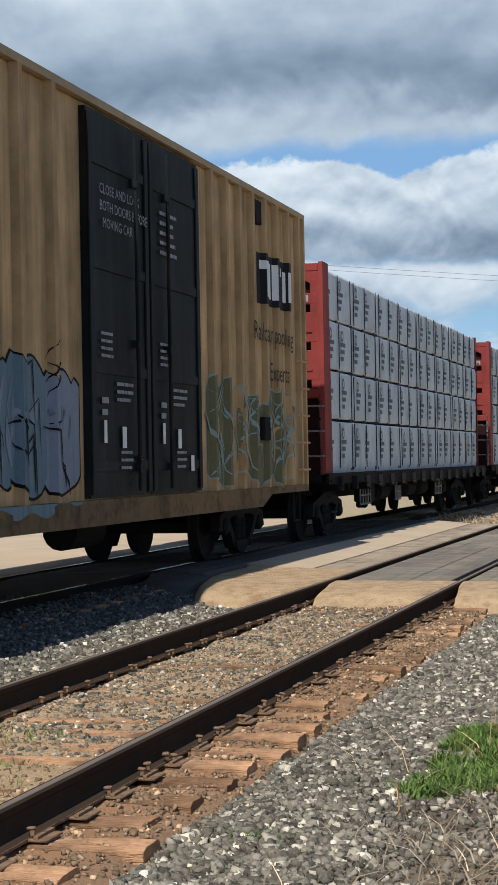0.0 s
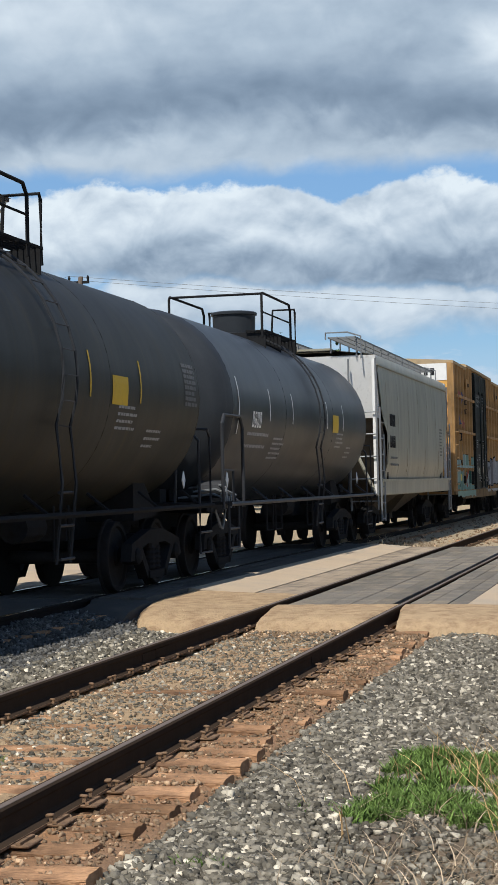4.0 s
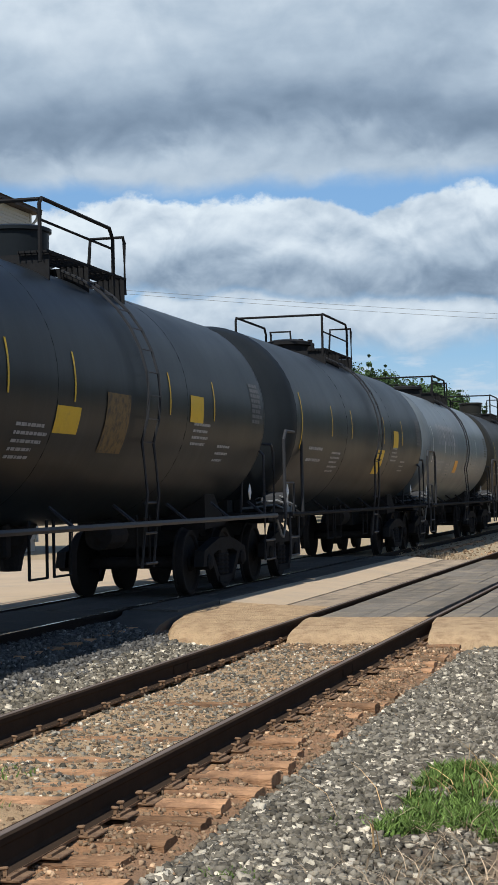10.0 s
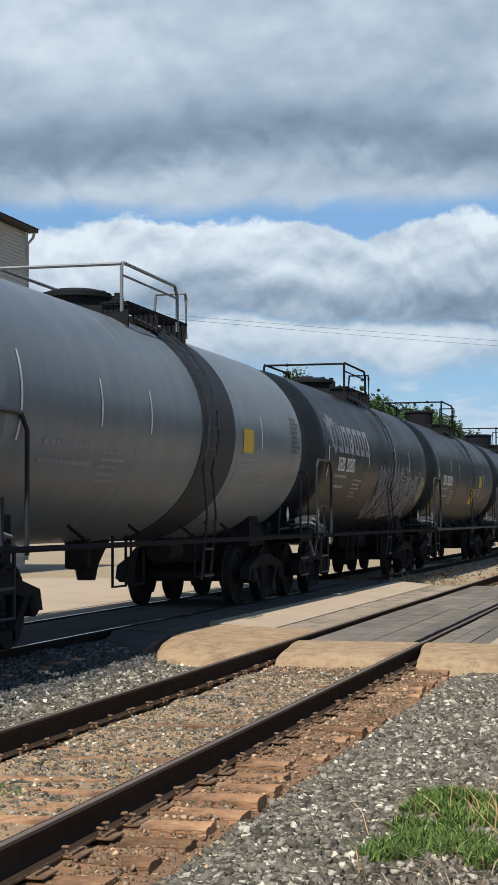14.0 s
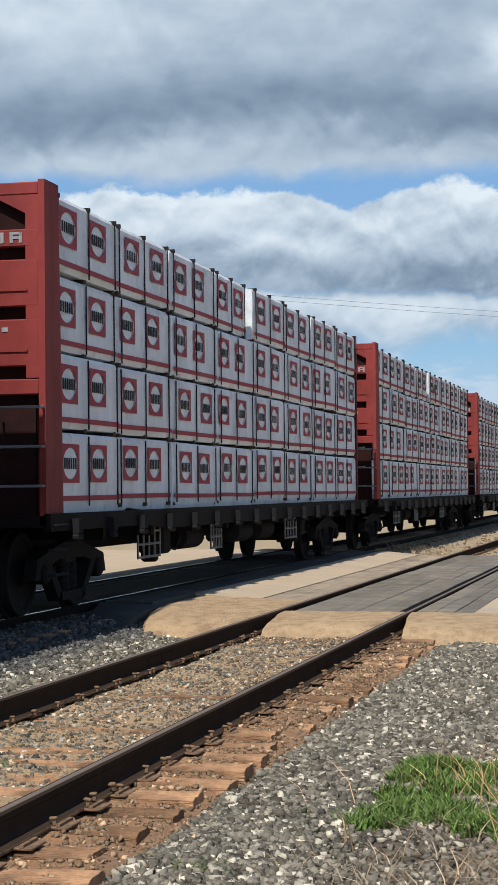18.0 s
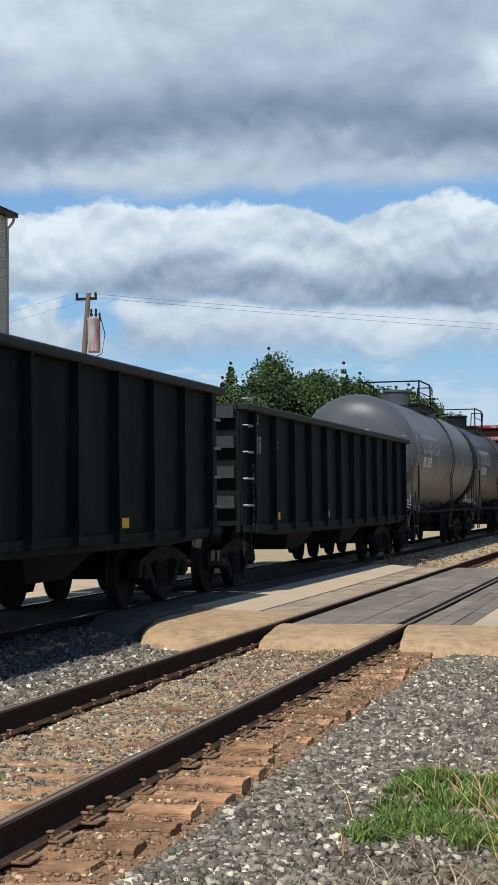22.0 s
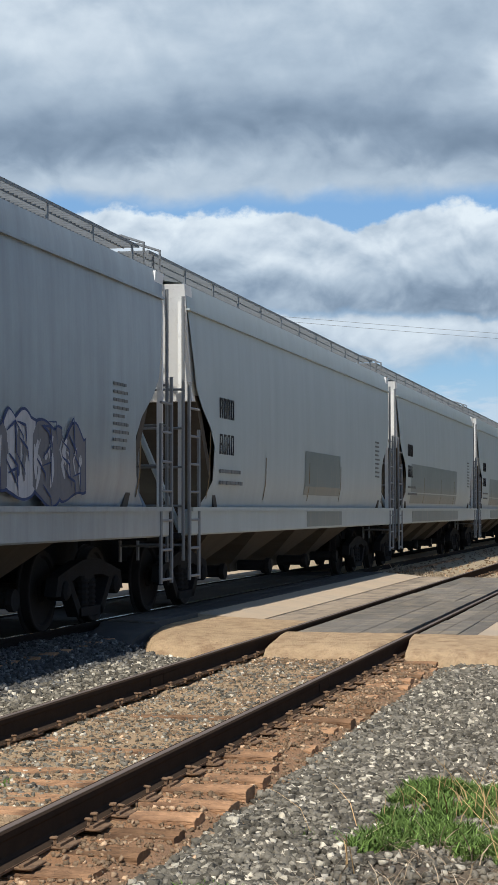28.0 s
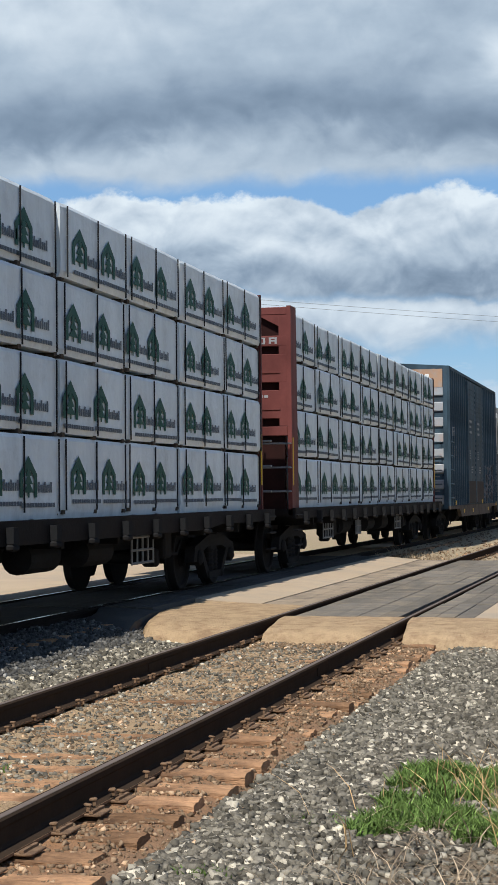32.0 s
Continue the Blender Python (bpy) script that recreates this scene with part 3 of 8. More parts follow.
def road_piece(x0, x1, z0, z1, y0, y1, label):
    bm = bmesh.new()
    prism(bm, [(x0, z0 - 0.3), (x1, z1 - 0.3), (x1, z1), (x0, z0)], y0, y1)
    return tagged(part("road", bm, M["road"], crossing), label)


road_piece(MAIN + 1.47, NEAR - 1.53, 0.268, 0.188, ROAD_Y0 + 1.91, ROAD_Y1, "worn tan road surface between the tracks")
road_piece(-60.0, -8.56, -0.02, 0.27, 16.0, 39.0, "pale dusty road past the main line")
road_piece(NEAR + 1.53, 16.0, 0.17, -0.25, ROAD_Y0 + 0.01, ROAD_Y1, "pale sandy road surface")


# loose stones, joined
def stones(name, label, count, place, size, material, seed, flat=0.7):
    """Crushed stones: blocks with skewed corners and flat broken faces, each turned its own way."""
    r = np.random.RandomState(seed)
    block = np.array([(x, y, z) for z in (-1, 1) for x, y in ((-1, -1), (1, -1), (1, 1), (-1, 1))]) * 0.72
    tri = np.array([(2, 1, 0), (3, 2, 0), (4, 5, 6), (4, 6, 7), (0, 1, 5), (0, 5, 4), (1, 2, 6), (1, 6, 5), (2, 3, 7), (2, 7, 6), (3, 0, 4), (3, 4, 7)])
    pts = place(r, count)
    n = len(pts)
    s = size[0] + (size[1] - size[0]) * r.rand(n, 1, 1) ** 2.2
    v = block[None] * (1 + 0.55 * (r.rand(n, 8, 3) - 0.5) * 2) * s
    v *= np.stack([np.ones((n, 1)), 0.6 + 0.5 * r.rand(n, 1), flat * (0.6 + 0.5 * r.rand(n, 1))], 2)
    a, b = r.rand(n) * 6.283, (r.rand(n) - 0.5) * 2.4
    ca, sa, cb, sb = np.cos(a)[:, None], np.sin(a)[:, None], np.cos(b)[:, None], np.sin(b)[:, None]
    x, y, z = v[..., 0].copy(), v[..., 1].copy(), v[..., 2].copy()
    x, z = cb * x - sb * z, sb * x + cb * z
    v = np.stack([ca * x - sa * y, sa * x + ca * y, z], 2) + np.array(pts)[:, None, :] + np.array([0, 0, 0.25])[None, None] * s
    f = (tri[None] + 8 * np.arange(n)[:, None, None]).reshape(-1, 3)
    me = bpy.data.meshes.new(name)
    me.vertices.add(8 * n)
    me.vertices.foreach_set("co", v.reshape(-1).astype(np.float32))
    me.loops.add(3 * len(f))
    me.loops.foreach_set("vertex_index", f.reshape(-1).astype(np.int32))
    me.polygons.add(len(f))
    me.polygons.foreach_set("loop_start", np.arange(0, 3 * len(f), 3, dtype=np.int32))
    me.update(calc_edges=True)
    me.materials.append(material)
    return tagged(new(name, me), label, "ballast", "", "stuff")


def strip(x0, x1, y0, y1, lift=0.0, power=1.0):
    def place(r, n):
        x = x0 + (x1 - x0) * r.rand(n)
        y = y0 + (y1 - y0) * r.rand(n) ** power
        bare = lambda a, b: smooth(-1.8, -1.3, a) * smooth(8.9, 8.2, b) * 0.85
        return [(a, b, ground_z(a, b) + lift) for a, b, k in zip(x, y, r.rand(n)) if k > bare(a, b)]
    return place


stones("ballast_stones", "grey crushed ballast stones beside the siding", 68000, strip(-2.36, -0.75, 5.2, 18.9, 0.0, 1.25), (0.009, 0.032), M["stone"], 1)
stones("ballast_stones", "grey ballast stones along the siding before the crossing", 9000, strip(-2.36, -0.9, -6.0, 5.3), (0.012, 0.036), M["stone"], 21)
stones("ballast_stones", "grey ballast stones between the tracks before the crossing", 12000, strip(-6.6, -4.58, -6.0, 9.1), (0.012, 0.036), M["stone"], 22)
stones("ballast_stones", "sandy stones between the siding rails", 6000, strip(-4.42, -3.08, -6.0, 7.1, -0.004), (0.006, 0.02), M["stone_rust"], 23)
stones("ballast_stones", "larger pale stones scattered over the ballast", 420, strip(-2.3, -0.9, 5.2, 18.9, 0.005), (0.02, 0.045), M["stone"], 12)
stones("ballast_stones", "sparse grey stones in the dirt shoulder", 5000, strip(-1.0, 1.6, 5.2, 18.6), (0.007, 0.03), M["stone"], 2)
stones("ballast_stones", "rust-stained stones among the ties", 6500, strip(-2.90, -2.22, 5.2, 18.5, 0.0, 0.8), (0.006, 0.021), M["stone_rust"], 3)
stones("ballast_stones", "sandy stones between the rails", 9500, strip(-4.42, -3.08, 7.0, 18.5, -0.004, 0.9), (0.005, 0.019), M["stone_rust"], 4)
stones("ballast_stones", "grey stones half buried between the rails", 5000, strip(-4.42, -3.08, 9.0, 18.5, -0.003), (0.008, 0.024), M["stone"], 5)
stones("ballast_stones", "grey ballast stones between the tracks", 13000, strip(-5.7, -4.60, 9.0, 19.6), (0.011, 0.038), M["stone"], 6)
# stones in the train's shade, darkened by their colour
stones("ballast_stones", "ballast stones beside the main line, coloured dark for the train's shade", 14000, strip(-7.0, -5.55, 9.0, 19.6), (0.011, 0.032), M["stone_dark"], 8)
stones("ballast_stones", "ballast stones between the main line rails, coloured dark for the train's shade", 9000, strip(-8.4, -6.95, 12.0, 20.2, 0.0), (0.011, 0.032), M["stone_dark"], 9)
stones("ballast_stones", "crumbs of asphalt and sand along the crossing", 2600, strip(-4.4, -1.2, 18.0, 18.75, 0.005), (0.005, 0.02), M["stone_rust"], 10)
stones("ballast_stones", "ballast stones past the crossing", 2500, strip(-6.6, -1.5, 37.7, 75.0, 0.0, 1.6), (0.02, 0.05), M["stone_rust"], 7)


# railway cars: x across (the camera's side is +x), y ahead, z from the rail top ------------------------------------------------
SPEED = 19.35
CARS = []


def truck_meshes():
    out = {}
    bm = bmesh.new()
    lathe_x(bm, [(0.66, 0.12), (0.69, 0.485), (0.715, 0.485), (0.725, 0.455), (0.815, 0.450), (0.825, 0.44), (0.82, 0.39), (0.79, 0.37), (0.775, 0.2), (0.80, 0.13), (0.84, 0.12), (0.84, 0.02)], 0, 0.455, 28)
    out["wheel"] = mesh_of("wheel", bm, M["wheel"], True)
    bm = bmesh.new()
    lathe_x(bm, [(-0.70, 0.085), (0.70, 0.085)], 0, 0.455, 12)
    out["axle"] = mesh_of("axle", bm, M["wheel"], True)
    bm = bmesh.new()
    for x0, x1 in ((0.94, 1.08),):
        slab(bm, [(-1.18, 0.40), (-1.10, 0.62), (-0.72, 0.70), (-0.3, 0.78), (0.3, 0.78), (0.72, 0.70), (1.10, 0.62), (1.18, 0.40), (1.02, 0.40), (0.98, 0.52), (0.66, 0.55), (0.42, 0.60), (-0.42, 0.60), (-0.66, 0.55), (-0.98, 0.52), (-1.02, 0.40)], x0, x1)
        slab(bm, [(-0.80, 0.54), (-0.66, 0.56), (-0.34, 0.24), (-0.34, 0.14), (-0.42, 0.14)], x0, x1)
        slab(bm, [(0.80, 0.54), (0.66, 0.56), (0.34, 0.24), (0.34, 0.14), (0.42, 0.14)], x0, x1)
        slab(bm, [(-0.42, 0.14), (0.42, 0.14), (0.40, 0.24), (-0.40, 0.24)], x0, x1)
        for y in (-0.89, 0.89):
            lathe_x(bm, [(0.9, 0.11), (1.10, 0.11), (1.13, 0.07), (1.14, 0.0)], y, 0.455, 12)
    out["side_frame"] = mesh_of("side_frame", bm, M["dark"])
    bm = bmesh.new()
    coil = [(0.24, 0.02)]
    for k in range(5):
        coil += [(0.25 + 0.062 * k, 0.07), (0.28 + 0.062 * k, 0.085), (0.305 + 0.062 * k, 0.07)]
    lathe_z(bm, coil + [(0.57, 0.02)], 1.01, 0.0, 10)
    out["spring"] = mesh_of("spring", bm, M["dark"])
    bm = bmesh.new()
    box(bm, -1.06, 1.06, -0.2, 0.2, 0.52, 0.72, 0.03)
    lathe_z(bm, [(0.70, 0.22), (0.80, 0.22)], 0, 0)
    out["bolster"] = mesh_of("bolster", bm, M["dark"])
    bm = bmesh.new()
    slab(bm, [(-0.1, 0.74), (-0.1, 1.0), (0.35, 1.0), (0.62, 0.98), (0.66, 0.72), (0.5, 0.72), (0.45, 0.8), (0.35, 0.76)], -0.12, 0.12)
    tube(bm, [(0.14, 0.2, 0.82), (0.2, 0.5, 0.55), (0.16, 0.72, 0.62)], 0.02)
    out["coupler"] = mesh_of("coupler", bm, M["dark"])
    return out


TRUCK = truck_meshes()


def add_truck(car, y):
    t = placed("truck", TRUCK["bolster"], car, pose(0, y, 0))
    for s in (0, 180):
        placed("side_frame", TRUCK["side_frame"], t, pose(0, 0, 0, 0, 0, s))
        for a in (-0.12, 0.12):
            placed("spring", TRUCK["spring"], t, pose(0, a, 0, 0, 0, s))
        for a in (-0.89, 0.89):
            placed("wheel", TRUCK["wheel"], t, pose(0, a, 0, 0, 0, s))
    for a in (-0.89, 0.89):
        placed("axle", TRUCK["axle"], t, pose(0, a, 0))


def car(kind, label, rear, front, truck_in=1.9, group=""):
    """An empty car between two coupler planes, in metres along the train, with trucks and couplers."""
    c = thing(kind, label, "railway car" if kind != "tank_car" else "tank car", group)
    c["half"] = (front - rear) / 2
    CARS.append((c, (rear + front) / 2))
    half = (front - rear) / 2
    for s in (-1, 1):
        add_truck(c, s * (half - 0.55 - truck_in))
        placed("coupler", TRUCK["coupler"], c, pose(0, s * (half - 0.62), 0, 0, 0, 0 if s > 0 else 180))
    return c, half


def glyphs(bm, y, z, text, h, x=1.6, t=0.004):
    """A line of plain hollow upright frames, one for each sign."""
    w, q = 0.50 * h, 0.115 * h
    for k, ch in enumerate(text):
        if ch != " ":
            for a, b in ((y, y + q), (y + w - q, y + w)):
                slab(bm, [(a, z), (b, z), (b, z + h), (a, z + h)], x, x + t)
            for up in (h - q, 0.0) if k % 2 else (h - q, 0.45 * h):
                slab(bm, [(y + q, z + up), (y + w - q, z + up), (y + w - q, z + up + q), (y + q, z + up + q)], x, x + t)
        y += h * 0.76
    return y


def words(text, height, material, parent, m, label="", name="lettering"):
    """Flat words in the built-in font, lying in the y, z plane and read from the camera's side."""
    cu = bpy.data.curves.new("words", "FONT")
    cu.body, cu.size, cu.resolution_u = text, height * 1.4, 2
    holder = bpy.data.objects.new("words", cu)
    me = bpy.data.meshes.new_from_object(holder)
    bpy.data.objects.remove(holder)
    bpy.data.curves.remove(cu)
    me.materials.append(material)
    return placed(name, me, parent, m @ pose(0, 0, 0, 90, 0, 90), label)


def bars(bm, y0, y1, z, rows, h, step, x=1.6, seed=0, t=0.004):
    """Rows of small print as bars of uneven length."""
    r = random.Random(seed)
    for k in range(rows):
        zz = z - k * step
        y = y0
        end = y1 - r.uniform(0, 0.3) * (y1 - y0)
        while y < end:
            w = r.uniform(1.2, 4.0) * h
            slab(bm, [(y, zz), (min(y + w, end), zz), (min(y + w, end), zz + h), (y, zz + h)], x, x + t)
            y += w + h * 0.5


def ladder(bm, x, y0, y1, z0, z1, step=0.38, r=0.016, out=0.07):
    """Grab irons between two heights on a side at x."""
    z = z0
    while z <= z1 + 1e-6:
        tube(bm, [(x, y0, z), (x + out, y0 + 0.01, z), (x + out, y1 - 0.01, z), (x, y1, z)], r, 5)
        z += step


def boxcar(label, rear, front, body, end_paint, door, ribs, door_span, top=4.97, end_top=None, sill=None, stripes=False, roof_paint=None, corrugated=False, words_on_door=True, crown=None, sill_low=0.72):
    """crown: the stretch of the roof that stands higher than its two ends."""
    c, half = car("boxcar", label, rear, front, 2.2, "boxcars")
    b0, b1 = -half + 0.85, half - 0.85
    w, z0 = 1.53, 0.88
    # body shell
    bm = bmesh.new()
    high, et = top, top - 0.10 if crown else top
    for a, b, zt in ((b0 + 0.06, crown[0], et), (crown[0], crown[1], high), (crown[1], b1 - 0.06, et)) if crown else ((b0 + 0.06, b1 - 0.06, high),):
        prism(bm, [(-w, z0), (w, z0), (w, zt - 0.12), (w - 0.02, zt - 0.08), (-w + 0.02, zt - 0.08), (-w, zt - 0.12)], a, b)
    part("body", bm, body, c)
    bm = bmesh.new()
    for a, b, zt in ((b0, crown[0], et), (crown[0], crown[1], high), (crown[1], b1, et)) if crown else ((b0, b1, high),):
        prism(bm, [(-w - 0.07, zt - 0.1), (w + 0.07, zt - 0.1), (w + 0.07, zt - 0.02), (0, zt + 0.09), (-w - 0.07, zt - 0.02)], a, b)
    roof = part("roof", bm, roof_paint or body, c)
    bm = bmesh.new()
    prism(bm, [(-w, top - 0.02), (w, top - 0.02), (w, top + 0.02), (0, top + 0.125), (-w, top + 0.02)], -0.04, 0.04)
    rib = mesh_of("roof_rib", bm, roof_paint or body)
    for k in range(13):
        y = b0 + 0.5 + (b1 - b0 - 1.0) * k / 12
        placed("roof_rib", rib, roof, pose(0, y, 0 if not crown or crown[0] < y < crown[1] else et - high))
    # side sill
    bm = bmesh.new()
    for s in (-1, 1):
        x0, x1 = sorted((s * (w - 0.03), s * (w + 0.07)))
        slab(bm, [(b0, 0.88), (b0, 0.98), (b1, 0.98), (b1, 0.88), (b1 - 2.2, 0.88), (b1 - 2.7, sill_low), (b0 + 2.7, sill_low), (b0 + 2.2, 0.88)], x0, x1)
    part("side_sill", bm, sill or body, c, "grimy side sill")
    # posts on the sides
    rib_me = {}
    for y in ribs + [b0 + 0.06, b1 - 0.06]:
        wide = 0.09 if y in ribs else 0.07
        zt = high if not crown or crown[0] < y < crown[1] else et
        key = (wide, zt)
        if key not in rib_me:
            rb = bmesh.new()
            loft(rb, [[(0, -wide, z), (0.075, -wide * 0.55, z), (0.075, wide * 0.55, z), (0, wide, z)] for z in (0.98, zt - 0.1)])
            rib_me[key] = mesh_of("side_post", rb, body)
        if not (door_span[0] - 0.05 < y < door_span[1] + 0.05):
            placed("side_post", rib_me[key], c, pose(w, y, 0))
        placed("side_post", rib_me[key], c, pose(-w, y, 0, 0, 0, 180))
    # doors
    d0, d1 = door_span
    mid = (d0 + d1) / 2
    for a, b in ((d0, mid), (mid, d1)):
        bm = bmesh.new()
        box(bm, w - 0.01, w + 0.07, a + 0.02, b - 0.02, 1.0, top - 0.16)
        d = part("door", bm, door, c, "")
        for k in range(2):
            bm = bmesh.new()
            y = a + 0.09 + (b - a - 0.18) * k
            box(bm, w + 0.068, w + 0.095, y - 0.06, y + 0.06, 1.03, top - 0.2, 0.008)
            part("door_post", bm, door, d)
        for z in [1.22 + 0.155 * k for k in range(23)] if corrugated else (1.32, 2.3, 3.35, 4.4):
            bm = bmesh.new()
            hr = 0.04 if corrugated else 0.05
            slab(bm, [(a + 0.16, z - hr), (b - 0.16, z - hr), (b - 0.16, z + hr), (a + 0.16, z + hr)], w + 0.069, w + 0.088)
            part("door_rib", bm, door, d)
        for y in () if corrugated else (b - 0.55,) if a == d0 else (a + 0.55,):
            bm = bmesh.new()
            tube(bm, [(w + 0.13, y, 1.05), (w + 0.13, y, top - 0.25)], 0.022)
            for z in (1.3, 2.6, 4.3):
                box(bm, w + 0.07, w + 0.15, y - 0.035, y + 0.035, z - 0.04, z + 0.04)
            part("locking_bar", bm, door, d)
        if corrugated:
            bm = bmesh.new()
            box(bm, w + 0.07, w + 0.092, a + 0.155, b - 0.155, 1.02, 1.72, 0.006)
            part("kick_panel", bm, M["kick"], d, "grimy lower door panel")
        first = a == d0
        if words_on_door and first:
            for k, line in enumerate(("CLOSE AND LOCK", "BOTH DOORS BEFORE", "MOVING CAR")):
                words(line, 0.105, M["pale"], d, pose(w + 0.099, a + 0.32 + 0.08 * (k == 2), top - 0.98 - 0.17 * k), "pale stencilled words" if k == 0 else "", "stencil")
        notices = [(a + 0.3, a + 0.72, 2.64, 4, 0.03, 0.075, 5), (a + 0.75, a + 1.3, 2.14, 3, 0.035, 0.08, 8), (a + 0.85, a + 1.25, 1.44, 3, 0.03, 0.08, 12), (a + 0.3, a + 0.5, 1.95, 2, 0.06, 0.12, 14)][:2 if corrugated else 4]
        if not (words_on_door and first):
            notices.append((a + 0.35, a + 1.0, top - (1.45 if corrugated else 0.95), 3 if corrugated else 5, 0.07 if corrugated else 0.04, 0.17 if corrugated else 0.11, 3))
        for ya, yb, z, rows, h, gap, seed in notices:
            bm = bmesh.new()
            bars(bm, ya, yb, z, rows, h, gap, w + 0.098, seed)
            part("stencil", bm, M["pale"], d, "pale stencilled notice")
        for ya, yb, za, zb in () if corrugated else ((a + 0.9, a + 1.02, 1.5, 1.72), (a + 0.35, a + 0.43, 1.55, 1.78), (b - 0.52, b - 0.40, 1.24, 1.42)):
            bm = bmesh.new()
            slab(bm, [(ya, za), (yb, za), (yb, zb), (ya, zb)], w + 0.098, w + 0.102)
            part("tag_plate", bm, M["white"], d, "small white tag")
    # ends: horizontal corrugations between corner posts
    for s in (-1, 1):
        bm = bmesh.new()
        y = b0 + 0.06 if s < 0 else b1 - 0.06
        n = 8
        pts = []
        for k in range(n):
            za = z0 + (et - 0.55 - z0) * k / n
            zb = z0 + (et - 0.55 - z0) * (k + 1) / n
            h = zb - za
            pts += [(y + s * -0.09, za), (y + s * -0.09, za + 0.18 * h), (y + s * 0.05, za + 0.34 * h), (y + s * 0.05, za + 0.84 * h)]
        pts += [(y + s * -0.09, et - 0.55), (y + s * -0.05, et - 0.5), (y + s * -0.05, et - 0.08), (y + s * -0.3, et - 0.08), (y + s * -0.3, z0)]
        slab(bm, pts, -w + 0.06, w - 0.06)
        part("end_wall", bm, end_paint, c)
        for x in (-w, w - 0.12):
            bm = bmesh.new()
            ya, yb = sorted((y - s * 0.1, y + s * 0.075))
            box(bm, x, x + 0.12, ya, yb, z0, et - 0.06)
            part("corner_post", bm, body, c)
        if end_top:
            bm = bmesh.new()
            ya, yb = sorted((y + s * -0.04, y + s * 0.06))
            box(bm, -w + 0.13, w - 0.13, ya, yb, et - 0.62, et - 0.1)
            part("end_panel", bm, end_top, c, "painted top panel of the end wall")
            bm = bmesh.new()
            for k in range(6):
                box(bm, -0.1 + 0.2 * k, 0.02 + 0.2 * k, *sorted((y + s * 0.061, y + s * 0.064)), et - 0.46, et - 0.24)
            part("end_mark", bm, M["ink"] if end_top == M["white"] else M["white"], c, "plain bars of writing")
        bm = bmesh.new()
        ladder(bm, 1.58, *((b0 + 0.1, b0 + 0.55) if s < 0 else (b1 - 0.55, b1 - 0.1)), 0.0, 0.0)
        side_iron = mesh_of("grab_iron", bm, M["pale"] if stripes else body)
        bm = bmesh.new()
        tube(bm, [(1.35, y + s * 0.05, 0), (1.35, y + s * 0.13, 0), (0.9, y + s * 0.13, 0), (0.9, y + s * 0.05, 0)], 0.016, 5)
        end_iron = mesh_of("grab_iron", bm, M["pale"] if stripes else body)
        for z in (1.2, 1.6, 2.0, 2.4, 2.8):
            placed("grab_iron", side_iron, c, pose(0, 0, z))
            placed("grab_iron", end_iron, c, pose(0, 0, z))
        bm = bmesh.new()
        ya = y - s * 0.55
        tube(bm, [(1.5, ya, 0.95), (1.5, ya, 0.45), (1.5, ya + s * 0.4, 0.45), (1.5, ya + s * 0.4, 0.95)], 0.02, 5)
        part("step", bm, M["dark"], c)
        bm = bmesh.new()
        box(bm, -0.35, 0.35, *sorted((y, y + s * 0.25)), 0.72, 0.98)
        part("end_sill", bm, M["dark"], c)
    # centre sill and brake gear
    bm = bmesh.new()
    box(bm, -0.25, 0.25, b0, b1, 0.62, 0.95)
    for y in (-2.0, -0.6, 0.9, 2.3):
        box(bm, -1.5, 1.5, y - 0.06, y + 0.06, 0.78, 0.96)
    part("centre_sill", bm, M["dark"], c)
    bm = bmesh.new()
    lathe_y(bm, [(-0.5, 0.05), (-0.45, 0.2), (0.45, 0.2), (0.5, 0.05)], 0.8, 0.62, 14)
    part("air_reservoir", bm, M["dark"], c)
    return c, (b0, b1, w, top)


def ribbed(w, ys, base, flat, depth, lift=0.0):
    """The skin of a side with upright posts: gives the point at y, z, standing proud by h."""
    def at(y, z, h):
        out = 0.0
        for c in ys:
            d = abs(y - c)
            if d < base:
                out = depth if d <= flat else depth * (base - d) / (base - flat)
        return (w + lift + out + h, y, z)
    return at, [c + d for c in ys for d in (-base, -flat, flat, base)]


def plain_side(w):
    return (lambda y, z, h: (w + h, y, z)), []


def tank_side(R, zc):
    return (lambda y, z, h: ((R + h) * math.cos((z - zc) / R), y, zc + (R + h) * math.sin((z - zc) / R))), []


def blob(bm, side, y0, y1, bottom, top, h):
    """A patch of paint that lies on the skin between two wavering edges."""
    at, breaks = side
    ys = sorted(set([y0 + (y1 - y0) * k / 14 for k in range(15)] + [b for b in breaks if y0 < b < y1]))
    cols = []
    for y in ys:
        lo, hi = bottom((y - y0) / (y1 - y0)), top((y - y0) / (y1 - y0))
        cols.append([bm.verts.new(at(y, lo + (hi - lo) * k / 6, h)) for k in range(7)])
    for a, b in zip(cols, cols[1:]):
        for k in range(6):
            bm.faces.new((a[k], b[k], b[k + 1], a[k + 1]))


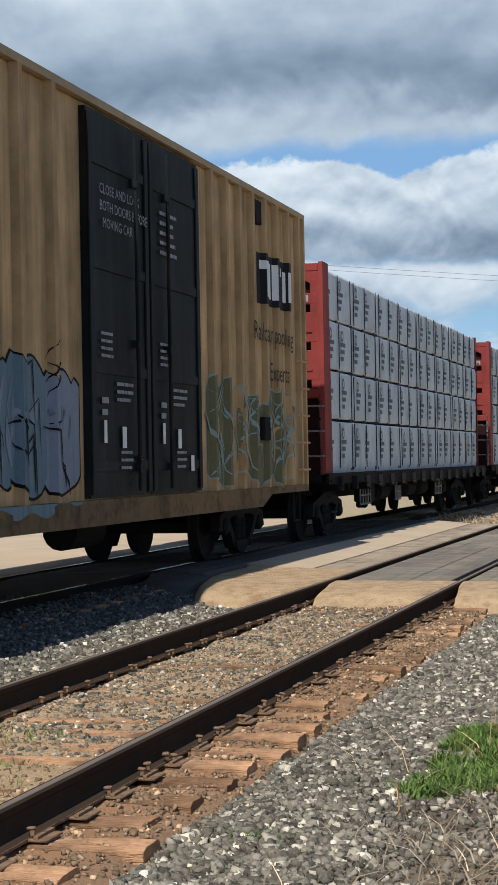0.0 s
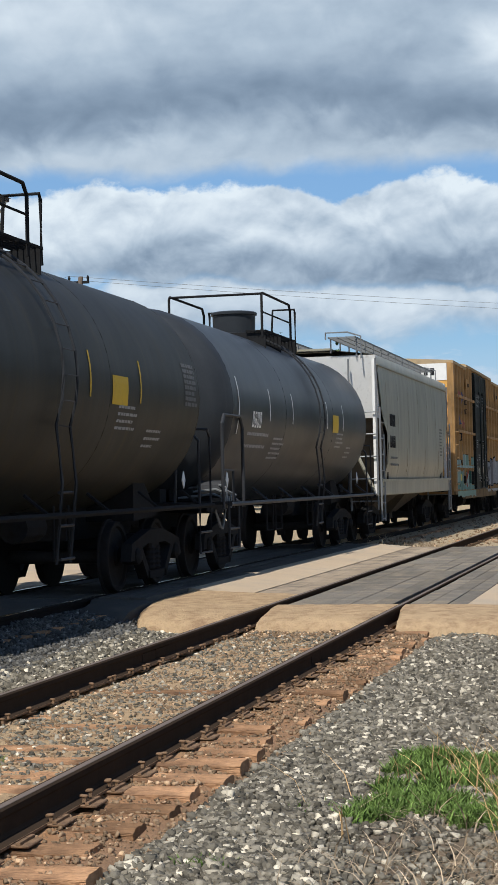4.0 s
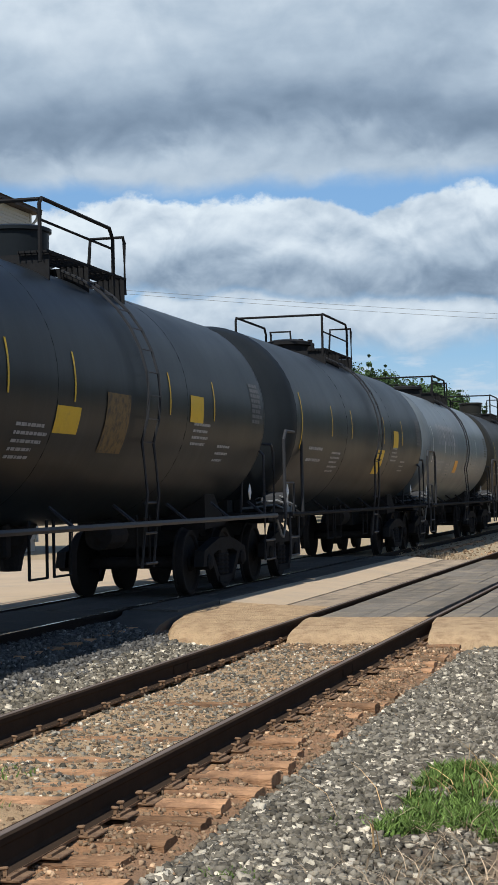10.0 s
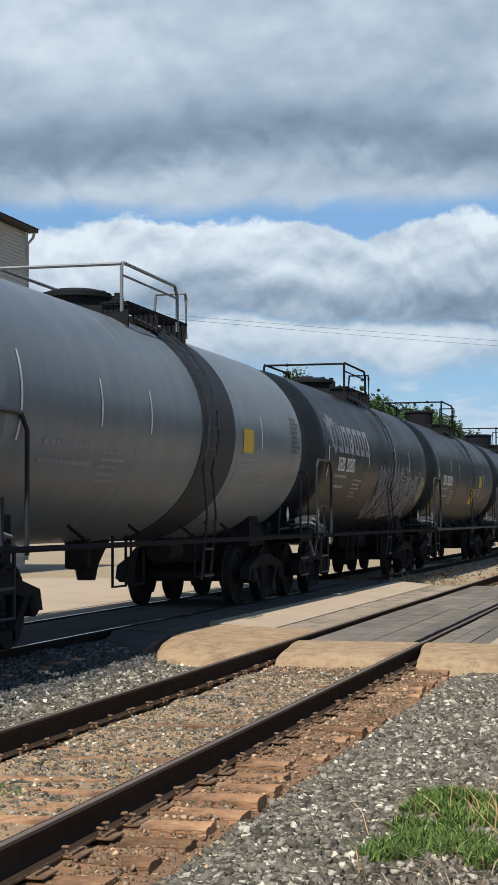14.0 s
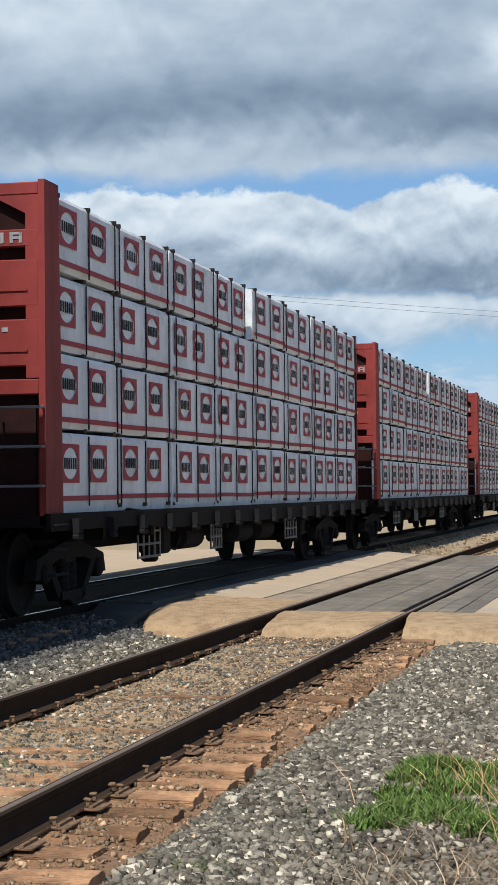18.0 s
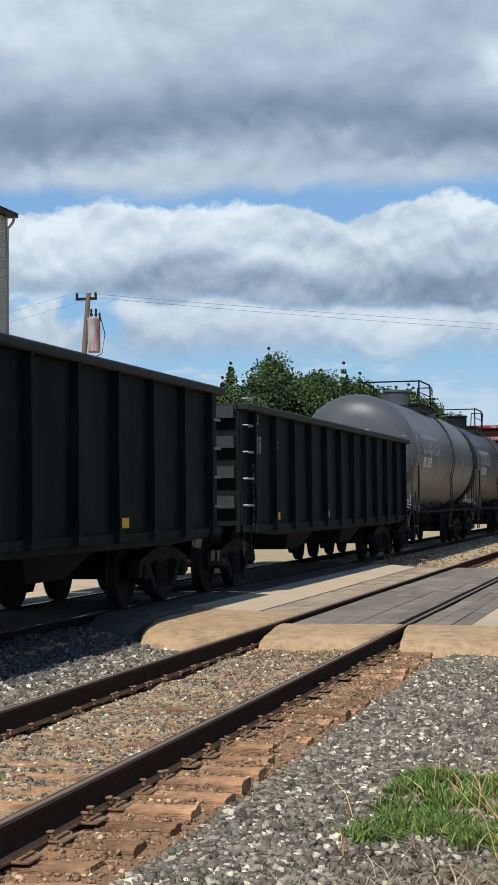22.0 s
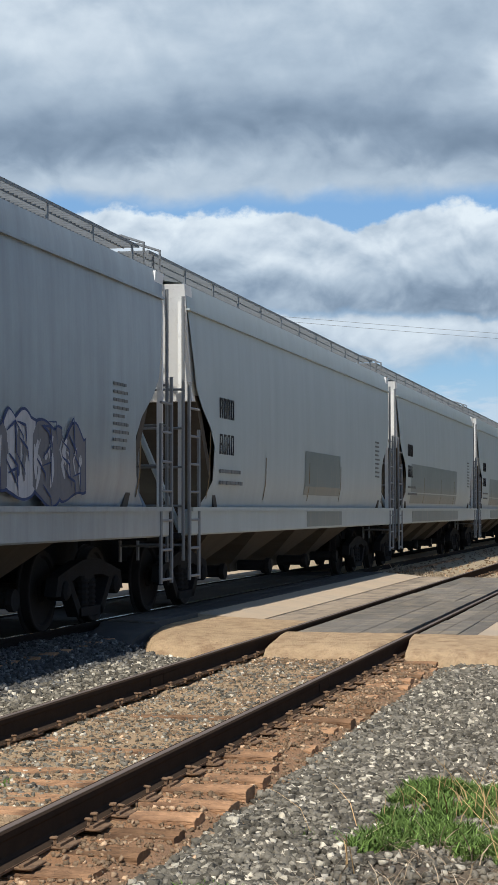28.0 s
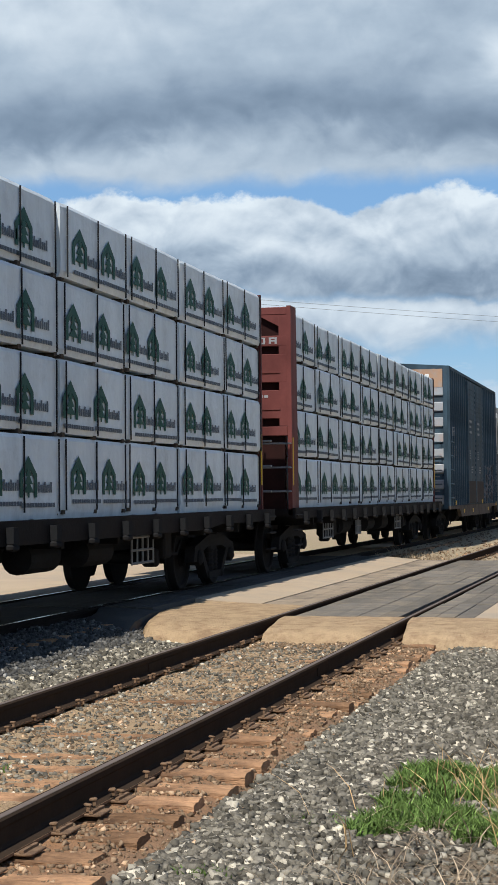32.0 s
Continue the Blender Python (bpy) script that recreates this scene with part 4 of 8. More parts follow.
def spray_line(bm, side, pts, width, h):
    """A sprayed line that lies on the skin and thins out at both ends."""
    at = side[0]
    fine = []
    for a, b in zip(pts, pts[1:]):
        n = max(2, int(math.hypot(b[0] - a[0], b[1] - a[1]) / 0.06))
        fine += [(a[0] + (b[0] - a[0]) * k / n, a[1] + (b[1] - a[1]) * k / n) for k in range(n)]
    fine.append(pts[-1])
    vs = []
    for i, (y, z) in enumerate(fine):
        ya, za = fine[max(i - 1, 0)]
        yb, zb = fine[min(i + 1, len(fine) - 1)]
        d = math.hypot(yb - ya, zb - za) or 1.0
        f = i / (len(fine) - 1)
        q = width * (0.35 + 0.65 * math.sin(math.pi * min(1, max(0, f))))/ 2
        ny, nz = -(zb - za) / d * q, (yb - ya) / d * q
        vs.append((bm.verts.new(at(y + ny, z + nz, h)), bm.verts.new(at(y - ny, z - nz, h))))
    for a, b in zip(vs, vs[1:]):
        bm.faces.new((a[0], a[1], b[1], b[0]))


def marks(bm, side, y, z, text, h):
    """A line of plain hollow frames that lie on the skin and follow its posts."""
    for k, ch in enumerate(text):
        if ch != " ":
            for a in (0.0, 0.34):
                blob(bm, side, y + a * h, y + (a + 0.12) * h, lambda f: z, lambda f: z + h, 0.004)
            for up in (0.88, 0.0 if k % 2 else 0.44):
                blob(bm, side, y + 0.12 * h, y + 0.34 * h, lambda f: z + up * h, lambda f: z + (up + 0.12) * h, 0.004)
        y += 0.66 * h


def decal(c, seed, y0, y1, z0, z1, side, mats, label="", teeth=6, sill=None, bulk=1.0, wild=False):
    """Graffiti of swollen upright shapes, crowded together: a pale or dark edge, a fill, and inner lines."""
    r = random.Random(seed)
    fill, second, edge = mats
    w, h = (y1 - y0) / teeth, z1 - z0
    for k in range(teeth):
        ya, yb = y0 + w * (k - 0.08), y0 + w * (k + 1.06)
        lo, hi = z0 + r.uniform(0, 0.10) * h, z1 - r.uniform(0, 0.22) * h
        a, b, p, q = r.uniform(0.04, 0.14) * h, r.uniform(0.03, 0.10) * h, r.uniform(0, 6), r.choice((1, 1.5, 2))
        lean = r.uniform(-0.12, 0.12) * h

        def top(f, g=0.0):
            return hi + lean * (f - 0.5) - a + a * abs(math.sin(p + q * math.pi * f)) * 1.6 - 0.35 * h * max(0.0, abs(f - 0.5) * 2 - 0.72) + g

        def bottom(f, g=0.0):
            return lo + b * math.sin(p * 2 + 5 * f) + 0.25 * h * max(0.0, abs(f - 0.5) * 2 - 0.8) - g

        e = 0.014 * bulk
        bm = bmesh.new()
        blob(bm, side, ya - e, yb + e, lambda f: bottom(f, e), lambda f: top(f, e), 0.004 + 0.0005 * (k % 2))
        holder = part("graffiti", bm, edge, c, label if k == 0 else "")
        bm = bmesh.new()
        blob(bm, side, ya + e, yb - e, lambda f: bottom(f, -e), lambda f: top(f, -e), 0.007 + 0.0005 * (k % 2))
        part("paint_fill", bm, fill if k % 3 != 1 else second, holder)
        bm = bmesh.new()
        for j in range(8):
            y = ya + w * r.uniform(0.06, 0.94)
            zs, ze = lo + r.uniform(0.1, 0.5) * h, hi - r.uniform(0.12, 0.4) * h
            spray_line(bm, side, [(y, zs), (y + r.uniform(-0.12, 0.12) * w, (zs + ze) / 2), (y + r.uniform(-0.1, 0.1) * w, ze)], r.uniform(0.025, 0.11) * bulk, 0.010 + 0.0004 * j)
        part("paint_line", bm, second if k % 3 != 1 else fill, holder)
        bm = bmesh.new()
        for j in range(8):
            y, z = ya + w * r.uniform(0.02, 0.62), lo + r.uniform(0.15, 0.9) * h
            spray_line(bm, side, [(y, z), (y + 0.3 * w, z + r.uniform(-0.2, 0.2) * h), (y + 0.34 * w, z - 0.25 * h)], r.uniform(0.014, 0.034) * bulk, 0.014 + 0.0004 * j)
        if wild:        # long slanting strokes, some running past the outline
            for j in range(8):
                y, z = ya + w * r.uniform(-0.1, 1.0), lo + r.uniform(0.0, 0.6) * h
                s = r.choice((-1, 1, 1))
                spray_line(bm, side, [(y, z), (y + s * w * 0.22, z + 0.16 * h), (y + s * w * r.uniform(0.3, 0.7), z + r.uniform(0.3, 0.55) * h)], r.uniform(0.022, 0.05), 0.018 + 0.0006 * j)
        part("paint_line", bm, edge, holder)
        if sill:
            bm = bmesh.new()
            cut = sill[1] + r.uniform(0.0, 0.2)
            blob(bm, plain_side(sill[0]), ya, yb, lambda f: cut + 0.03 * math.sin(9 * f + p), lambda f: 0.975, 0.003 + 0.0005 * (k % 2))
            part("paint_run", bm, fill, holder)

M["dunnage"] = mat("dunnage_wood", (0.075, 0.060, 0.046), 0.9, 0, 0.3, 6, 0.2, 40)


LOW = 11.0          # degrees by which the marks sit below the line of the eye on the shell


def tank_patch(bm, R, zc, y0, y1, a0, a1, lift=0.006, n=8):
    """A strip of the shell between two angles from the top, on the camera's side."""
    rings = []
    for k in range(n + 1):
        a = radians(LOW + a0 + (a1 - a0) * k / n)
        rings.append([((R + lift) * math.sin(a), y, zc + (R + lift) * math.cos(a)) for y in (y0, y1)])
    vs = [[bm.verts.new(p) for p in r] for r in rings]
    for a, b in zip(vs, vs[1:]):
        bm.faces.new((a[0], a[1], b[1], b[0]))


def tank_text(bm, R, zc, y, ang, text, h, lift=0.006, wide=0.46, pitch=0.66, stroke=0.15):
    """A line of plain hollow upright frames on the shell, one for each sign, at an angle from the top."""
    deg = lambda d: math.degrees(d / R)
    for k, ch in enumerate(text):
        if ch != " ":
            w, t = wide * h, stroke * h
            for a, b in ((y, y + t), (y + w - t, y + w)):
                tank_patch(bm, R, zc, a, b, ang - deg(h), ang, lift, 3)
            for up in (h, t) if k % 3 != 1 else (h, 0.55 * h, t):
                tank_patch(bm, R, zc, y + t, y + w - t, ang - deg(up), ang - deg(up - t), lift, 1)
        y += h * pitch


def tank_bars(bm, R, zc, y0, y1, ang, rows, h, step, seed):
    r = random.Random(seed)
    for k in range(rows):
        a = ang + math.degrees(k * step / R)
        y, end = y0, y1 - r.uniform(0, 0.35) * (y1 - y0)
        while y < end:
            w = r.uniform(1.5, 4) * h
            tank_patch(bm, R, zc, y, min(y + w, end), a, a + math.degrees(h / R), 0.006, 1)
            y += w + 0.5 * h


def tank_car(label, rear, front, shell, R=1.49, zc=2.54, marks="white", big_text="", code="    ", hatch=1.0, bands=(), seed=0, rail_dark=None, hatch_kind="dome", rail_h=0.70):
    c, half = car("tank_car", label, rear, front, 1.25, "tank cars")
    hl = half - 0.36
    rail_mat = rail_dark or M["dark"]
    bm = bmesh.new()
    prof = [(-hl, 0.02), (-hl + 0.03, 0.35 * R), (-hl + 0.10, 0.62 * R), (-hl + 0.23, 0.83 * R), (-hl + 0.40, 0.95 * R), (-hl + 0.6, R), (-hl + 0.605, R)]
    prof += [(-hl + 2.6, R), (0, R * 1.0), (hl - 2.6, R)]
    prof += [(-y, r) for y, r in reversed(prof[:7])]
    lathe_y(bm, prof, 0, zc, 56)
    part("tank_shell", bm, shell, c, smooth=True)
    bm = bmesh.new()
    lathe_y(bm, [(-0.03, R - 0.01), (-0.015, R + 0.003), (0.015, R + 0.003), (0.03, R - 0.01)], 0, zc, 48)
    seam = mesh_of("weld_seam", bm, shell, True)
    for y in (-hl + 0.62, -hl / 3, hl / 3, hl - 0.62):
        placed("weld_seam", seam, c, pose(0, y, 0))
    for y, wd, m in bands:
        bm = bmesh.new()
        lathe_y(bm, [(y - wd / 2, R - 0.02), (y - wd / 2 + 0.005, R + 0.01), (y + wd / 2 - 0.005, R + 0.01), (y + wd / 2, R - 0.02)], 0, zc, 48)
        part("paint_band", bm, m, c, smooth=True)
    # saddles, stub sills and end platforms
    for s in (-1, 1):
        bm = bmesh.new()
        box(bm, -0.3, 0.3, *sorted((s * (half - 0.55), s * (half - 3.2))), 0.68, 1.1)
        slab(bm, [(s * (half - 2.4), 0.9), (s * (half - 2.4), 1.5), (s * (half - 2.05), 1.5), (s * (half - 1.3), 0.95)], -0.95, 0.95)
        part("stub_sill", bm, M["dark"], c)
        bm = bmesh.new()
        ya, yb = sorted((s * (half - (0.5 if s > 0 else 0.17)), s * (half - 1.15)))
        box(bm, -1.5, 1.5, ya, yb, 1.06, 1.10)
        part("end_platform", bm, M["dark"], c)
        bm = bmesh.new()
        yr, yi = s * (half - 0.52), s * (half - 1.12)
        for x in (1.5, -1.5):
            if s < 0:       # a tall hoop on the brake end
                yh, ym = -half + 0.2, -half + 1.45
                tube(bm, [(x, yh, 1.0), (x, yh, 2.22), (x, yh + 0.14, 2.36), (x, ym - 0.16, 2.36), (x, ym, 2.2), (x, ym, 1.0)], 0.026)
                tube(bm, [(x, yh, 1.55), (x, yh + 0.62, 1.55), (x, yh + 0.62, 1.0)], 0.018, 5)
            else:
                tube(bm, [(x, yr, 1.0), (x, yr, 2.02), (x, yr - s * 0.12, 2.12), (x * 0.72, yr - s * 0.16, 2.14), (x * 0.68, yr - s * 0.16, 1.1)], 0.024)
                tube(bm, [(x, yi, 1.0), (x, yi, 1.95), (x * 0.96, yi, 2.02)], 0.02)
            tube(bm, [(x, yr, 1.1), (x, yr, 0.42), (x, yi, 0.42), (x, yi, 1.1)], 0.02)
            tube(bm, [(x, yr, 0.7), (x, yi, 0.7)], 0.018)
        tube(bm, [(-1.0, yr - s * 0.16, 2.14), (1.0, yr - s * 0.16, 2.14)], 0.022)
        part("end_railing", bm, M["pipe"], c, "bent pipe railing")
        bm = bmesh.new()
        lathe_y(bm, [(s * (half - 0.95), 0.06), (s * (half - 0.86), 0.06), (s * (half - 0.86), 0.26), (s * (half - 0.9), 0.28), (s * (half - 0.95), 0.26)], 0.65, 1.55, 16)
        box(bm, 0.55, 0.9, *sorted((s * (half - 1.0), s * (half - 0.7))), 1.12, 1.3)
        part("brake_gear", bm, M["dark"], c)
        if s < 0:
            bm = bmesh.new()
            lathe_x(bm, [(0.95, 0.05), (0.97, 0.13), (1.33, 0.13), (1.35, 0.05)], -half + 0.95, 1.28, 12)
            part("brake_cylinder", bm, M["pipe"], c, "grey brake cylinder on the platform")
            bm = bmesh.new()
            for k in range(5):
                y, z = -half + 0.45 + 0.13 * k, 1.16 + 0.07 * (k % 3)
                tube(bm, [(1.42, y, 1.0), (1.42, y, z), (1.25, y + 0.16, z + 0.05), (0.7, y + 0.2, z)], 0.018, 5)
                part("brake_pipe", bm, M["steel"], c, "pale bent brake pipe")
                bm = bmesh.new()
            tube(bm, [(1.44, -half + 0.35, 1.2), (1.40, -half + 0.7, 1.26), (1.44, -half + 1.2, 1.18)], 0.022, 5)
            tube(bm, [(1.30, -half + 0.5, 0.98), (1.34, -half + 0.62, 0.74), (1.30, -half + 0.9, 0.70), (1.30, -half + 1.1, 0.98)], 0.022, 5)
            part("brake_hose", bm, M["steel"], c, "pale bent brake hose")
        bm = bmesh.new()
        slab(bm, [(s * (half - 1.3), 1.42), (s * (half - 1.22), 1.54), (s * (half - 1.14), 1.42), (s * (half - 1.22), 1.30)], 1.30, 1.312)
        part("placard", bm, M["white"], c, "diamond-shaped white placard")
    # bottom outlet, skirt pipes
    bm = bmesh.new()
    lathe_z(bm, [(0.55, 0.12), (0.75, 0.16), (1.1, 0.32)], 0.0, 0.0, 14)
    part("bottom_outlet", bm, M["dark"], c)
    bm = bmesh.new()
    box(bm, 0.1, 0.4, -1.12, -0.94, 0.72, 1.12, 0.03)
    part("brake_valve", bm, M["dark"], c)
    bm = bmesh.new()
    lathe_y(bm, [(1.7, 0.04), (1.75, 0.18), (2.4, 0.18), (2.45, 0.04)], 0.45, 0.9, 12)
    part("air_reservoir", bm, M["dark"], c)
    bm = bmesh.new()
    tube(bm, [(1.1, 0, 1.15), (1.1, 0, 0.55), (1.1, 0.5, 0.55), (1.1, 0.5, 1.15)], 0.018, 5)
    rod = mesh_of("brake_rod", bm, M["dark"])
    for y in (-2.2, -1.5, 1.3):
        placed("brake_rod", rod, c, pose(0, y, 0))
    # running board rail along both sides
    bm = bmesh.new()
    for x in (1.53, -1.53):
        tube(bm, [(x, -half + 0.5, 1.06), (x, half - 0.5, 1.06)], 0.035)
        for k in range(7):
            y = -hl + 0.8 + (2 * hl - 1.6) * k / 6
            tube(bm, [(x, y, 1.06), (x * 0.82, y, 1.28)], 0.02, 5)
    part("side_rail", bm, M["pipe"] if seed % 3 == 0 else M["dark"], c)
    # ladder over the shoulder
    for sx in (1, -1):
        bm = bmesh.new()
        angs = [20 + 10 * k for k in range(10)]
        for dy in (-0.22, 0.22):
            tube(bm, [(sx * 1.46, dy + 0.6, 0.55), (sx * 1.54, dy + 0.6, 1.4)] + [(sx * (R + 0.09) * math.sin(radians(a)), dy + 0.6, zc + (R + 0.09) * math.cos(radians(a))) for a in reversed(angs)], 0.018, 5)
        for a in angs:
            x, z = sx * (R + 0.09) * math.sin(radians(a)), zc + (R + 0.09) * math.cos(radians(a))
            tube(bm, [(x, 0.38, z), (x, 0.82, z)], 0.008, 5)
        for z in (0.6, 0.95, 1.3):
            tube(bm, [(sx * 1.5, 0.38, z), (sx * 1.5, 0.82, z)], 0.016, 5)
        part("ladder", bm, M["pipe"], c)
    # platform, railing and manway on top
    zt = zc + R
    bm = bmesh.new()
    prism(bm, [(-0.85, zt - 0.28), (-0.8, zt - 0.28), (-0.45, zt - 0.06), (0.45, zt - 0.06), (0.8, zt - 0.28), (0.85, zt - 0.28), (0.85, zt + 0.03), (-0.85, zt + 0.03)], -0.012, 0.012)
    bracket = mesh_of("walkway_bracket", bm, M["dark"])
    for y in (-0.82, 0.45, 1.75):
        placed("walkway_bracket", bracket, c, pose(0, y, 0))
    for x in (-0.88, 0.5):
        bm = bmesh.new()
        for k in range(6):
            box(bm, x + 0.07 * k, x + 0.07 * k + 0.014, -0.9, 1.8, zt + 0.03, zt + 0.06)
        for y in (-0.87, -0.2, 0.45, 1.1, 1.77):
            box(bm, x, x + 0.37, y - 0.01, y + 0.01, zt + 0.035, zt + 0.06)
        part("grating", bm, M["dark"], c)
    bm = bmesh.new()
    top = zt + rail_h
    for x in (-0.85, 0.85):
        tube(bm, [(x, -1.1, zt - 0.1), (x, -1.1, top - 0.06), (x, -1.04, top), (x, 1.22, top), (x, 1.34, top - 0.12), (x, 1.34, zt - 0.1)], 0.024)
        tube(bm, [(x, 1.78, zt - 0.15), (x, 1.78, top - 0.1), (x, 1.73, top - 0.04), (x * 0.5, 1.73, top - 0.04), (x * 0.45, 1.73, zt + 0.02)], 0.024)
    tube(bm, [(-0.85, -1.1, top - 0.02), (0.85, -1.1, top - 0.02)], 0.024)
    for x in (-0.85, 0.85):
        tube(bm, [(x, -1.1, zt + 0.36), (x, 1.34, zt + 0.36)], 0.016, 5)
    part("top_railing", bm, rail_mat, c, "pipe railing round the manway")
    if hatch_kind == "dome":
        bm = bmesh.new()
        lathe_z(bm, [(zt + a, b * hatch) for a, b in ((-0.1, 0.42), (0.05, 0.42), (0.06, 0.46), (0.10, 0.46), (0.11, 0.39), (0.44, 0.40), (0.45, 0.43), (0.49, 0.43), (0.51, 0.39), (0.52, 0.02))], 0.0, 0.3, 24)
        part("manway", bm, shell if seed % 2 else M["dark"], c, "round protective housing", True)
    else:
        bm = bmesh.new()
        lathe_z(bm, [(zt - 0.1, 0.4), (zt + 0.16, 0.4), (zt + 0.17, 0.46), (zt + 0.23, 0.46), (zt + 0.28, 0.3), (zt + 0.3, 0.02)], 0.0, -0.4, 20)
        for k in range(5):
            lathe_z(bm, [(zt - 0.05, 0.09), (zt + 0.28, 0.09), (zt + 0.3, 0.05), (zt + 0.36, 0.05)], 0.25 * math.cos(k * 1.3), 0.55 + 0.3 * math.sin(k * 1.3), 10)
        part("manway", bm, M["dark"], c, "low hatch with valves", True)
    if seed == 25:
        for k in (0, 1, 2, 3, 5, 6, 7, 8, 9):
            bm = bmesh.new()
            x, z = -0.70 + 0.112 * k, zc + 0.30 * R
            y = -hl + float(np.interp(math.hypot(x + 0.04, z - zc + 0.07) / R, [0, 0.35, 0.62, 0.83, 1], [0, 0.03, 0.10, 0.23, 0.6]))
            for xa, xb, za, zb in ((0, 0.022, 0, 0.14), (0.06, 0.082, 0, 0.14), (0.022, 0.06, 0.115, 0.14), (0.022, 0.06, 0.0, 0.025)):
                box(bm, x + xa, x + xb, y - 0.012, y + 0.03, z + za, z + zb)
            part("end_mark", bm, M["white"], c, "white stencilled mark on the tank end" if k == 0 else "")
    # marks on the shell
    mk = M["white"] if marks == "white" else M["yellow"]
    bm = bmesh.new()
    tank_patch(bm, R, zc, 0, 0.045, 66, 86, 0.006, 6)
    strip_mesh = mesh_of("reflective_strip", bm, mk)
    bm = bmesh.new()
    tank_patch(bm, R, zc, 0, 0.05, 62, 96, 0.006, 8)
    long_strip = mesh_of("reflective_strip", bm, mk)
    for k, y in enumerate((-hl + 0.95, -hl / 2 - 0.2, -hl / 2 + 1.6, 1.5, hl - 3.4)):
        placed("reflective_strip", strip_mesh if k else long_strip, c, pose(0, y, 0), "thin upright reflective strip" if k == 0 else "")
    for k in range(len(big_text)):
        bm = bmesh.new()
        tank_text(bm, R, zc, -hl + 1.9 + 0.55 * k, 78, "X", 0.52, 0.006, 0.80, 1.0, 0.22)
        part("lettering_block", bm, M["pale"], c, "large pale block of lettering" if k == 0 else "")
    bm = bmesh.new()
    tank_text(bm, R, zc, -hl + 1.9, 91, code, 0.25)
    part("lettering", bm, M["white"], c, "white stencilled marks")
    for ya, yb, ang, rows, h, gap, q in ((-hl + 1.7, -hl + 3.3, 94, 2, 0.05, 0.2, 1), (-hl + 3.6, -hl + 4.5, 96, 5, 0.035, 0.085, 2), (2.6, 3.4, 88, 4, 0.035, 0.085, 6), (3.9, 4.6, 98, 3, 0.035, 0.1, 3)):
        bm = bmesh.new()
        tank_bars(bm, R, zc, ya, yb, ang, rows, h, gap, seed + q)
        part("small_print", bm, M["pale"], c, "rows of small pale print")
    bm = bmesh.new()
    tank_bars(bm, R, zc, hl - 1.35, hl - 0.72, 62, 8, 0.05, 0.075, seed + 4)
    part("data_table", bm, M["faded"], c, "table of faded stencilled data")
    panels = ([(-1.3, 0.6, 92, 105)] if seed == 13 else []) if big_text else [(hl - 4.5, 0.6, 75, 88)]
    if seed in (14, 16, 18):
        panels.append((hl - 6.2, 0.75, 91, 110))
    if seed == 17:
        panels = [(hl - 3.2, 0.7, 89, 104)]
    if seed == 15:
        panels.append((hl - 9.2, 0.7, 88, 99))
        bm = bmesh.new()
        tank_patch(bm, R, zc, hl - 7.7, hl - 6.9, 80, 106, 0.006, 8)
        part("primer_patch", bm, M["strip"], c, "patch of dull brown primer")
    if seed == 7:
        panels.append((hl - 7.6, 0.6, 91, 104))
    if seed == 9:
        panels = []
    if seed == 23:
        panels = [(hl - 4.0, 0.5, 84, 96)]
    for y, wd, a0, a1 in panels:
        bm = bmesh.new()
        tank_patch(bm, R, zc, y, y + wd, a0, a1, 0.007, 4)
        pn = part("notice_panel", bm, M["orange"] if seed % 4 == 1 else M["yellow"], c, "worn yellow notice panel")
        bm = bmesh.new()
        tank_bars(bm, R, zc, y + 0.04, y + wd - 0.02, a0 + 2, 4, 0.03, 0.065, seed + 9)
        part("panel_print", bm, M["ink"], pn)
    return c, hl


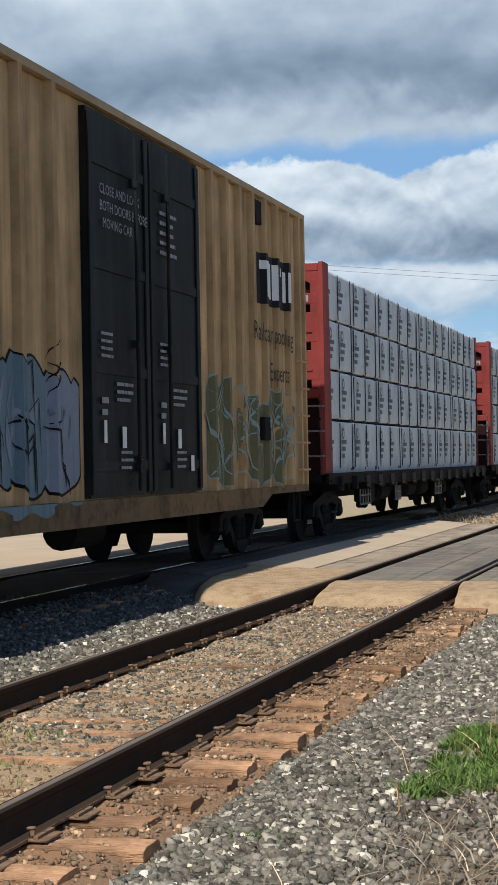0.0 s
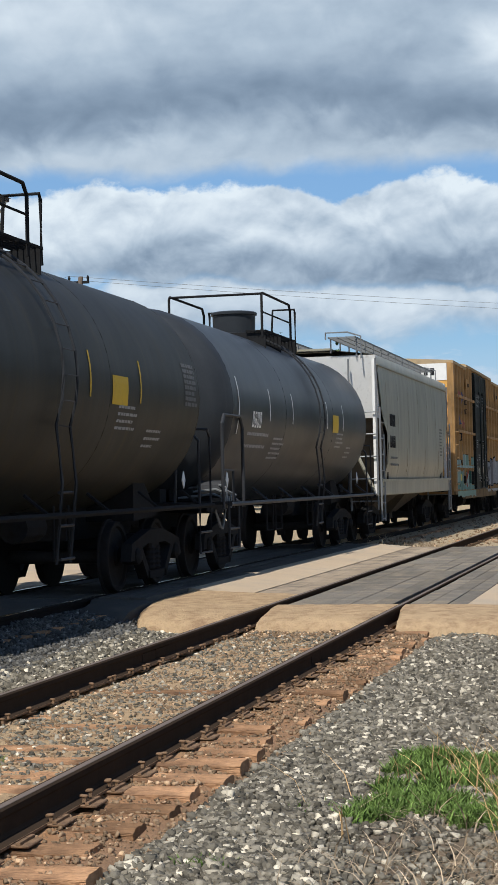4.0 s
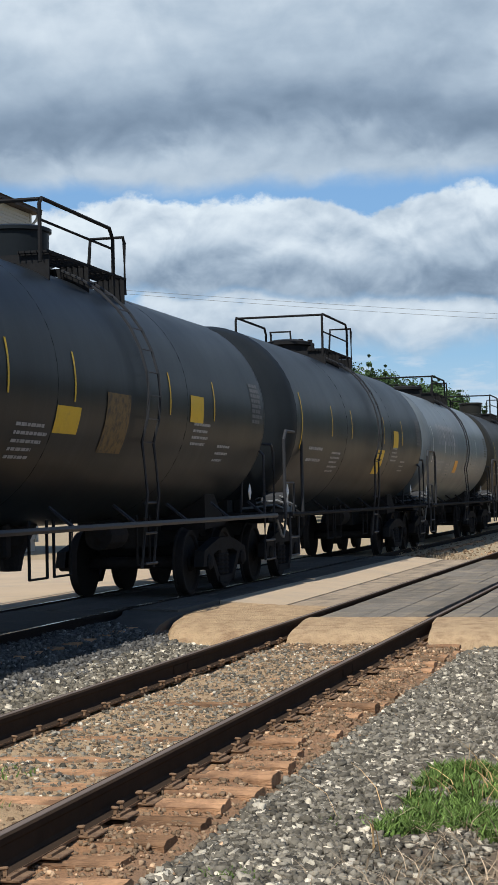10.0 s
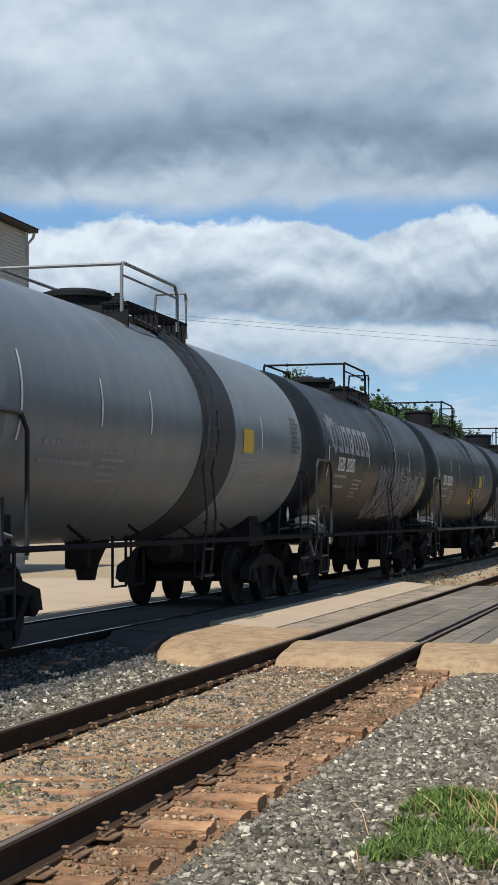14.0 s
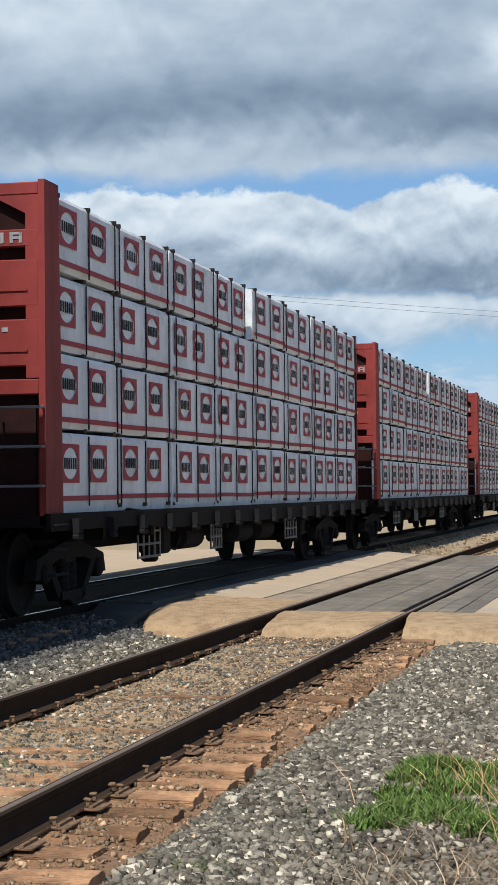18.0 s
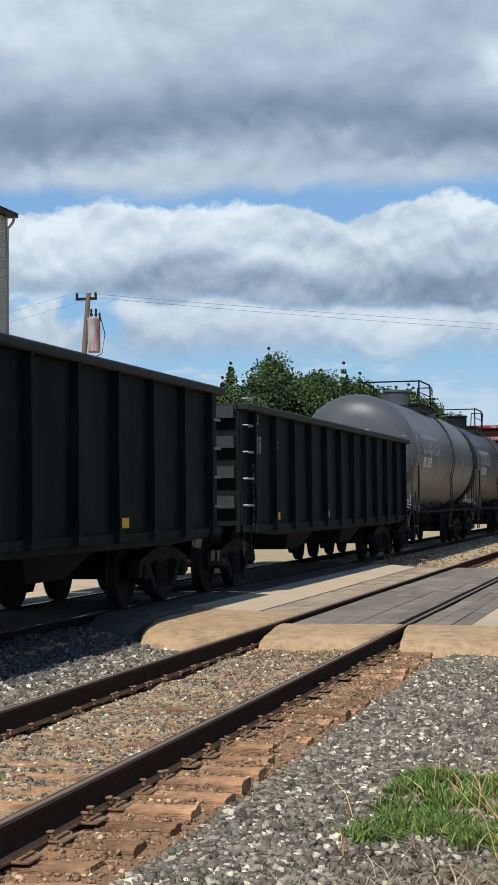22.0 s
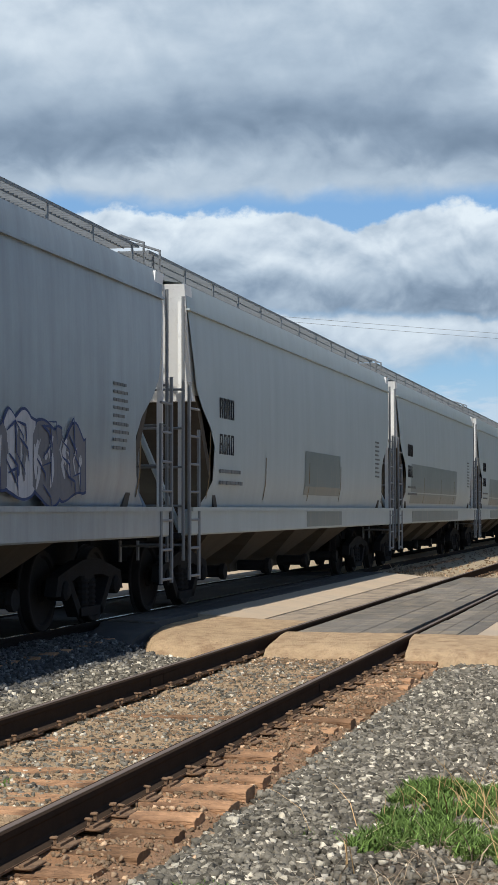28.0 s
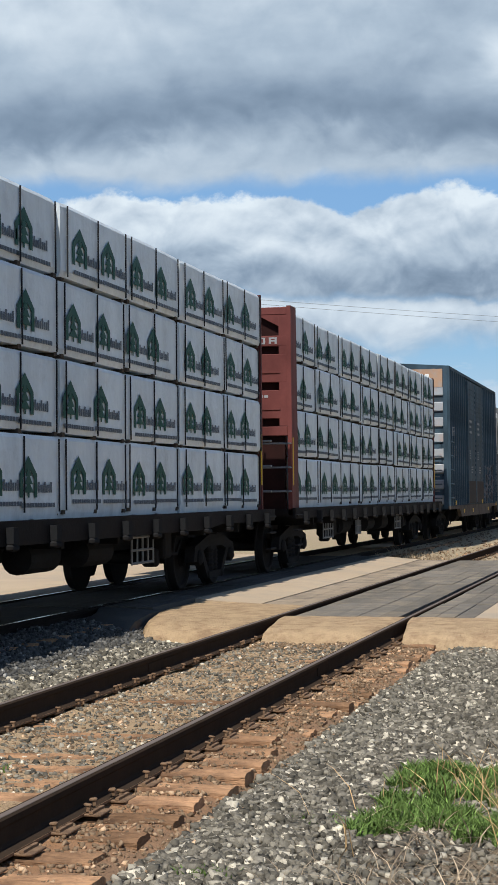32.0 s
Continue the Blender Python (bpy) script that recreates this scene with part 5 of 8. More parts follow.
def hopper(label, rear, front, paint, band=None, top=4.28, bays=4, code=True, seed=0, seams=False, sill_z=1.02, chute=None):
    """A covered hopper: bowed side sheets with cut-away ends, slope sheets, outlet chutes and a roof walk."""
    c, half = car("covered_hopper", label, rear, front, 1.45, "covered hoppers")
    b0, b1 = -half + 0.45, half - 0.45
    w = 1.56
    # bowed body, narrower at roof and foot
    sec = [(w - 0.10, 1.35), (w - 0.02, 1.75), (w, 2.4), (w - 0.01, 3.2), (w - 0.035, 3.75), (w - 0.055, 3.95), (w - 0.06, 4.12), (w - 0.10, top), (0.5, top + 0.12)]
    bm = bmesh.new()

    def end_cut(z):
        return (0.45 if seed == 6 else 1.0) * float(np.interp(z, [1.36, 1.55, 1.75, 2.2, 2.45, 2.65, 2.75, 2.95, 3.6, 4.4], [0.75, 1.08, 1.28, 1.34, 1.12, 0.88, 0.50, 0.40, 0.22, 0.03]))
    sec_z = [1.36, 1.55, 1.75, 1.98, 2.2, 2.45, 2.7, 2.95, 3.2, 3.4, 3.6, 3.78, 3.95, 4.12, top, top + 0.12]
    sx = lambda z: float(np.interp(z, [p[1] for p in sec], [p[0] for p in sec]))
    outline = [(sx(z), z) for z in sec_z] + [(-sx(z), z) for z in reversed(sec_z)]
    rings = [[(x, b0 + end_cut(z), z) for x, z in outline], [(x, -1.0, z) for x, z in outline], [(x, 1.0, z) for x, z in outline], [(x, b1 - end_cut(z), z) for x, z in outline]]
    loft(bm, rings, caps=False)
    part("body", bm, paint, c, smooth=True)
    # upright seams of the side sheets
    bm = bmesh.new()
    zs = [1.42 + (3.9 - 1.42) * k / 8 for k in range(9)]
    loft(bm, [[(sx(z) - 0.01, -0.012, z), (sx(z) + 0.003, -0.006, z), (sx(z) + 0.003, 0.006, z), (sx(z) - 0.01, 0.012, z)] for z in zs])
    seam = mesh_of("side_seam", bm, paint)
    n = int((b1 - b0 - 2.4) / 1.55)
    for k in range(n + 1 if seams else 0):
        placed("side_seam", seam, c, pose(0, b0 + 1.2 + (b1 - b0 - 2.4) * k / n, 0))
    # side sill
    bm = bmesh.new()
    for s in (-1, 1):
        x0, x1 = sorted((s * (w - 0.14), s * (w + 0.02)))
        box(bm, x0, x1, b0 + 0.05, b1 - 0.05, sill_z, 1.36, 0.02)
    part("side_sill", bm, paint, c)
    bm = bmesh.new()
    for s in (-1, 1):
        x0, x1 = sorted((s * (w - 0.02), s * (w + 0.05)))
        box(bm, x0, x1, b0 + 0.05, b1 - 0.05, 1.33, 1.385)
        box(bm, x0 - 0.065 * s, x1 - 0.065 * s, b0 + 0.12, b1 - 0.12, 3.945, 3.975)
    part("side_rail", bm, paint, c)
    # end frames: corner posts, slope sheet, ladder, platform
    for s in (-1, 1):
        ye = b0 if s < 0 else b1
        # posts and top sheet painted white for sunlight, slope sheet dark for shade
        bm = bmesh.new()
        box(bm, -0.035, 0.035, *sorted((ye, ye - s * 0.05)), 1.02, 4.05)
        post = mesh_of("corner_post", bm, M["white"])
        for x in (w - 0.11, -w + 0.11):
            placed("corner_post", post, c, pose(x, 0, 0))
        bm = bmesh.new()
        tube(bm, [(w - 0.15, ye - s * 0.1, 1.1), (0.5, ye - s * 0.4, 3.0)], 0.04)
        part("end_brace", bm, paint, c)
        bm = bmesh.new()
        slab(bm, [(ye - s * 0.02, top - 0.02), (ye - s * 0.40, 2.78), (ye - s * 0.72, 2.78), (ye - s * 0.36, top - 0.02)], -w + 0.064, w - 0.064)
        part("end_sheet", bm, M["white"], c, "top sheet of the end, painted white for the sun on it")
        bm = bmesh.new()
        slab(bm, [(ye - s * 0.52, 2.86), (ye - s * 1.62, 1.2), (ye - s * 1.8, 1.2), (ye - s * 0.7, 2.86)], -w + 0.06, w - 0.06)
        part("slope_sheet", bm, M["chute"], c, "sloping end sheet, its shade put into the dark grimy colour")
        bm = bmesh.new()
        for y in (ye + s * 0.04, ye - s * 0.42):
            tube(bm, [(w + 0.02, y, 0.45), (w + 0.02, y, 3.0 if y * s > abs(ye) else 2.4)], 0.024)
        z = 0.5
        while z < 2.9:
            tube(bm, [(w + 0.02, ye + s * 0.04, z), (w + 0.02, ye - s * 0.42, z)], 0.018)
            z += 0.36
        for z in (0.9, 1.4, 1.9, 2.4, 2.9):
            tube(bm, [(w - 0.05, ye + s * 0.05, z), (0.9, ye + s * 0.08, z)], 0.018)
        tube(bm, [(0.9, ye + s * 0.08, 0.7), (0.9, ye + s * 0.08, 4.1)], 0.022)
        tube(bm, [(w - 0.05, ye + s * 0.08, 0.7), (w - 0.05, ye + s * 0.08, 4.1)], 0.022)
        part("end_ladder", bm, M["steel"], c, "pale steel end ladder")
        bm = bmesh.new()
        box(bm, -w + 0.1, w - 0.1, *sorted((ye + s * 0.12, ye - s * 0.6)), 0.98, 1.05)
        box(bm, -0.3, 0.3, *sorted((ye + s * 0.2, ye - s * 3.0)), 0.65, 0.98)
        part("end_platform", bm, M["dark"], c)
    # outlet chutes
    lo, hi = b0 + 2.35, b1 - 2.35
    wt = 1.42 if sill_z < 1.2 else 1.5
    for k in range(bays):
        ya, yb = lo + (hi - lo) * k / bays, lo + (hi - lo) * (k + 1) / bays
        m = (ya + yb) / 2
        bm = bmesh.new()
        loft(bm, [[(-wt, ya + 0.02, 1.3), (wt, ya + 0.02, 1.3), (wt, yb - 0.02, 1.3), (-wt, yb - 0.02, 1.3)], [(-0.45, m - 0.35, 0.45), (0.45, m - 0.35, 0.45), (0.45, m + 0.35, 0.45), (-0.45, m + 0.35, 0.45)],
                  [(-0.45, m - 0.35, 0.32), (0.45, m - 0.35, 0.32), (0.45, m + 0.35, 0.32), (-0.45, m + 0.35, 0.32)]])
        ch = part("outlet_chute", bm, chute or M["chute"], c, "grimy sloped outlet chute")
        bm = bmesh.new()
        lathe_x(bm, [(0.5, 0.09), (0.95, 0.09), (0.98, 0.12), (1.05, 0.12)], m, 0.42, 10)
        part("outlet_gate", bm, M["dark"], ch)
    # roof walk with its grating
    bm = bmesh.new()
    zw = top + 0.36
    for s in (1, -1):
        for x in (0.48, 0.68, 0.88, 1.08):
            box(bm, *sorted((s * x, s * (x + 0.018))), b0 - 0.25, b1 + 0.25, zw, zw + 0.035)
        y = b0 - 0.24
        while y < b1 + 0.24:
            box(bm, *sorted((s * 0.48, s * 1.10)), y, y + 0.012, zw + 0.004, zw + 0.03)
            y += 0.13
        for k in range(12):
            y = b0 + (b1 - b0) * k / 11
            tube(bm, [(s * 1.08, y, top - 0.05), (s * 1.08, y, zw)], 0.018, 5)
            tube(bm, [(s * 0.5, y, top + 0.05), (s * 0.5, y, zw)], 0.018, 5)
    part("roof_walk", bm, M["steel"], c, "galvanised grating walk along the roof")
    bm = bmesh.new()
    for s in (-1, 1):
        y = b0 - 0.1 if s < 0 else b1 + 0.1
        bm = bmesh.new()
        tube(bm, [(1.2, y, top - 0.1), (1.2, y, top + 0.4), (0.9, y, top + 0.5), (0.4, y, top + 0.5), (0.4, y, top + 0.34)], 0.02, 5)
        part("roof_handhold", bm, M["steel"], c)
    bm = bmesh.new()
    box(bm, -0.38, 0.38, b0 + 0.5, b1 - 0.5, top + 0.1, top + 0.2)
    part("hatch_trough", bm, paint, c, "long hatch cover on the roof")
    # marks
    bm = bmesh.new()
    if code:
        y, z = (b0 + 1.1, 2.32) if seed == 6 else (b0 + 1.6, 2.62)
        glyphs(bm, y, z, "XXXX", 0.28, w - 0.004, 0.012)
        glyphs(bm, y, z - 0.5, "XXXX", 0.28, w - 0.008, 0.012)
    part("lettering", bm, M["ink"], c, "black stencilled marks")
    bm = bmesh.new()
    bars(bm, b0 + 1.6, b0 + 3.0, 1.86, 2, 0.05, 0.16, w - 0.005, seed + 1, 0.012)
    bars(bm, b1 - 2.2, b1 - 1.65, 2.75, 9, 0.035, 0.09, w + 0.002, seed + 2, 0.006)
    part("small_print", bm, M["faint"], c, "grey rows of small print")
    for y in (b0 + 1.05, b0 + 4.4, b0 + 7.7, b0 + 10.6, b1 - 1.2):
        if y < b1 - 1:
            bm = bmesh.new()
            blob(bm, ((lambda a, z, h: (sx(z) + h, a, z)), []), y, y + 0.045, lambda f: 1.5, lambda f: 2.15 + 0.25 * (y < b0 + 2), 0.008)
            part("reflective_strip", bm, M["strip"], c, "thin worn reflective strip")
    if band:
        first, last, z0, z1, m = band
        split = first + (last - first) * 0.42
        for k in range(3 if seed == 6 else 0):
            bm = bmesh.new()
            slab(bm, [(split - 0.42, 2.30 + 0.13 * k), (split + 0.42, 2.30 + 0.13 * k), (split + 0.42, 2.37 + 0.13 * k), (split - 0.42, 2.37 + 0.13 * k)], w - 0.01, w + 0.010)
            part("paint_stripe", bm, M["white"], c, "short pale painted stripe")
    for y0, y1 in () if not band else ((first, split - 0.14), (split + 0.14, last)) if seed == 6 else ((first, last),):
        bm = bmesh.new()
        vs = []
        for z in [z0 + (z1 - z0) * k / 5 for k in range(6)]:
            x = sx(z) + 0.006
            vs.append([bm.verts.new((x, y, z)) for y in (y0, y1)])
        for a, b in zip(vs, vs[1:]):
            bm.faces.new((a[0], a[1], b[1], b[0]))
        part("paint_patch", bm, m, c, "patch of darker grey paint over old marks")
        bm = bmesh.new()
        slab(bm, [(y0, 1.06), (y1, 1.06), (y1, 1.32), (y0, 1.32)], w + 0.0205, w + 0.024)
        part("sill_patch", bm, m, c)
    return c, (b0, b1, w)


def gondola(label, rear, front, paint, top=3.0, seed=0):
    c, half = car("gondola", label, rear, front, 1.5, "coal gondolas")
    b0, b1 = -half + 0.75, half - 0.75
    w = 1.48
    low = 1.12 if seed == 3 else 0.90       # foot of the side sheet
    bm = bmesh.new()
    for s in (-1, 1):
        x0, x1 = sorted((s * (w - 0.03), s * w))
        slab(bm, [(b0, low), (b0, top), (b1, top), (b1, low), (b1 - 2.3, low - 0.08), (b0 + 2.3, low - 0.08)], x0, x1)
    part("side", bm, paint, c)
    bm = bmesh.new()
    for y in (b0, b1 - 0.05):
        box(bm, -w + 0.035, w - 0.035, y, y + 0.05, 1.0, top - 0.02)
    box(bm, -w + 0.035, w - 0.035, b0 + 0.06, b1 - 0.06, 1.0, 1.06)
    part("tub", bm, paint, c)
    bm = bmesh.new()
    for s in (-1, 1):
        x0, x1 = sorted((s * (w - 0.06), s * (w + 0.13)))
        box(bm, x0, x1, b0 - 0.03, b1 + 0.03, top + 0.002, top + 0.11, 0.02)
    for y in (b0 - 0.03, b1 - 0.12):
        box(bm, -w + 0.07, w - 0.07, y, y + 0.15, top + 0.002, top + 0.11)
    part("top_chord", bm, M["chord"], c, "faded green-grey top chord")
    rb = bmesh.new()
    loft(rb, [[(0, -0.06, top), (0.10, -0.04, top), (0.10, 0.04, top), (0, 0.06, top)], [(0, -0.06, low + 0.18), (0.10, -0.04, low + 0.18), (0.10, 0.04, low + 0.18), (0, 0.06, low + 0.18)]])
    rib = mesh_of("side_stake", rb, paint)
    rb = bmesh.new()
    loft(rb, [[(0, -0.06, low + 0.18), (0.10, -0.04, low + 0.18), (0.10, 0.04, low + 0.18), (0, 0.06, low + 0.18)], ([(-0.35, -0.06, 0.92), (-0.24, -0.04, 0.84), (-0.24, 0.04, 0.84), (-0.35, 0.06, 0.92)] if seed == 3 else [(0, -0.14, low), (0.12, -0.12, low), (0.12, 0.12, low), (0, 0.14, low)])])
    foot = mesh_of("stake_foot", rb, M["stake_foot"] if seed == 3 else paint)
    n = 12
    for k in range(n):
        y = b0 + 0.55 + (b1 - b0 - 1.1) * k / (n - 1)
        st = placed("side_stake", rib, c, pose(w, y, 0))
        placed("stake_foot", foot, st, pose(0, 0, 0), "flared foot of the stake" if k == 0 else "")
        placed("side_stake", rib, c, pose(-w, y, 0, 0, 0, 180))
    bm = bmesh.new()
    for s in (-1, 1):
        x0, x1 = sorted((s * (w - 0.1), s * (w + 0.06)))
        box(bm, x0, x1, b0, b1, low, low + 0.10)
    box(bm, -0.3, 0.3, b0 - 0.2, b1 + 0.2, 0.62, 1.0)
    part("side_sill", bm, paint, c)
    for s in (-1, 1):
        ye = b0 if s < 0 else b1
        bm = bmesh.new()
        for z in (1.35, 1.8, 2.25, 2.7):
            box(bm, -w + 0.1, w - 0.1, *sorted((ye + s * 0.002, ye + s * 0.12)), z - 0.09, z + 0.09)
        part("end_rib", bm, M["end_grey"], c, "worn dark grey horizontal end stiffeners")
        bm = bmesh.new()
        ladder(bm, w, *sorted((ye - s * 0.06, ye - s * 0.45)), 1.3, 2.9, 0.4, 0.018)
        part("grab_irons", bm, M["steel"], c)
        bm = bmesh.new()
        tube(bm, [(w, ye - s * 0.1, 1.1), (w, ye - s * 0.1, 0.5), (w, ye - s * 0.5, 0.5), (w, ye - s * 0.5, 1.1)], 0.02, 5)
        part("step", bm, M["dark"], c)
    # hopper pockets under the floor
    for y in (-2.6, 2.6):
        bm = bmesh.new()
        loft(bm, [[(-1.3, y - 1.6, 1.05), (1.3, y - 1.6, 1.05), (1.3, y + 1.6, 1.05), (-1.3, y + 1.6, 1.05)], [(-1.0, y - 0.6, 0.5), (1.0, y - 0.6, 0.5), (1.0, y + 0.6, 0.5), (-1.0, y + 0.6, 0.5)]])
        part("discharge_pocket", bm, M["dark"], c)
    bm = bmesh.new()
    glyphs(bm, b0 + 0.75, 2.55, "XX", 0.26, w + 0.002, 0.004)
    glyphs(bm, b0 + 0.72, 2.1, "XXX", 0.26, w + 0.002, 0.004)
    bars(bm, b0 + 2.2, b0 + 2.5, 2.3, 3, 0.05, 0.1, w + 0.002, seed, 0.004)
    part("lettering", bm, M["pale"], c, "pale stencilled marks")
    bm = bmesh.new()
    for k in (1, 4, 8):
        y = b0 + 0.9 + (b1 - b0 - 1.1) * k / (n - 1)
        slab(bm, [(y, low + 0.16), (y + 0.26, low + 0.16), (y + 0.26, low + 0.28), (y, low + 0.28)], w + 0.002, w + 0.006)
    part("reflective_strip", bm, M["yellow"], c)
    return c, (b0, b1, w)


def lumber_car(label, rear, front, wrap, steel, style, seed=0, step_gap=None, rows=4, z_top=4.5):
    """A centre-beam flat car: red bulkheads and deck, with wrapped packs of boards banded on both sides."""
    c, half = car("lumber_car", label, rear, front, 2.2, "centre-beam lumber cars")
    b0, b1 = -half + 0.78, half - 0.78
    w = 1.5
    bm = bmesh.new()
    box(bm, -w, w, b0, b1, 0.98, 1.1)
    for s in (-1, 1):
        x0, x1 = sorted((s * (w - 0.02), s * (w + 0.05)))
        slab(bm, [(b0, 1.12), (b1, 1.12), (b1, 0.94), (b1 - 3.4, 0.94), (b1 - 4.2, 0.88), (b0 + 4.2, 0.88), (b0 + 3.4, 0.94), (b0, 0.94)], x0, x1)
    part("deck", bm, M["deck"], c)
    for k in range(16):
        placed("strap_winch", WINCH, c, pose(w, b0 + 0.7 + (b1 - b0 - 1.4) * k / 15, 0))
    bm = bmesh.new()
    box(bm, -0.22, 0.22, b0, b1, 0.6, 0.98)
    for k in range(9):
        y = b0 + 2.0 + (b1 - b0 - 4.0) * k / 8
        box(bm, -1.45, 1.45, y - 0.05, y + 0.05, 0.80, 0.98)
    part("underframe", bm, M["dark"], c)
    for ya, wide in ((b0 + 3.9, 0.95), (b0 + 7.4, 0.6), (b1 - 6.6, 0.9)):
        bm = bmesh.new()
        for z in (0.52, 0.68, 0.84):
            tube(bm, [(1.25, ya, z), (1.25, ya + wide, z)], 0.016, 5)
        for k in range(5):
            tube(bm, [(1.25, ya + wide * k / 4, 0.5), (1.25, ya + wide * k / 4, 0.98)], 0.014, 5)
        part("brake_rigging", bm, M["steel"], c, "pale pipe lattice under the deck")
    for ya in (b0 + 5.2, b1 - 5.0):
        bm = bmesh.new()
        box(bm, 0.85, 1.2, ya, ya + 0.34, 0.52, 0.92, 0.03)
        box(bm, 0.92, 1.12, ya - 0.14, ya + 0.05, 0.42, 0.66, 0.03)
        tube(bm, [(1.1, ya + 0.34, 0.6), (1.15, ya + 0.7, 0.56), (1.1, ya + 1.1, 0.72)], 0.022, 5)
        part("brake_valve", bm, M["dark"], c)
    for ya in (b0 + 6.4, b0 + 9.4, b1 - 8.0):
        bm = bmesh.new()
        lathe_y(bm, [(ya, 0.03), (ya + 0.05, 0.17), (ya + 0.95, 0.17), (ya + 1.0, 0.03)], 1.0, 0.70, 14)
        part("air_reservoir", bm, M["dark"], c)
    # bulkheads: the rear one is a plate with openings between deep side webs
    for s in (-1, 1):
        ye = b0 if s < 0 else b1
        bm = bmesh.new()
        box(bm, -w + 0.14, w - 0.14, *sorted((ye - s * 0.2, ye - s * 0.14)) if s < 0 else (ye - 0.085, ye - 0.055), 1.1, z_top)
        bk = part("bulkhead", bm, steel, c)
        for x in (-w, w - 0.07) if s < 0 else (-w + 0.14, w - 0.28):
            bm = bmesh.new()
            thick, wide = (0.52, 0.07) if s < 0 else (0.09, 0.14)
            slab(bm, [(ye, 1.0), (ye - s * thick, 1.0), (ye - s * thick * 0.8, z_top + 0.02), (ye, z_top + 0.02)], x, x + wide)
            part("bulkhead_post", bm, steel, bk)
        if s < 0:
            # dark brown sheet stands in for shade in the openings and lower half
            bm = bmesh.new()
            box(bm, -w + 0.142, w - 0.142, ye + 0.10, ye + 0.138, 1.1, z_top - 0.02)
            part("recess_panel", bm, M["recess_shade"], bk, "recess panel coloured dark for shade in and below the openings")
            hw = w - 0.072
            for za, zb in ((0.0, 0.13), (0.48, 0.66), (0.79, 1.27), (1.40, 1.88), (2.01, 2.17)):
                bm = bmesh.new()
                box(bm, -hw, hw, ye + 0.012, ye + 0.098, z_top - zb, z_top - za, 0.012)
                part("bulkhead_plate", bm, steel, bk)
            for side in (-1, 1):
                bm = bmesh.new()
                xs = sorted((side * hw, side * (hw - 0.14)))
                box(bm, *xs, ye + 0.014, ye + 0.098, z_top - 2.0, z_top - 0.131)
                prism(bm, [(side * (hw - 0.5), z_top - 0.131), (side * (hw - 0.141), z_top - 0.131), (side * (hw - 0.141), z_top - 0.32)][::side], ye + 0.014, ye + 0.098)
                part("bulkhead_gusset", bm, steel, bk)
            for z in (1.1, 1.72):
                bm = bmesh.new()
                box(bm, -hw + 0.1, hw - 0.12, ye - 0.002, ye + 0.011, z_top - z - 0.012, z_top - z + 0.012)
                part("weld_bead", bm, steel, bk)
            for k in range(5):
                bm = bmesh.new()
                x = 0.32 + 0.2 * k
                for xa, xb, za, zb in ((x, x + 0.035, 0.51, 0.62), (x + 0.1, x + 0.135, 0.51, 0.62), (x + 0.035, x + 0.1, 0.51, 0.535), (x + 0.035, x + 0.1, 0.595 if k % 2 else 0.555, 0.62 if k % 2 else 0.58)):
                    box(bm, xa, xb, ye + 0.006, ye + 0.011, z_top - zb, z_top - za)
                part("end_mark", bm, M["pale"], bk, "pale stencilled mark" if k == 0 else "")
            for z, wide in ((0.86, 0.45), (0.93, 0.45), (1.48, 0.75), (1.56, 0.6)):
                bm = bmesh.new()
                for k in range(int(wide / 0.09)):
                    box(bm, 0.4 + 0.09 * k, 0.465 + 0.09 * k, ye + 0.006, ye + 0.011, z_top - z - 0.045, z_top - z)
                part("small_print", bm, M["pale"], bk)
            for text, x, z in (("CAUTION", -1.2, 0.105), ("SURFACE", 0.55, 0.06), ("OF CAR", 0.55, 0.118)):
                put = words(text, 0.045 if x > 0 else 0.085, M["white"], bk, pose(0, 0, 0), "white stencilled word", "end_mark")
                put.matrix_basis = pose(x, ye + 0.010, z_top - z, 90, 0, 0)
        else:
            for k in range(6):
                z = 1.5 + (z_top - 1.6) * k / 5
                bm = bmesh.new()
                box(bm, -w + 0.28, w - 0.28, ye - 0.05, ye - 0.01, z - 0.14, z + 0.14, 0.02)
                part("bulkhead_rib", bm, steel, bk)
        if style == "house":
            bm = bmesh.new()
            box(bm, w - (0.006 if s < 0 else 0.144), w + (0.006 if s < 0 else -0.134), *sorted((ye - s * 0.06, ye - s * 0.12)), 1.5, 2.3)
            part("reflective_strip", bm, M["yellow"], bk)
        bm = bmesh.new()
        ladder(bm, w, *sorted((ye - s * 0.05, ye - s * 0.45)), 0.5, 1.0, 0.25, 0.018)
        part("step", bm, M["dark"], c)
        bm = bmesh.new()
        tube(bm, [(w - 0.02, ye, 0), (w - 0.02, ye + s * 0.08, 0), (w - 0.5, ye + s * 0.08, 0), (w - 0.5, ye, 0)], 0.016, 5)
        iron = mesh_of("grab_iron", bm, M["steel"])
        for z in (1.4, 1.8, 2.2):
            placed("grab_iron", iron, bk, pose(0, 0, z))
    # centre beam
    bm = bmesh.new()
    box(bm, -0.1, 0.1, b0 + 0.21, b1 - 0.3, 1.1, z_top - 0.15)
    box(bm, -0.3, 0.3, b0 + 0.21, b1 - 0.2, z_top - 0.15, z_top - 0.06)
    part("centre_beam", bm, steel, c)
    # packs: rows high, several long on each side
    r = random.Random(seed)
    p0, p1 = b0 + 0.56, b1 - 0.10
    if step_gap is None:
        cuts = [p0 + (p1 - p0) * k / 8 for k in range(9)]
    else:
        cuts = [p0 + (step_gap - p0) * k / 4 for k in range(4)] + [step_gap + (p1 - step_gap) * k / 4 for k in range(5)]
    zh = (z_top - 1.16) / rows
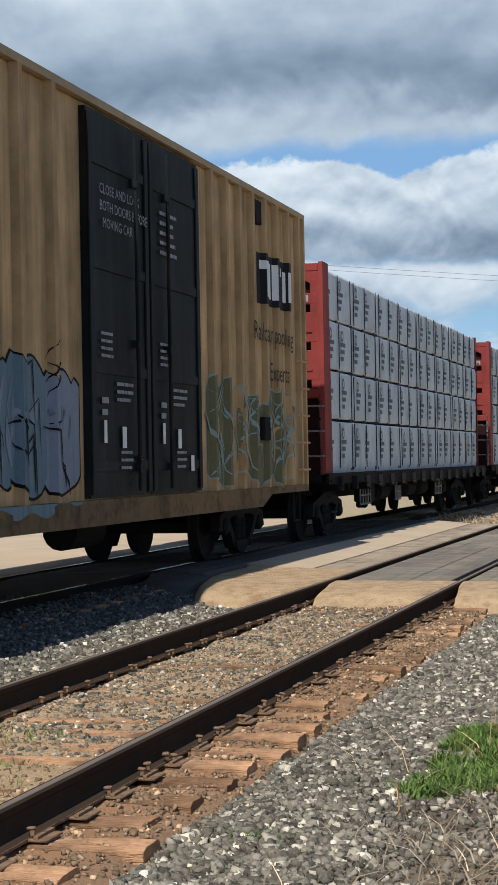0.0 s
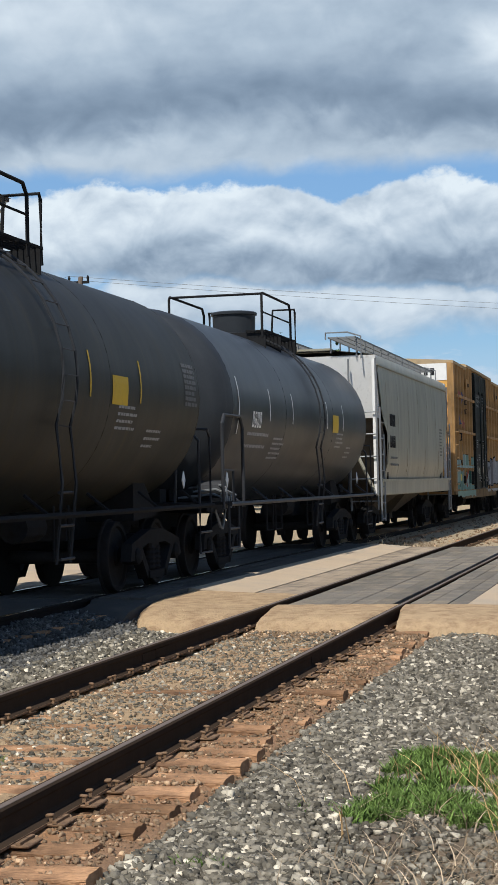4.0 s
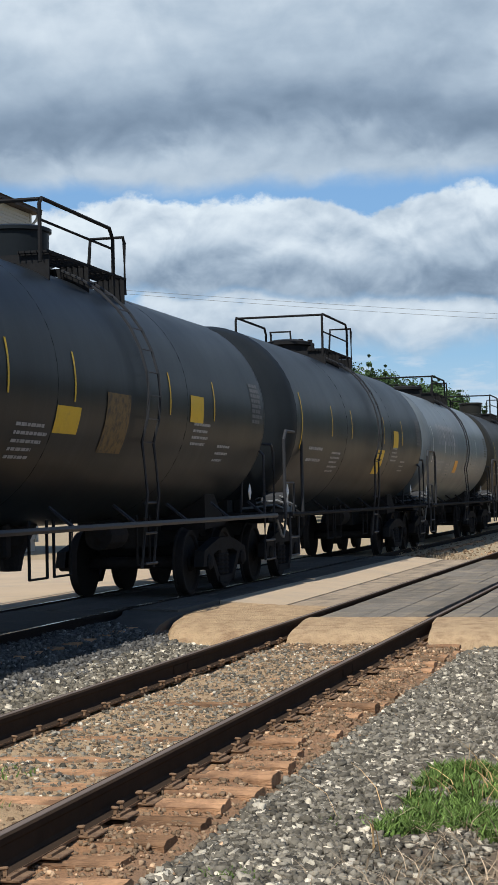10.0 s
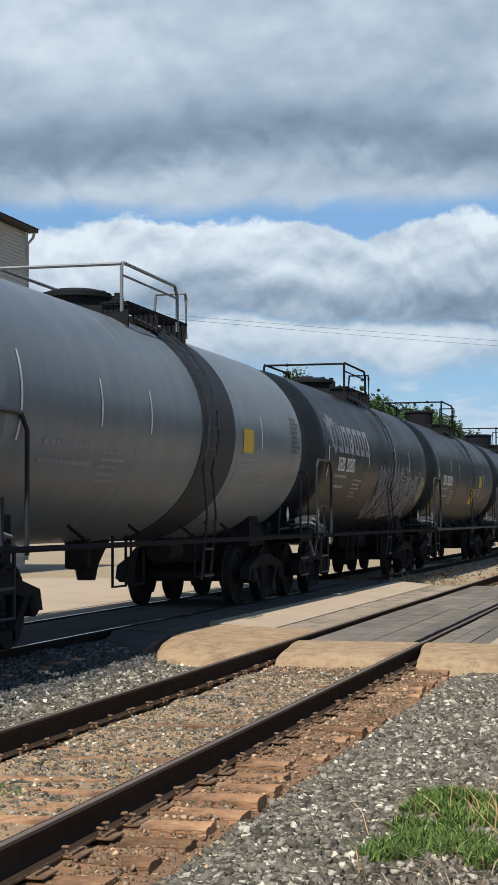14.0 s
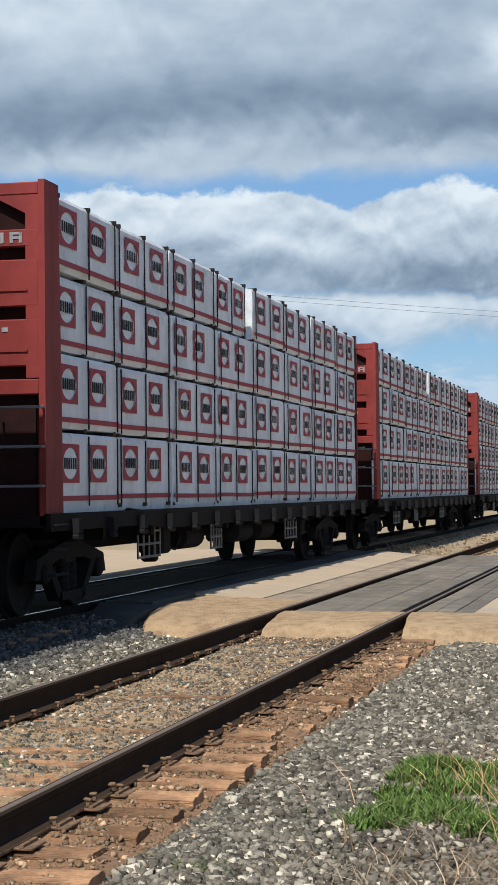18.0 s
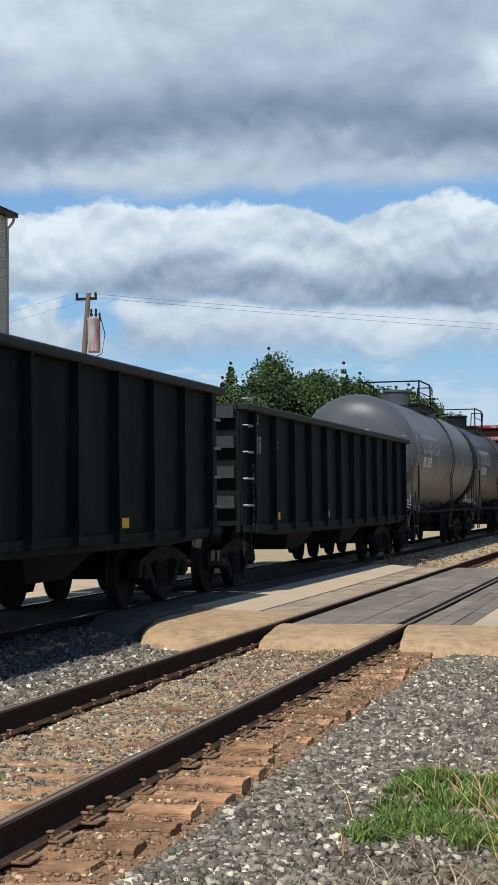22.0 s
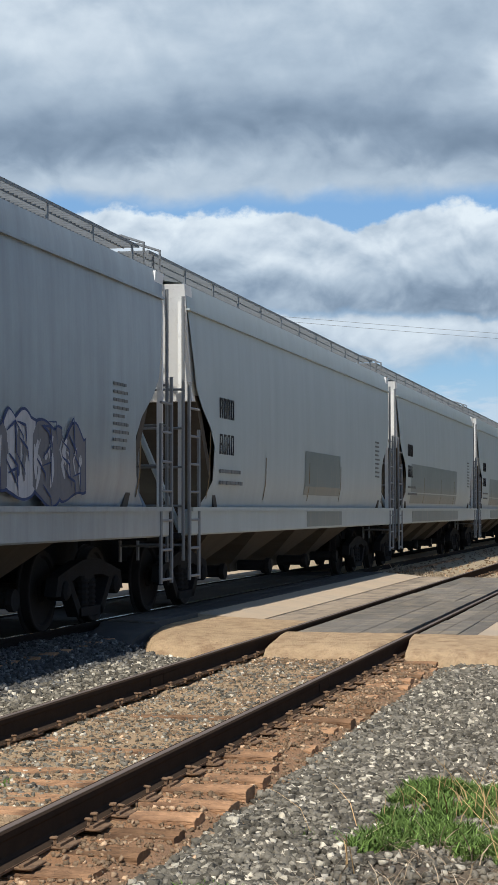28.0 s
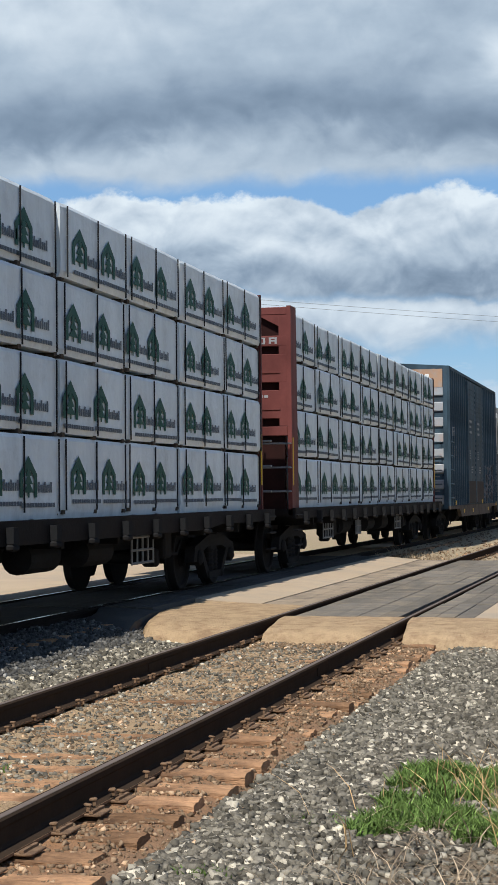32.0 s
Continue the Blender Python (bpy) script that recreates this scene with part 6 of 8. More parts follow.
    pitch = 1.0 if style == "red" else 0.92
    bm = bmesh.new()
    pack_print(bm, style, 0.0, 0.0, zh, 0.0)
    prints = mesh_of("printed_wrap", bm, [M["print_" + style], M["print_mark"] if style == "house" else M["ink"]])
    bm = bmesh.new()
    slab(bm, [(0, 0.04), (0.017, 0.04), (0.017, zh - 0.03), (0, zh - 0.03)], -0.006, 0.008)
    strap = mesh_of("strap", bm, M["ink"])
    for row in range(rows):
        za = 1.16 + row * zh
        for q in range(len(cuts) - 1):
            ya, yb = cuts[q] + 0.005 + r.uniform(0, 0.02), cuts[q + 1] - 0.005 - r.uniform(0, 0.02)
            if style == "red" and q == 3 and row == rows - 1:
                yb -= 0.35
            calm = 0.25 if style == "mark" else 0.5
            off = calm * r.uniform(-0.085, 0.035)
            sag, tilt = calm * r.uniform(-0.035, 0.004), calm * r.uniform(-0.9, 0.9)
            for s in (1, -1) if q == 0 else (1,):
                if s < 0:
                    ya, yb = p0, p1
                bm = bmesh.new()
                xa, xb = sorted((s * 0.16, s * (1.36 + off)))
                # slack wrap: gently bulging face
                nn = 14
                face = []
                low = za - 0.05 if row == 0 and s > 0 else za + 0.034
                for zz in (low, za + 0.10, za + zh * 0.3, za + zh * 0.7, za + zh - 0.05, za + zh - 0.008):
                    row_v = []
                    for k in range(nn + 1):
                        y = ya + (yb - ya) * k / nn
                        bulge = 0.010 * noise.noise((y * 1.6, zz * 2.0, seed + row * 3)) + 0.006 * noise.noise((y * 5.0, zz * 3.0, seed)) + (0.0 if zz > za + 0.07 and zz < za + zh - 0.04 else -0.022)
                        bulge -= 0.02 if k in (0, nn) else 0.0
                        hem = 0.05 * noise.noise((y * 1.1, 0.0, seed)) + 0.03 * noise.noise((y * 4.0, 0.0, seed)) if zz == low and row == 0 else 0.0
                        row_v.append((s * (1.36 + off + bulge), y, zz + hem))
                    face.append(row_v)
                vs = [[bm.verts.new(p) for p in rw] for rw in face]
                for a, b in zip(vs, vs[1:]):
                    for k in range(nn):
                        bm.faces.new((a[k], a[k + 1], b[k + 1], b[k]))
                back = [[bm.verts.new((s * 0.16, rw[k][1], rw[k][2])) for k in (0, nn)] for rw in (face[0], face[-1])]
                bm.faces.new((vs[0][0], *[v for v in vs[0][1:]], back[0][1], back[0][0]))
                bm.faces.new((vs[-1][0], *[v for v in vs[-1][1:]], back[1][1], back[1][0]))
                for e in (0, -1):
                    bm.faces.new([v[e] for v in vs] + [back[1][e], back[0][e]])
                pk = part("lumber_pack", bm, wrap, c, smooth=False)
                mid = Vector((0, (ya + yb) / 2, za))
                pk.matrix_basis = pose(0, mid.y, za + sag, tilt) @ pose(0, -mid.y, -za)
                if s < 0:
                    continue
                if style == "red" and r.random() < 0.03:
                    bm = bmesh.new()
                    yt, zt = r.uniform(ya + 0.3, yb - 0.9), za + zh * r.uniform(0.08, 0.4)
                    ph = r.uniform(0, 6)
                    blob(bm, plain_side(1.36 + off), yt, yt + r.uniform(0.3, 0.6), lambda f: zt + 0.05 * math.sin(7 * f + ph), lambda f: zt + 0.06 + 0.22 * abs(math.sin(3 * f + ph)), 0.022)
                    part("torn_film", bm, M["torn"], pk, "torn flap of wrap over bare boards")
                x = 1.36 + off + 0.015
                y = ya + r.uniform(0.04, 0.34)
                first = True
                while y < yb - 0.60:
                    placed("printed_wrap", prints, pk, pose(x, y, za + r.uniform(-0.012, 0.012)), PRINT_LABEL[style] if first else "")
                    first = False
                    y += pitch + r.uniform(-0.1, 0.15)
                if style == "red":
                    bm = bmesh.new()
                    slab(bm, [(ya + 0.02, za + 0.10), (yb - 0.02, za + 0.10), (yb - 0.02, za + 0.155), (ya + 0.02, za + 0.155)], x - 0.004, x)
                    part("printed_stripe", bm, M["print_red"], pk)
                n = 2
                for k in range(n + 1):
                    placed("dunnage", DUNNAGE, pk, pose(0, ya + 0.1 + (yb - ya - 0.2) * k / n, za))
                n = 2
                for k in range(n + 1):
                    y = ya + 0.12 + (yb - ya - 0.24) * k / n + r.uniform(-0.04, 0.04)
                    st = placed("strap", strap, pk, pose(x, y, za, r.uniform(-0.7, 0.7)))
                    if row == rows - 1 and style == "red":
                        placed("strap_corner", CORNER, st, pose(0, 0, zh))
    return c, (b0, b1, w)


def small_mesh(name, material, *boxes):
    bm = bmesh.new()
    for b in boxes:
        box(bm, *b)
    return mesh_of(name, bm, material)


DUNNAGE = small_mesh("dunnage", M["dunnage"], (0.2, 1.34, -0.045, 0.045, 0.0, 0.044))
CORNER = small_mesh("strap_corner", M["ink"], (-0.12, 0.014, -0.012, 0.034, -0.04, 0.006))
WINCH = small_mesh("strap_winch", M["dark"], (0.052, 0.13, -0.07, 0.07, 0.905, 1.06), (0.05, 0.13, -0.1, 0.1, 0.83, 0.9, 0.02))


def ring_flat(bm, y, z, ry, rz, t, x, n=16):
    """A flat oval ring."""
    a = [bm.verts.new((x, y + ry * math.cos(2 * math.pi * k / n), z + rz * math.sin(2 * math.pi * k / n))) for k in range(n)]
    b = [bm.verts.new((x, y + (ry - t) * math.cos(2 * math.pi * k / n), z + (rz - t) * math.sin(2 * math.pi * k / n))) for k in range(n)]
    for k in range(n):
        j = (k + 1) % n
        bm.faces.new((a[k], a[j], b[j], b[k]))


PRINT_LABEL = {"red": "red square with a pale oval printed on the wrap", "house": "dark green tree-in-house print on the wrap", "mark": "small grey print on the wrap"}


def pack_print(bm, style, y, za, zh, x):
    if style == "red":
        h = zh * 0.50
        m, zc, ry, rz = y + 0.29, za + zh * 0.36 + h / 2, 0.245, h * 0.41
        n = 16
        o = [bm.verts.new((x, m + ry * math.cos(2 * math.pi * k / n), zc + rz * math.sin(2 * math.pi * k / n))) for k in range(n)]
        sq = []
        for k in range(n):
            a = 2 * math.pi * k / n
            cx, cz = math.cos(a), math.sin(a)
            q = max(abs(cx), abs(cz))
            sq.append(bm.verts.new((x, m + 0.285 * cx / q, zc + h / 2 * cz / q)))
        for k in range(n):
            j = (k + 1) % n
            bm.faces.new((o[k], o[j], sq[j], sq[k]))
        red = len(bm.faces)
        for k in range(6):
            yy = m - 0.205 + 0.07 * k
            slab(bm, [(yy, zc - 0.06), (yy + 0.042, zc - 0.06), (yy + 0.042, zc + 0.06), (yy, zc + 0.06)], x - 0.002, x)
        bm.faces.ensure_lookup_table()
        for f in bm.faces[red:]:
            f.material_index = 1
    elif style == "house":
        z0 = za + zh * 0.24
        h = zh * 0.50
        w = 0.24
        y0 = y + 0.2
        # a gabled house outline round a tree
        slab(bm, [(y0 - w, z0), (y0 - w + 0.08, z0), (y0 - w + 0.08, z0 + h * 0.47), (y0, z0 + h * 0.74), (y0 + w - 0.08, z0 + h * 0.47), (y0 + w - 0.08, z0), (y0 + w, z0), (y0 + w, z0 + h * 0.56), (y0, z0 + h), (y0 - w, z0 + h * 0.56)], x - 0.002, x)
        for k in range(3):
            zb = z0 + h * (0.12 + 0.2 * k)
            ww = 0.15 - 0.035 * k
            slab(bm, [(y0 - ww, zb), (y0 + ww, zb), (y0, zb + h * 0.26)], x - 0.002, x + 0.0005)
        slab(bm, [(y0 - 0.02, z0), (y0 + 0.02, z0), (y0 + 0.02, z0 + h * 0.14), (y0 - 0.02, z0 + h * 0.14)], x - 0.002, x + 0.0005)
        green = len(bm.faces)
        for k in range(7):
            yy = y0 + 0.27 + 0.06 * k
            slab(bm, [(yy, z0 + 0.05), (yy + 0.042, z0 + 0.05), (yy + 0.042, z0 + 0.13 + 0.03 * (k % 3 == 0)), (yy, z0 + 0.13 + 0.03 * (k % 3 == 0))], x - 0.002, x)
        for k in range(13):
            yy = y0 - 0.2 + 0.075 * k
            slab(bm, [(yy, z0 - 0.10), (yy + 0.06, z0 - 0.10), (yy + 0.06, z0 - 0.055), (yy, z0 - 0.055)], x - 0.002, x)
        bm.faces.ensure_lookup_table()
        for f in bm.faces[green:]:
            f.material_index = 1
    else:
        z0 = za + zh * 0.25
        for k in range(3):
            slab(bm, [(y + 0.1, z0 + 0.12 * k), (y + 0.3 + 0.08 * k, z0 + 0.12 * k), (y + 0.3 + 0.08 * k, z0 + 0.12 * k + 0.07), (y + 0.1, z0 + 0.12 * k + 0.07)], x - 0.002, x)
        ring_flat(bm, y + 0.2, z0 + 0.42, 0.1, 0.1, 0.04, x, 10)


# paints of the cars
M["strip"] = mat("worn_strip", (0.16, 0.11, 0.05), 0.6, 0, 0.4, 6, 0.0, 40, (0.04, 0.04, 0.04), 0.5)
RUST = (0.09, 0.045, 0.028)
M["sill"] = mat("grimy_sill", (0.17, 0.115, 0.06), 0.8, 0, 0.4, 2, 0.15, 30, (0.03, 0.022, 0.018), 0.4)
M["chute"] = mat("grimy_chute", (0.085, 0.074, 0.06), 0.8, 0, 0.3, 3, 0.15, 30, (0.07, 0.055, 0.045), 0.5, True)
M["end_grey"] = mat("gondola_end_grey", (0.040, 0.044, 0.047), 0.7, 0.0, 0.3, 3, 0.1, 30, RUST, 0.2)
M["deck"] = mat("deck_brown_black", (0.012, 0.0098, 0.0092), 0.75, 0.0, 0.5, 3, 0.2, 30, (0.013, 0.008, 0.006), 0.3, spec=0.08)
# bulkhead shade put into a dark brown
M["recess_shade"] = mat("recess_shade_steel", (0.028, 0.012, 0.011), 0.75, 0, 0.35, 2.5, 0.1, 30, (0.012, 0.009, 0.009), 0.4, spec=0.05)
M["kick"] = mat("grimy_kick_panel", (0.040, 0.040, 0.040), 0.75, 0, 0.4, 2.5, 0.2, 30, (0.085, 0.05, 0.035), 0.5, True)
M["faded"] = mat("faded_print", (0.15, 0.15, 0.148), 0.7, 0, 0.4, 6, 0, 30)
M["torn"] = mat("torn_film_boards", (0.20, 0.15, 0.10), 0.8, 0, 0.5, 6, 0.3, 30, (0.03, 0.03, 0.03), 0.5)
M["print_red"] = mat("red_print", (0.34, 0.045, 0.06), 0.5, 0, 0.15, 3, 0, 30)
M["print_house"] = mat("dark_green_print", (0.012, 0.072, 0.054), 0.5, 0, 0.2, 3, 0, 30)
M["print_mark"] = mat("grey_print", (0.095, 0.115, 0.135), 0.5, 0, 0.2, 3, 0, 30)
tan = mat("tan_boxcar_paint", (0.34, 0.20, 0.082), 0.65, 0, 0.25, 1.2, 0.08, 30, (0.24, 0.185, 0.135), 0.42, True, grime=1.0)
eave = mat("weathered_roof_paint", (0.40, 0.30, 0.18), 0.7, 0, 0.25, 2.5, 0.1, 30, (0.25, 0.19, 0.13), 0.3)
tan_pale = mat("tan_boxcar_paint_faded", (0.45, 0.295, 0.145), 0.65, 0, 0.2, 1.2, 0.08, 30, (0.26, 0.15, 0.065), 0.28, True, grime=0.9)
# brighter than the tan sides: sunlight on the ends put into the colour
tan_end = mat("tan_end_sunlit", (0.66, 0.36, 0.10), 0.6, 0, 0.12, 1.5, 0.05, 30, (0.3, 0.16, 0.06), 0.12, grime=0.4)
brown = mat("brown_boxcar_paint", (0.105, 0.046, 0.046), 0.6, 0, 0.2, 1.2, 0.08, 30, (0.055, 0.035, 0.032), 0.25, True, grime=1.0)
# brightened likewise for the sun on the brown car's ends
brown_end = mat("red_end_sunlit", (0.24, 0.055, 0.055), 0.6, 0, 0.15, 1.5, 0.05, 30, grime=0.4)
black_door = mat("black_door_paint", (0.0132, 0.0165, 0.0172), 0.55, 0, 0.4, 2, 0.1, 30, (0.05, 0.03, 0.016), 0.22, True, 0.06, grime=1.2)
blue = mat("dark_blue_paint", (0.047, 0.078, 0.104), 0.6, 0, 0.25, 1.2, 0.1, 30, (0.085, 0.062, 0.05), 0.3, True, grime=1.0)
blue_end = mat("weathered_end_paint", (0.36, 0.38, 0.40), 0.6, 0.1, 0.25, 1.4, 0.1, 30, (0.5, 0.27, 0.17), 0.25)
black = mat("tank_black", (0.0145, 0.018, 0.021), 0.34, 0, 0.22, 0.8, 0.015, 24, (0.024, 0.027, 0.029), 0.3, True, 0.06, grime=0.35)
black_soft = mat("tank_black_faded", (0.031, 0.035, 0.040), 0.34, 0, 0.25, 0.8, 0.015, 24, (0.046, 0.049, 0.052), 0.3, True, 0.08, grime=0.35)
gloss = mat("tank_dark_grey", (0.068, 0.075, 0.082), 0.38, 0, 0.2, 0.8, 0.01, 24, (0.06, 0.064, 0.067), 0.3, True, 0.2, grime=0.3)
# gold streaks stand in for the sunny ground's reflection
olive = mat("tank_black_gold_sheen", (0.026, 0.026, 0.023), 0.45, 0, 0.35, 0.7, 0.02, 24, (0.045, 0.036, 0.018), 0.32, True, 0.10, grime=0.5)
tgrey = mat("tank_grey", (0.108, 0.128, 0.140), 0.32, 0, 0.15, 0.8, 0.02, 24, (0.055, 0.062, 0.068), 0.25, True, 0.1, grime=0.25)
tpale = mat("tank_pale_grey", (0.145, 0.166, 0.178), 0.32, 0, 0.15, 0.8, 0.02, 24, (0.125, 0.14, 0.15), 0.25, True, 0.11, grime=0.25)
band_dark = mat("band_dark_grey", (0.032, 0.035, 0.04), 0.55, 0, 0.3, 1.5, 0.04, 24)
hop_beige = mat("hopper_beige", (0.255, 0.240, 0.185), 0.36, 0, 0.10, 0.8, 0.03, 24, (0.22, 0.19, 0.15), 0.2, True, 0.35, grime=0.45)
hop_grey = mat("hopper_grey", (0.335, 0.38, 0.38), 0.42, 0, 0.06, 0.8, 0.03, 24, (0.3, 0.31, 0.31), 0.15, True, 0.2, grime=0.12)
hop_white = mat("hopper_white", (0.35, 0.365, 0.33), 0.34, 0, 0.08, 0.8, 0.03, 24, (0.34, 0.31, 0.27), 0.2, True, 0.35, grime=0.35)
hop_blue = mat("hopper_blue_grey", (0.22, 0.26, 0.285), 0.34, 0, 0.10, 0.8, 0.03, 24, (0.18, 0.19, 0.2), 0.2, True, 0.35, grime=0.35)
hop_band = mat("hopper_band", (0.105, 0.138, 0.145), 0.38, 0, 0.08, 0.8, 0.03, 24, (0.26, 0.22, 0.18), 0.22, True, 0.25)
M["stake_foot"] = mat("stake_foot_worn", (0.07, 0.085, 0.10), 0.6, 0, 0.3, 3, 0.08, 24, (0.03, 0.032, 0.035), 0.3)
M["chord"] = mat("chord_green_grey", (0.022, 0.029, 0.028), 0.6, 0, 0.3, 2, 0.08, 24, (0.02, 0.02, 0.02), 0.3)
coal = mat("gondola_black", (0.0088, 0.0138, 0.0140), 0.65, 0, 0.35, 1.2, 0.08, 24, (0.02, 0.023, 0.025), 0.3, True, 0.04, grime=0.9)
red_steel = mat("red_steel_paint", (0.245, 0.046, 0.041), 0.6, 0, 0.18, 1.5, 0.06, 24, (0.10, 0.03, 0.028), 0.25, True, grime=0.6)
brown_steel = mat("brown_steel_paint", (0.14, 0.045, 0.040), 0.6, 0, 0.18, 1.5, 0.06, 24, (0.09, 0.035, 0.03), 0.25, True, grime=0.7)
wrap_white = mat("white_wrap", (0.72, 0.735, 0.74), 0.42, 0, 0.14, 1.5, 0.7, 6, (0.34, 0.33, 0.33), 0.25, spec=0.2, grime=0.25)
wrap_grey = mat("grey_white_wrap", (0.52, 0.565, 0.585), 0.42, 0, 0.16, 1.5, 0.7, 6, (0.27, 0.29, 0.295), 0.3, spec=0.2, grime=0.25)
wrap_pale = mat("pale_wrap", (0.62, 0.675, 0.69), 0.42, 0, 0.14, 1.5, 0.7, 6, (0.40, 0.43, 0.44), 0.25, spec=0.2, grime=0.2)
spray = {k: mat("spray_" + k, v, 0.6, 0, 0.35, 2.2, 0.02, 20, tuple(q * 0.45 for q in v), 0.3, True) for k, v in dict(blue=(0.15, 0.215, 0.25), teal=(0.02, 0.13, 0.145), pale=(0.24, 0.27, 0.32), white=(0.42, 0.42, 0.43), green=(0.15, 0.24, 0.06), mint=(0.17, 0.27, 0.23), mint2=(0.27, 0.36, 0.33), silver=(0.30, 0.31, 0.32), dull=(0.20, 0.215, 0.22),
         yellow=(0.55, 0.45, 0.12), rusty=(0.27, 0.12, 0.06), navy=(0.04, 0.06, 0.14), black=(0.008, 0.008, 0.008), grey=(0.15, 0.15, 0.16), mauve=(0.17, 0.10, 0.15), dusk=(0.045, 0.034, 0.04), moss=(0.16, 0.15, 0.08), smoke=(0.055, 0.058, 0.062)).items()}


def mint_panels(c, skin, y0, y1, w):
    """Square-cut mint letters in two storeys over a belt, with dark, rusty and yellow pieces between."""
    r = random.Random(77)
    rust_run = mat("spray_rust", (0.26, 0.075, 0.04), 0.6, 0, 0.3, 3, 0, 30)
    deep = mat("spray_deep_green", (0.03, 0.075, 0.06), 0.6, 0, 0.3, 3, 0, 30)
    n = 11
    step = (y1 - y0) / n
    for k in range(n):
        a, b = y0 + step * k, y0 + step * (k + 1)
        hi = 2.06 + r.uniform(-0.12, 0.10) + (0.14 if k == 5 else 0)
        bm = bmesh.new()
        blob(bm, skin, a + 0.02, b - r.uniform(0.02, 0.14), lambda f: 1.80, lambda f: hi, 0.006)
        up = part("graffiti", bm, spray["mint2"] if k % 3 else spray["mint"], c, "square-cut mint sprayed letters" if k == 0 else "")
        bm = bmesh.new()
        spray_line(bm, skin, [(a + 0.02, hi), (b - 0.06, hi)], 0.035, 0.010)
        spray_line(bm, skin, [(b - 0.05, 1.78), (b - 0.07, hi)], 0.045, 0.011)
        part("paint_line", bm, spray["black"], up)
        lo = 0.99 + r.uniform(0, 0.04)
        bm = bmesh.new()
        blob(bm, skin, a, b + 0.01, lambda f: lo, lambda f: 1.24 + 0.12 * math.sin(3 * f + k), 0.005 + 0.0004 * (k % 2))
        low = part("graffiti", bm, spray["mint"], c)
        for q, (m, wide) in enumerate(((spray["mint2"], 0.45), (r.choice((deep, spray["black"], deep)), 0.4), (r.choice((rust_run, spray["mint"], deep)), 0.28))):
            bm = bmesh.new()
            ya = a + step * (0.04 + 0.33 * q)
            lean, za, zb = r.uniform(-0.08, 0.08), 1.08 + r.uniform(0, 0.2), 1.68 - r.uniform(0, 0.25)
            blob(bm, skin, ya, ya + step * wide, lambda f: za + lean * f, lambda f: zb - lean * f, 0.008 + 0.002 * q)
            part("paint_fill", bm, m, low)
        bm = bmesh.new()
        for j in range(3):
            y = a + step * r.uniform(0.05, 0.9)
            spray_line(bm, skin, [(y, 1.02 + r.uniform(0, 0.2)), (y + r.uniform(-0.03, 0.03), 1.3), (y + r.uniform(-0.04, 0.04), 1.72)], r.uniform(0.015, 0.035), 0.016 + 0.0005 * j)
        part("paint_line", bm, spray["black"] if k % 3 else rust_run, low)
        bm = bmesh.new()
        cut = 0.76 + r.uniform(0, 0.08)
        blob(bm, plain_side(w + 0.07), a, b, lambda f: cut, lambda f: 0.975, 0.003 + 0.0005 * (k % 2))
        part("paint_run", bm, spray["mint"], low)
    bm = bmesh.new()
    spray_line(bm, skin, [(y0, 1.74), ((y0 + y1) / 2, 1.75), (y1, 1.74)], 0.09, 0.022)
    part("graffiti", bm, spray["mint2"], c, "pale mint sprayed bar")
    bm = bmesh.new()
    blob(bm, skin, y0 + 1.15, y0 + 1.4, lambda f: 1.3, lambda f: 1.5, 0.02)
    part("graffiti", bm, spray["yellow"], c, "small yellow sprayed patch")


# the train, from its front to its rear; the numbers are coupler planes along the train
def posts(b0, b1, d0, d1, n0, n1):
    return [b0 + 0.35 + (d0 - b0 - 0.35) * k / n0 for k in range(n0)] + [d1 + (b1 - 0.35 - d1) * (k + 1) / n1 for k in range(n1)]


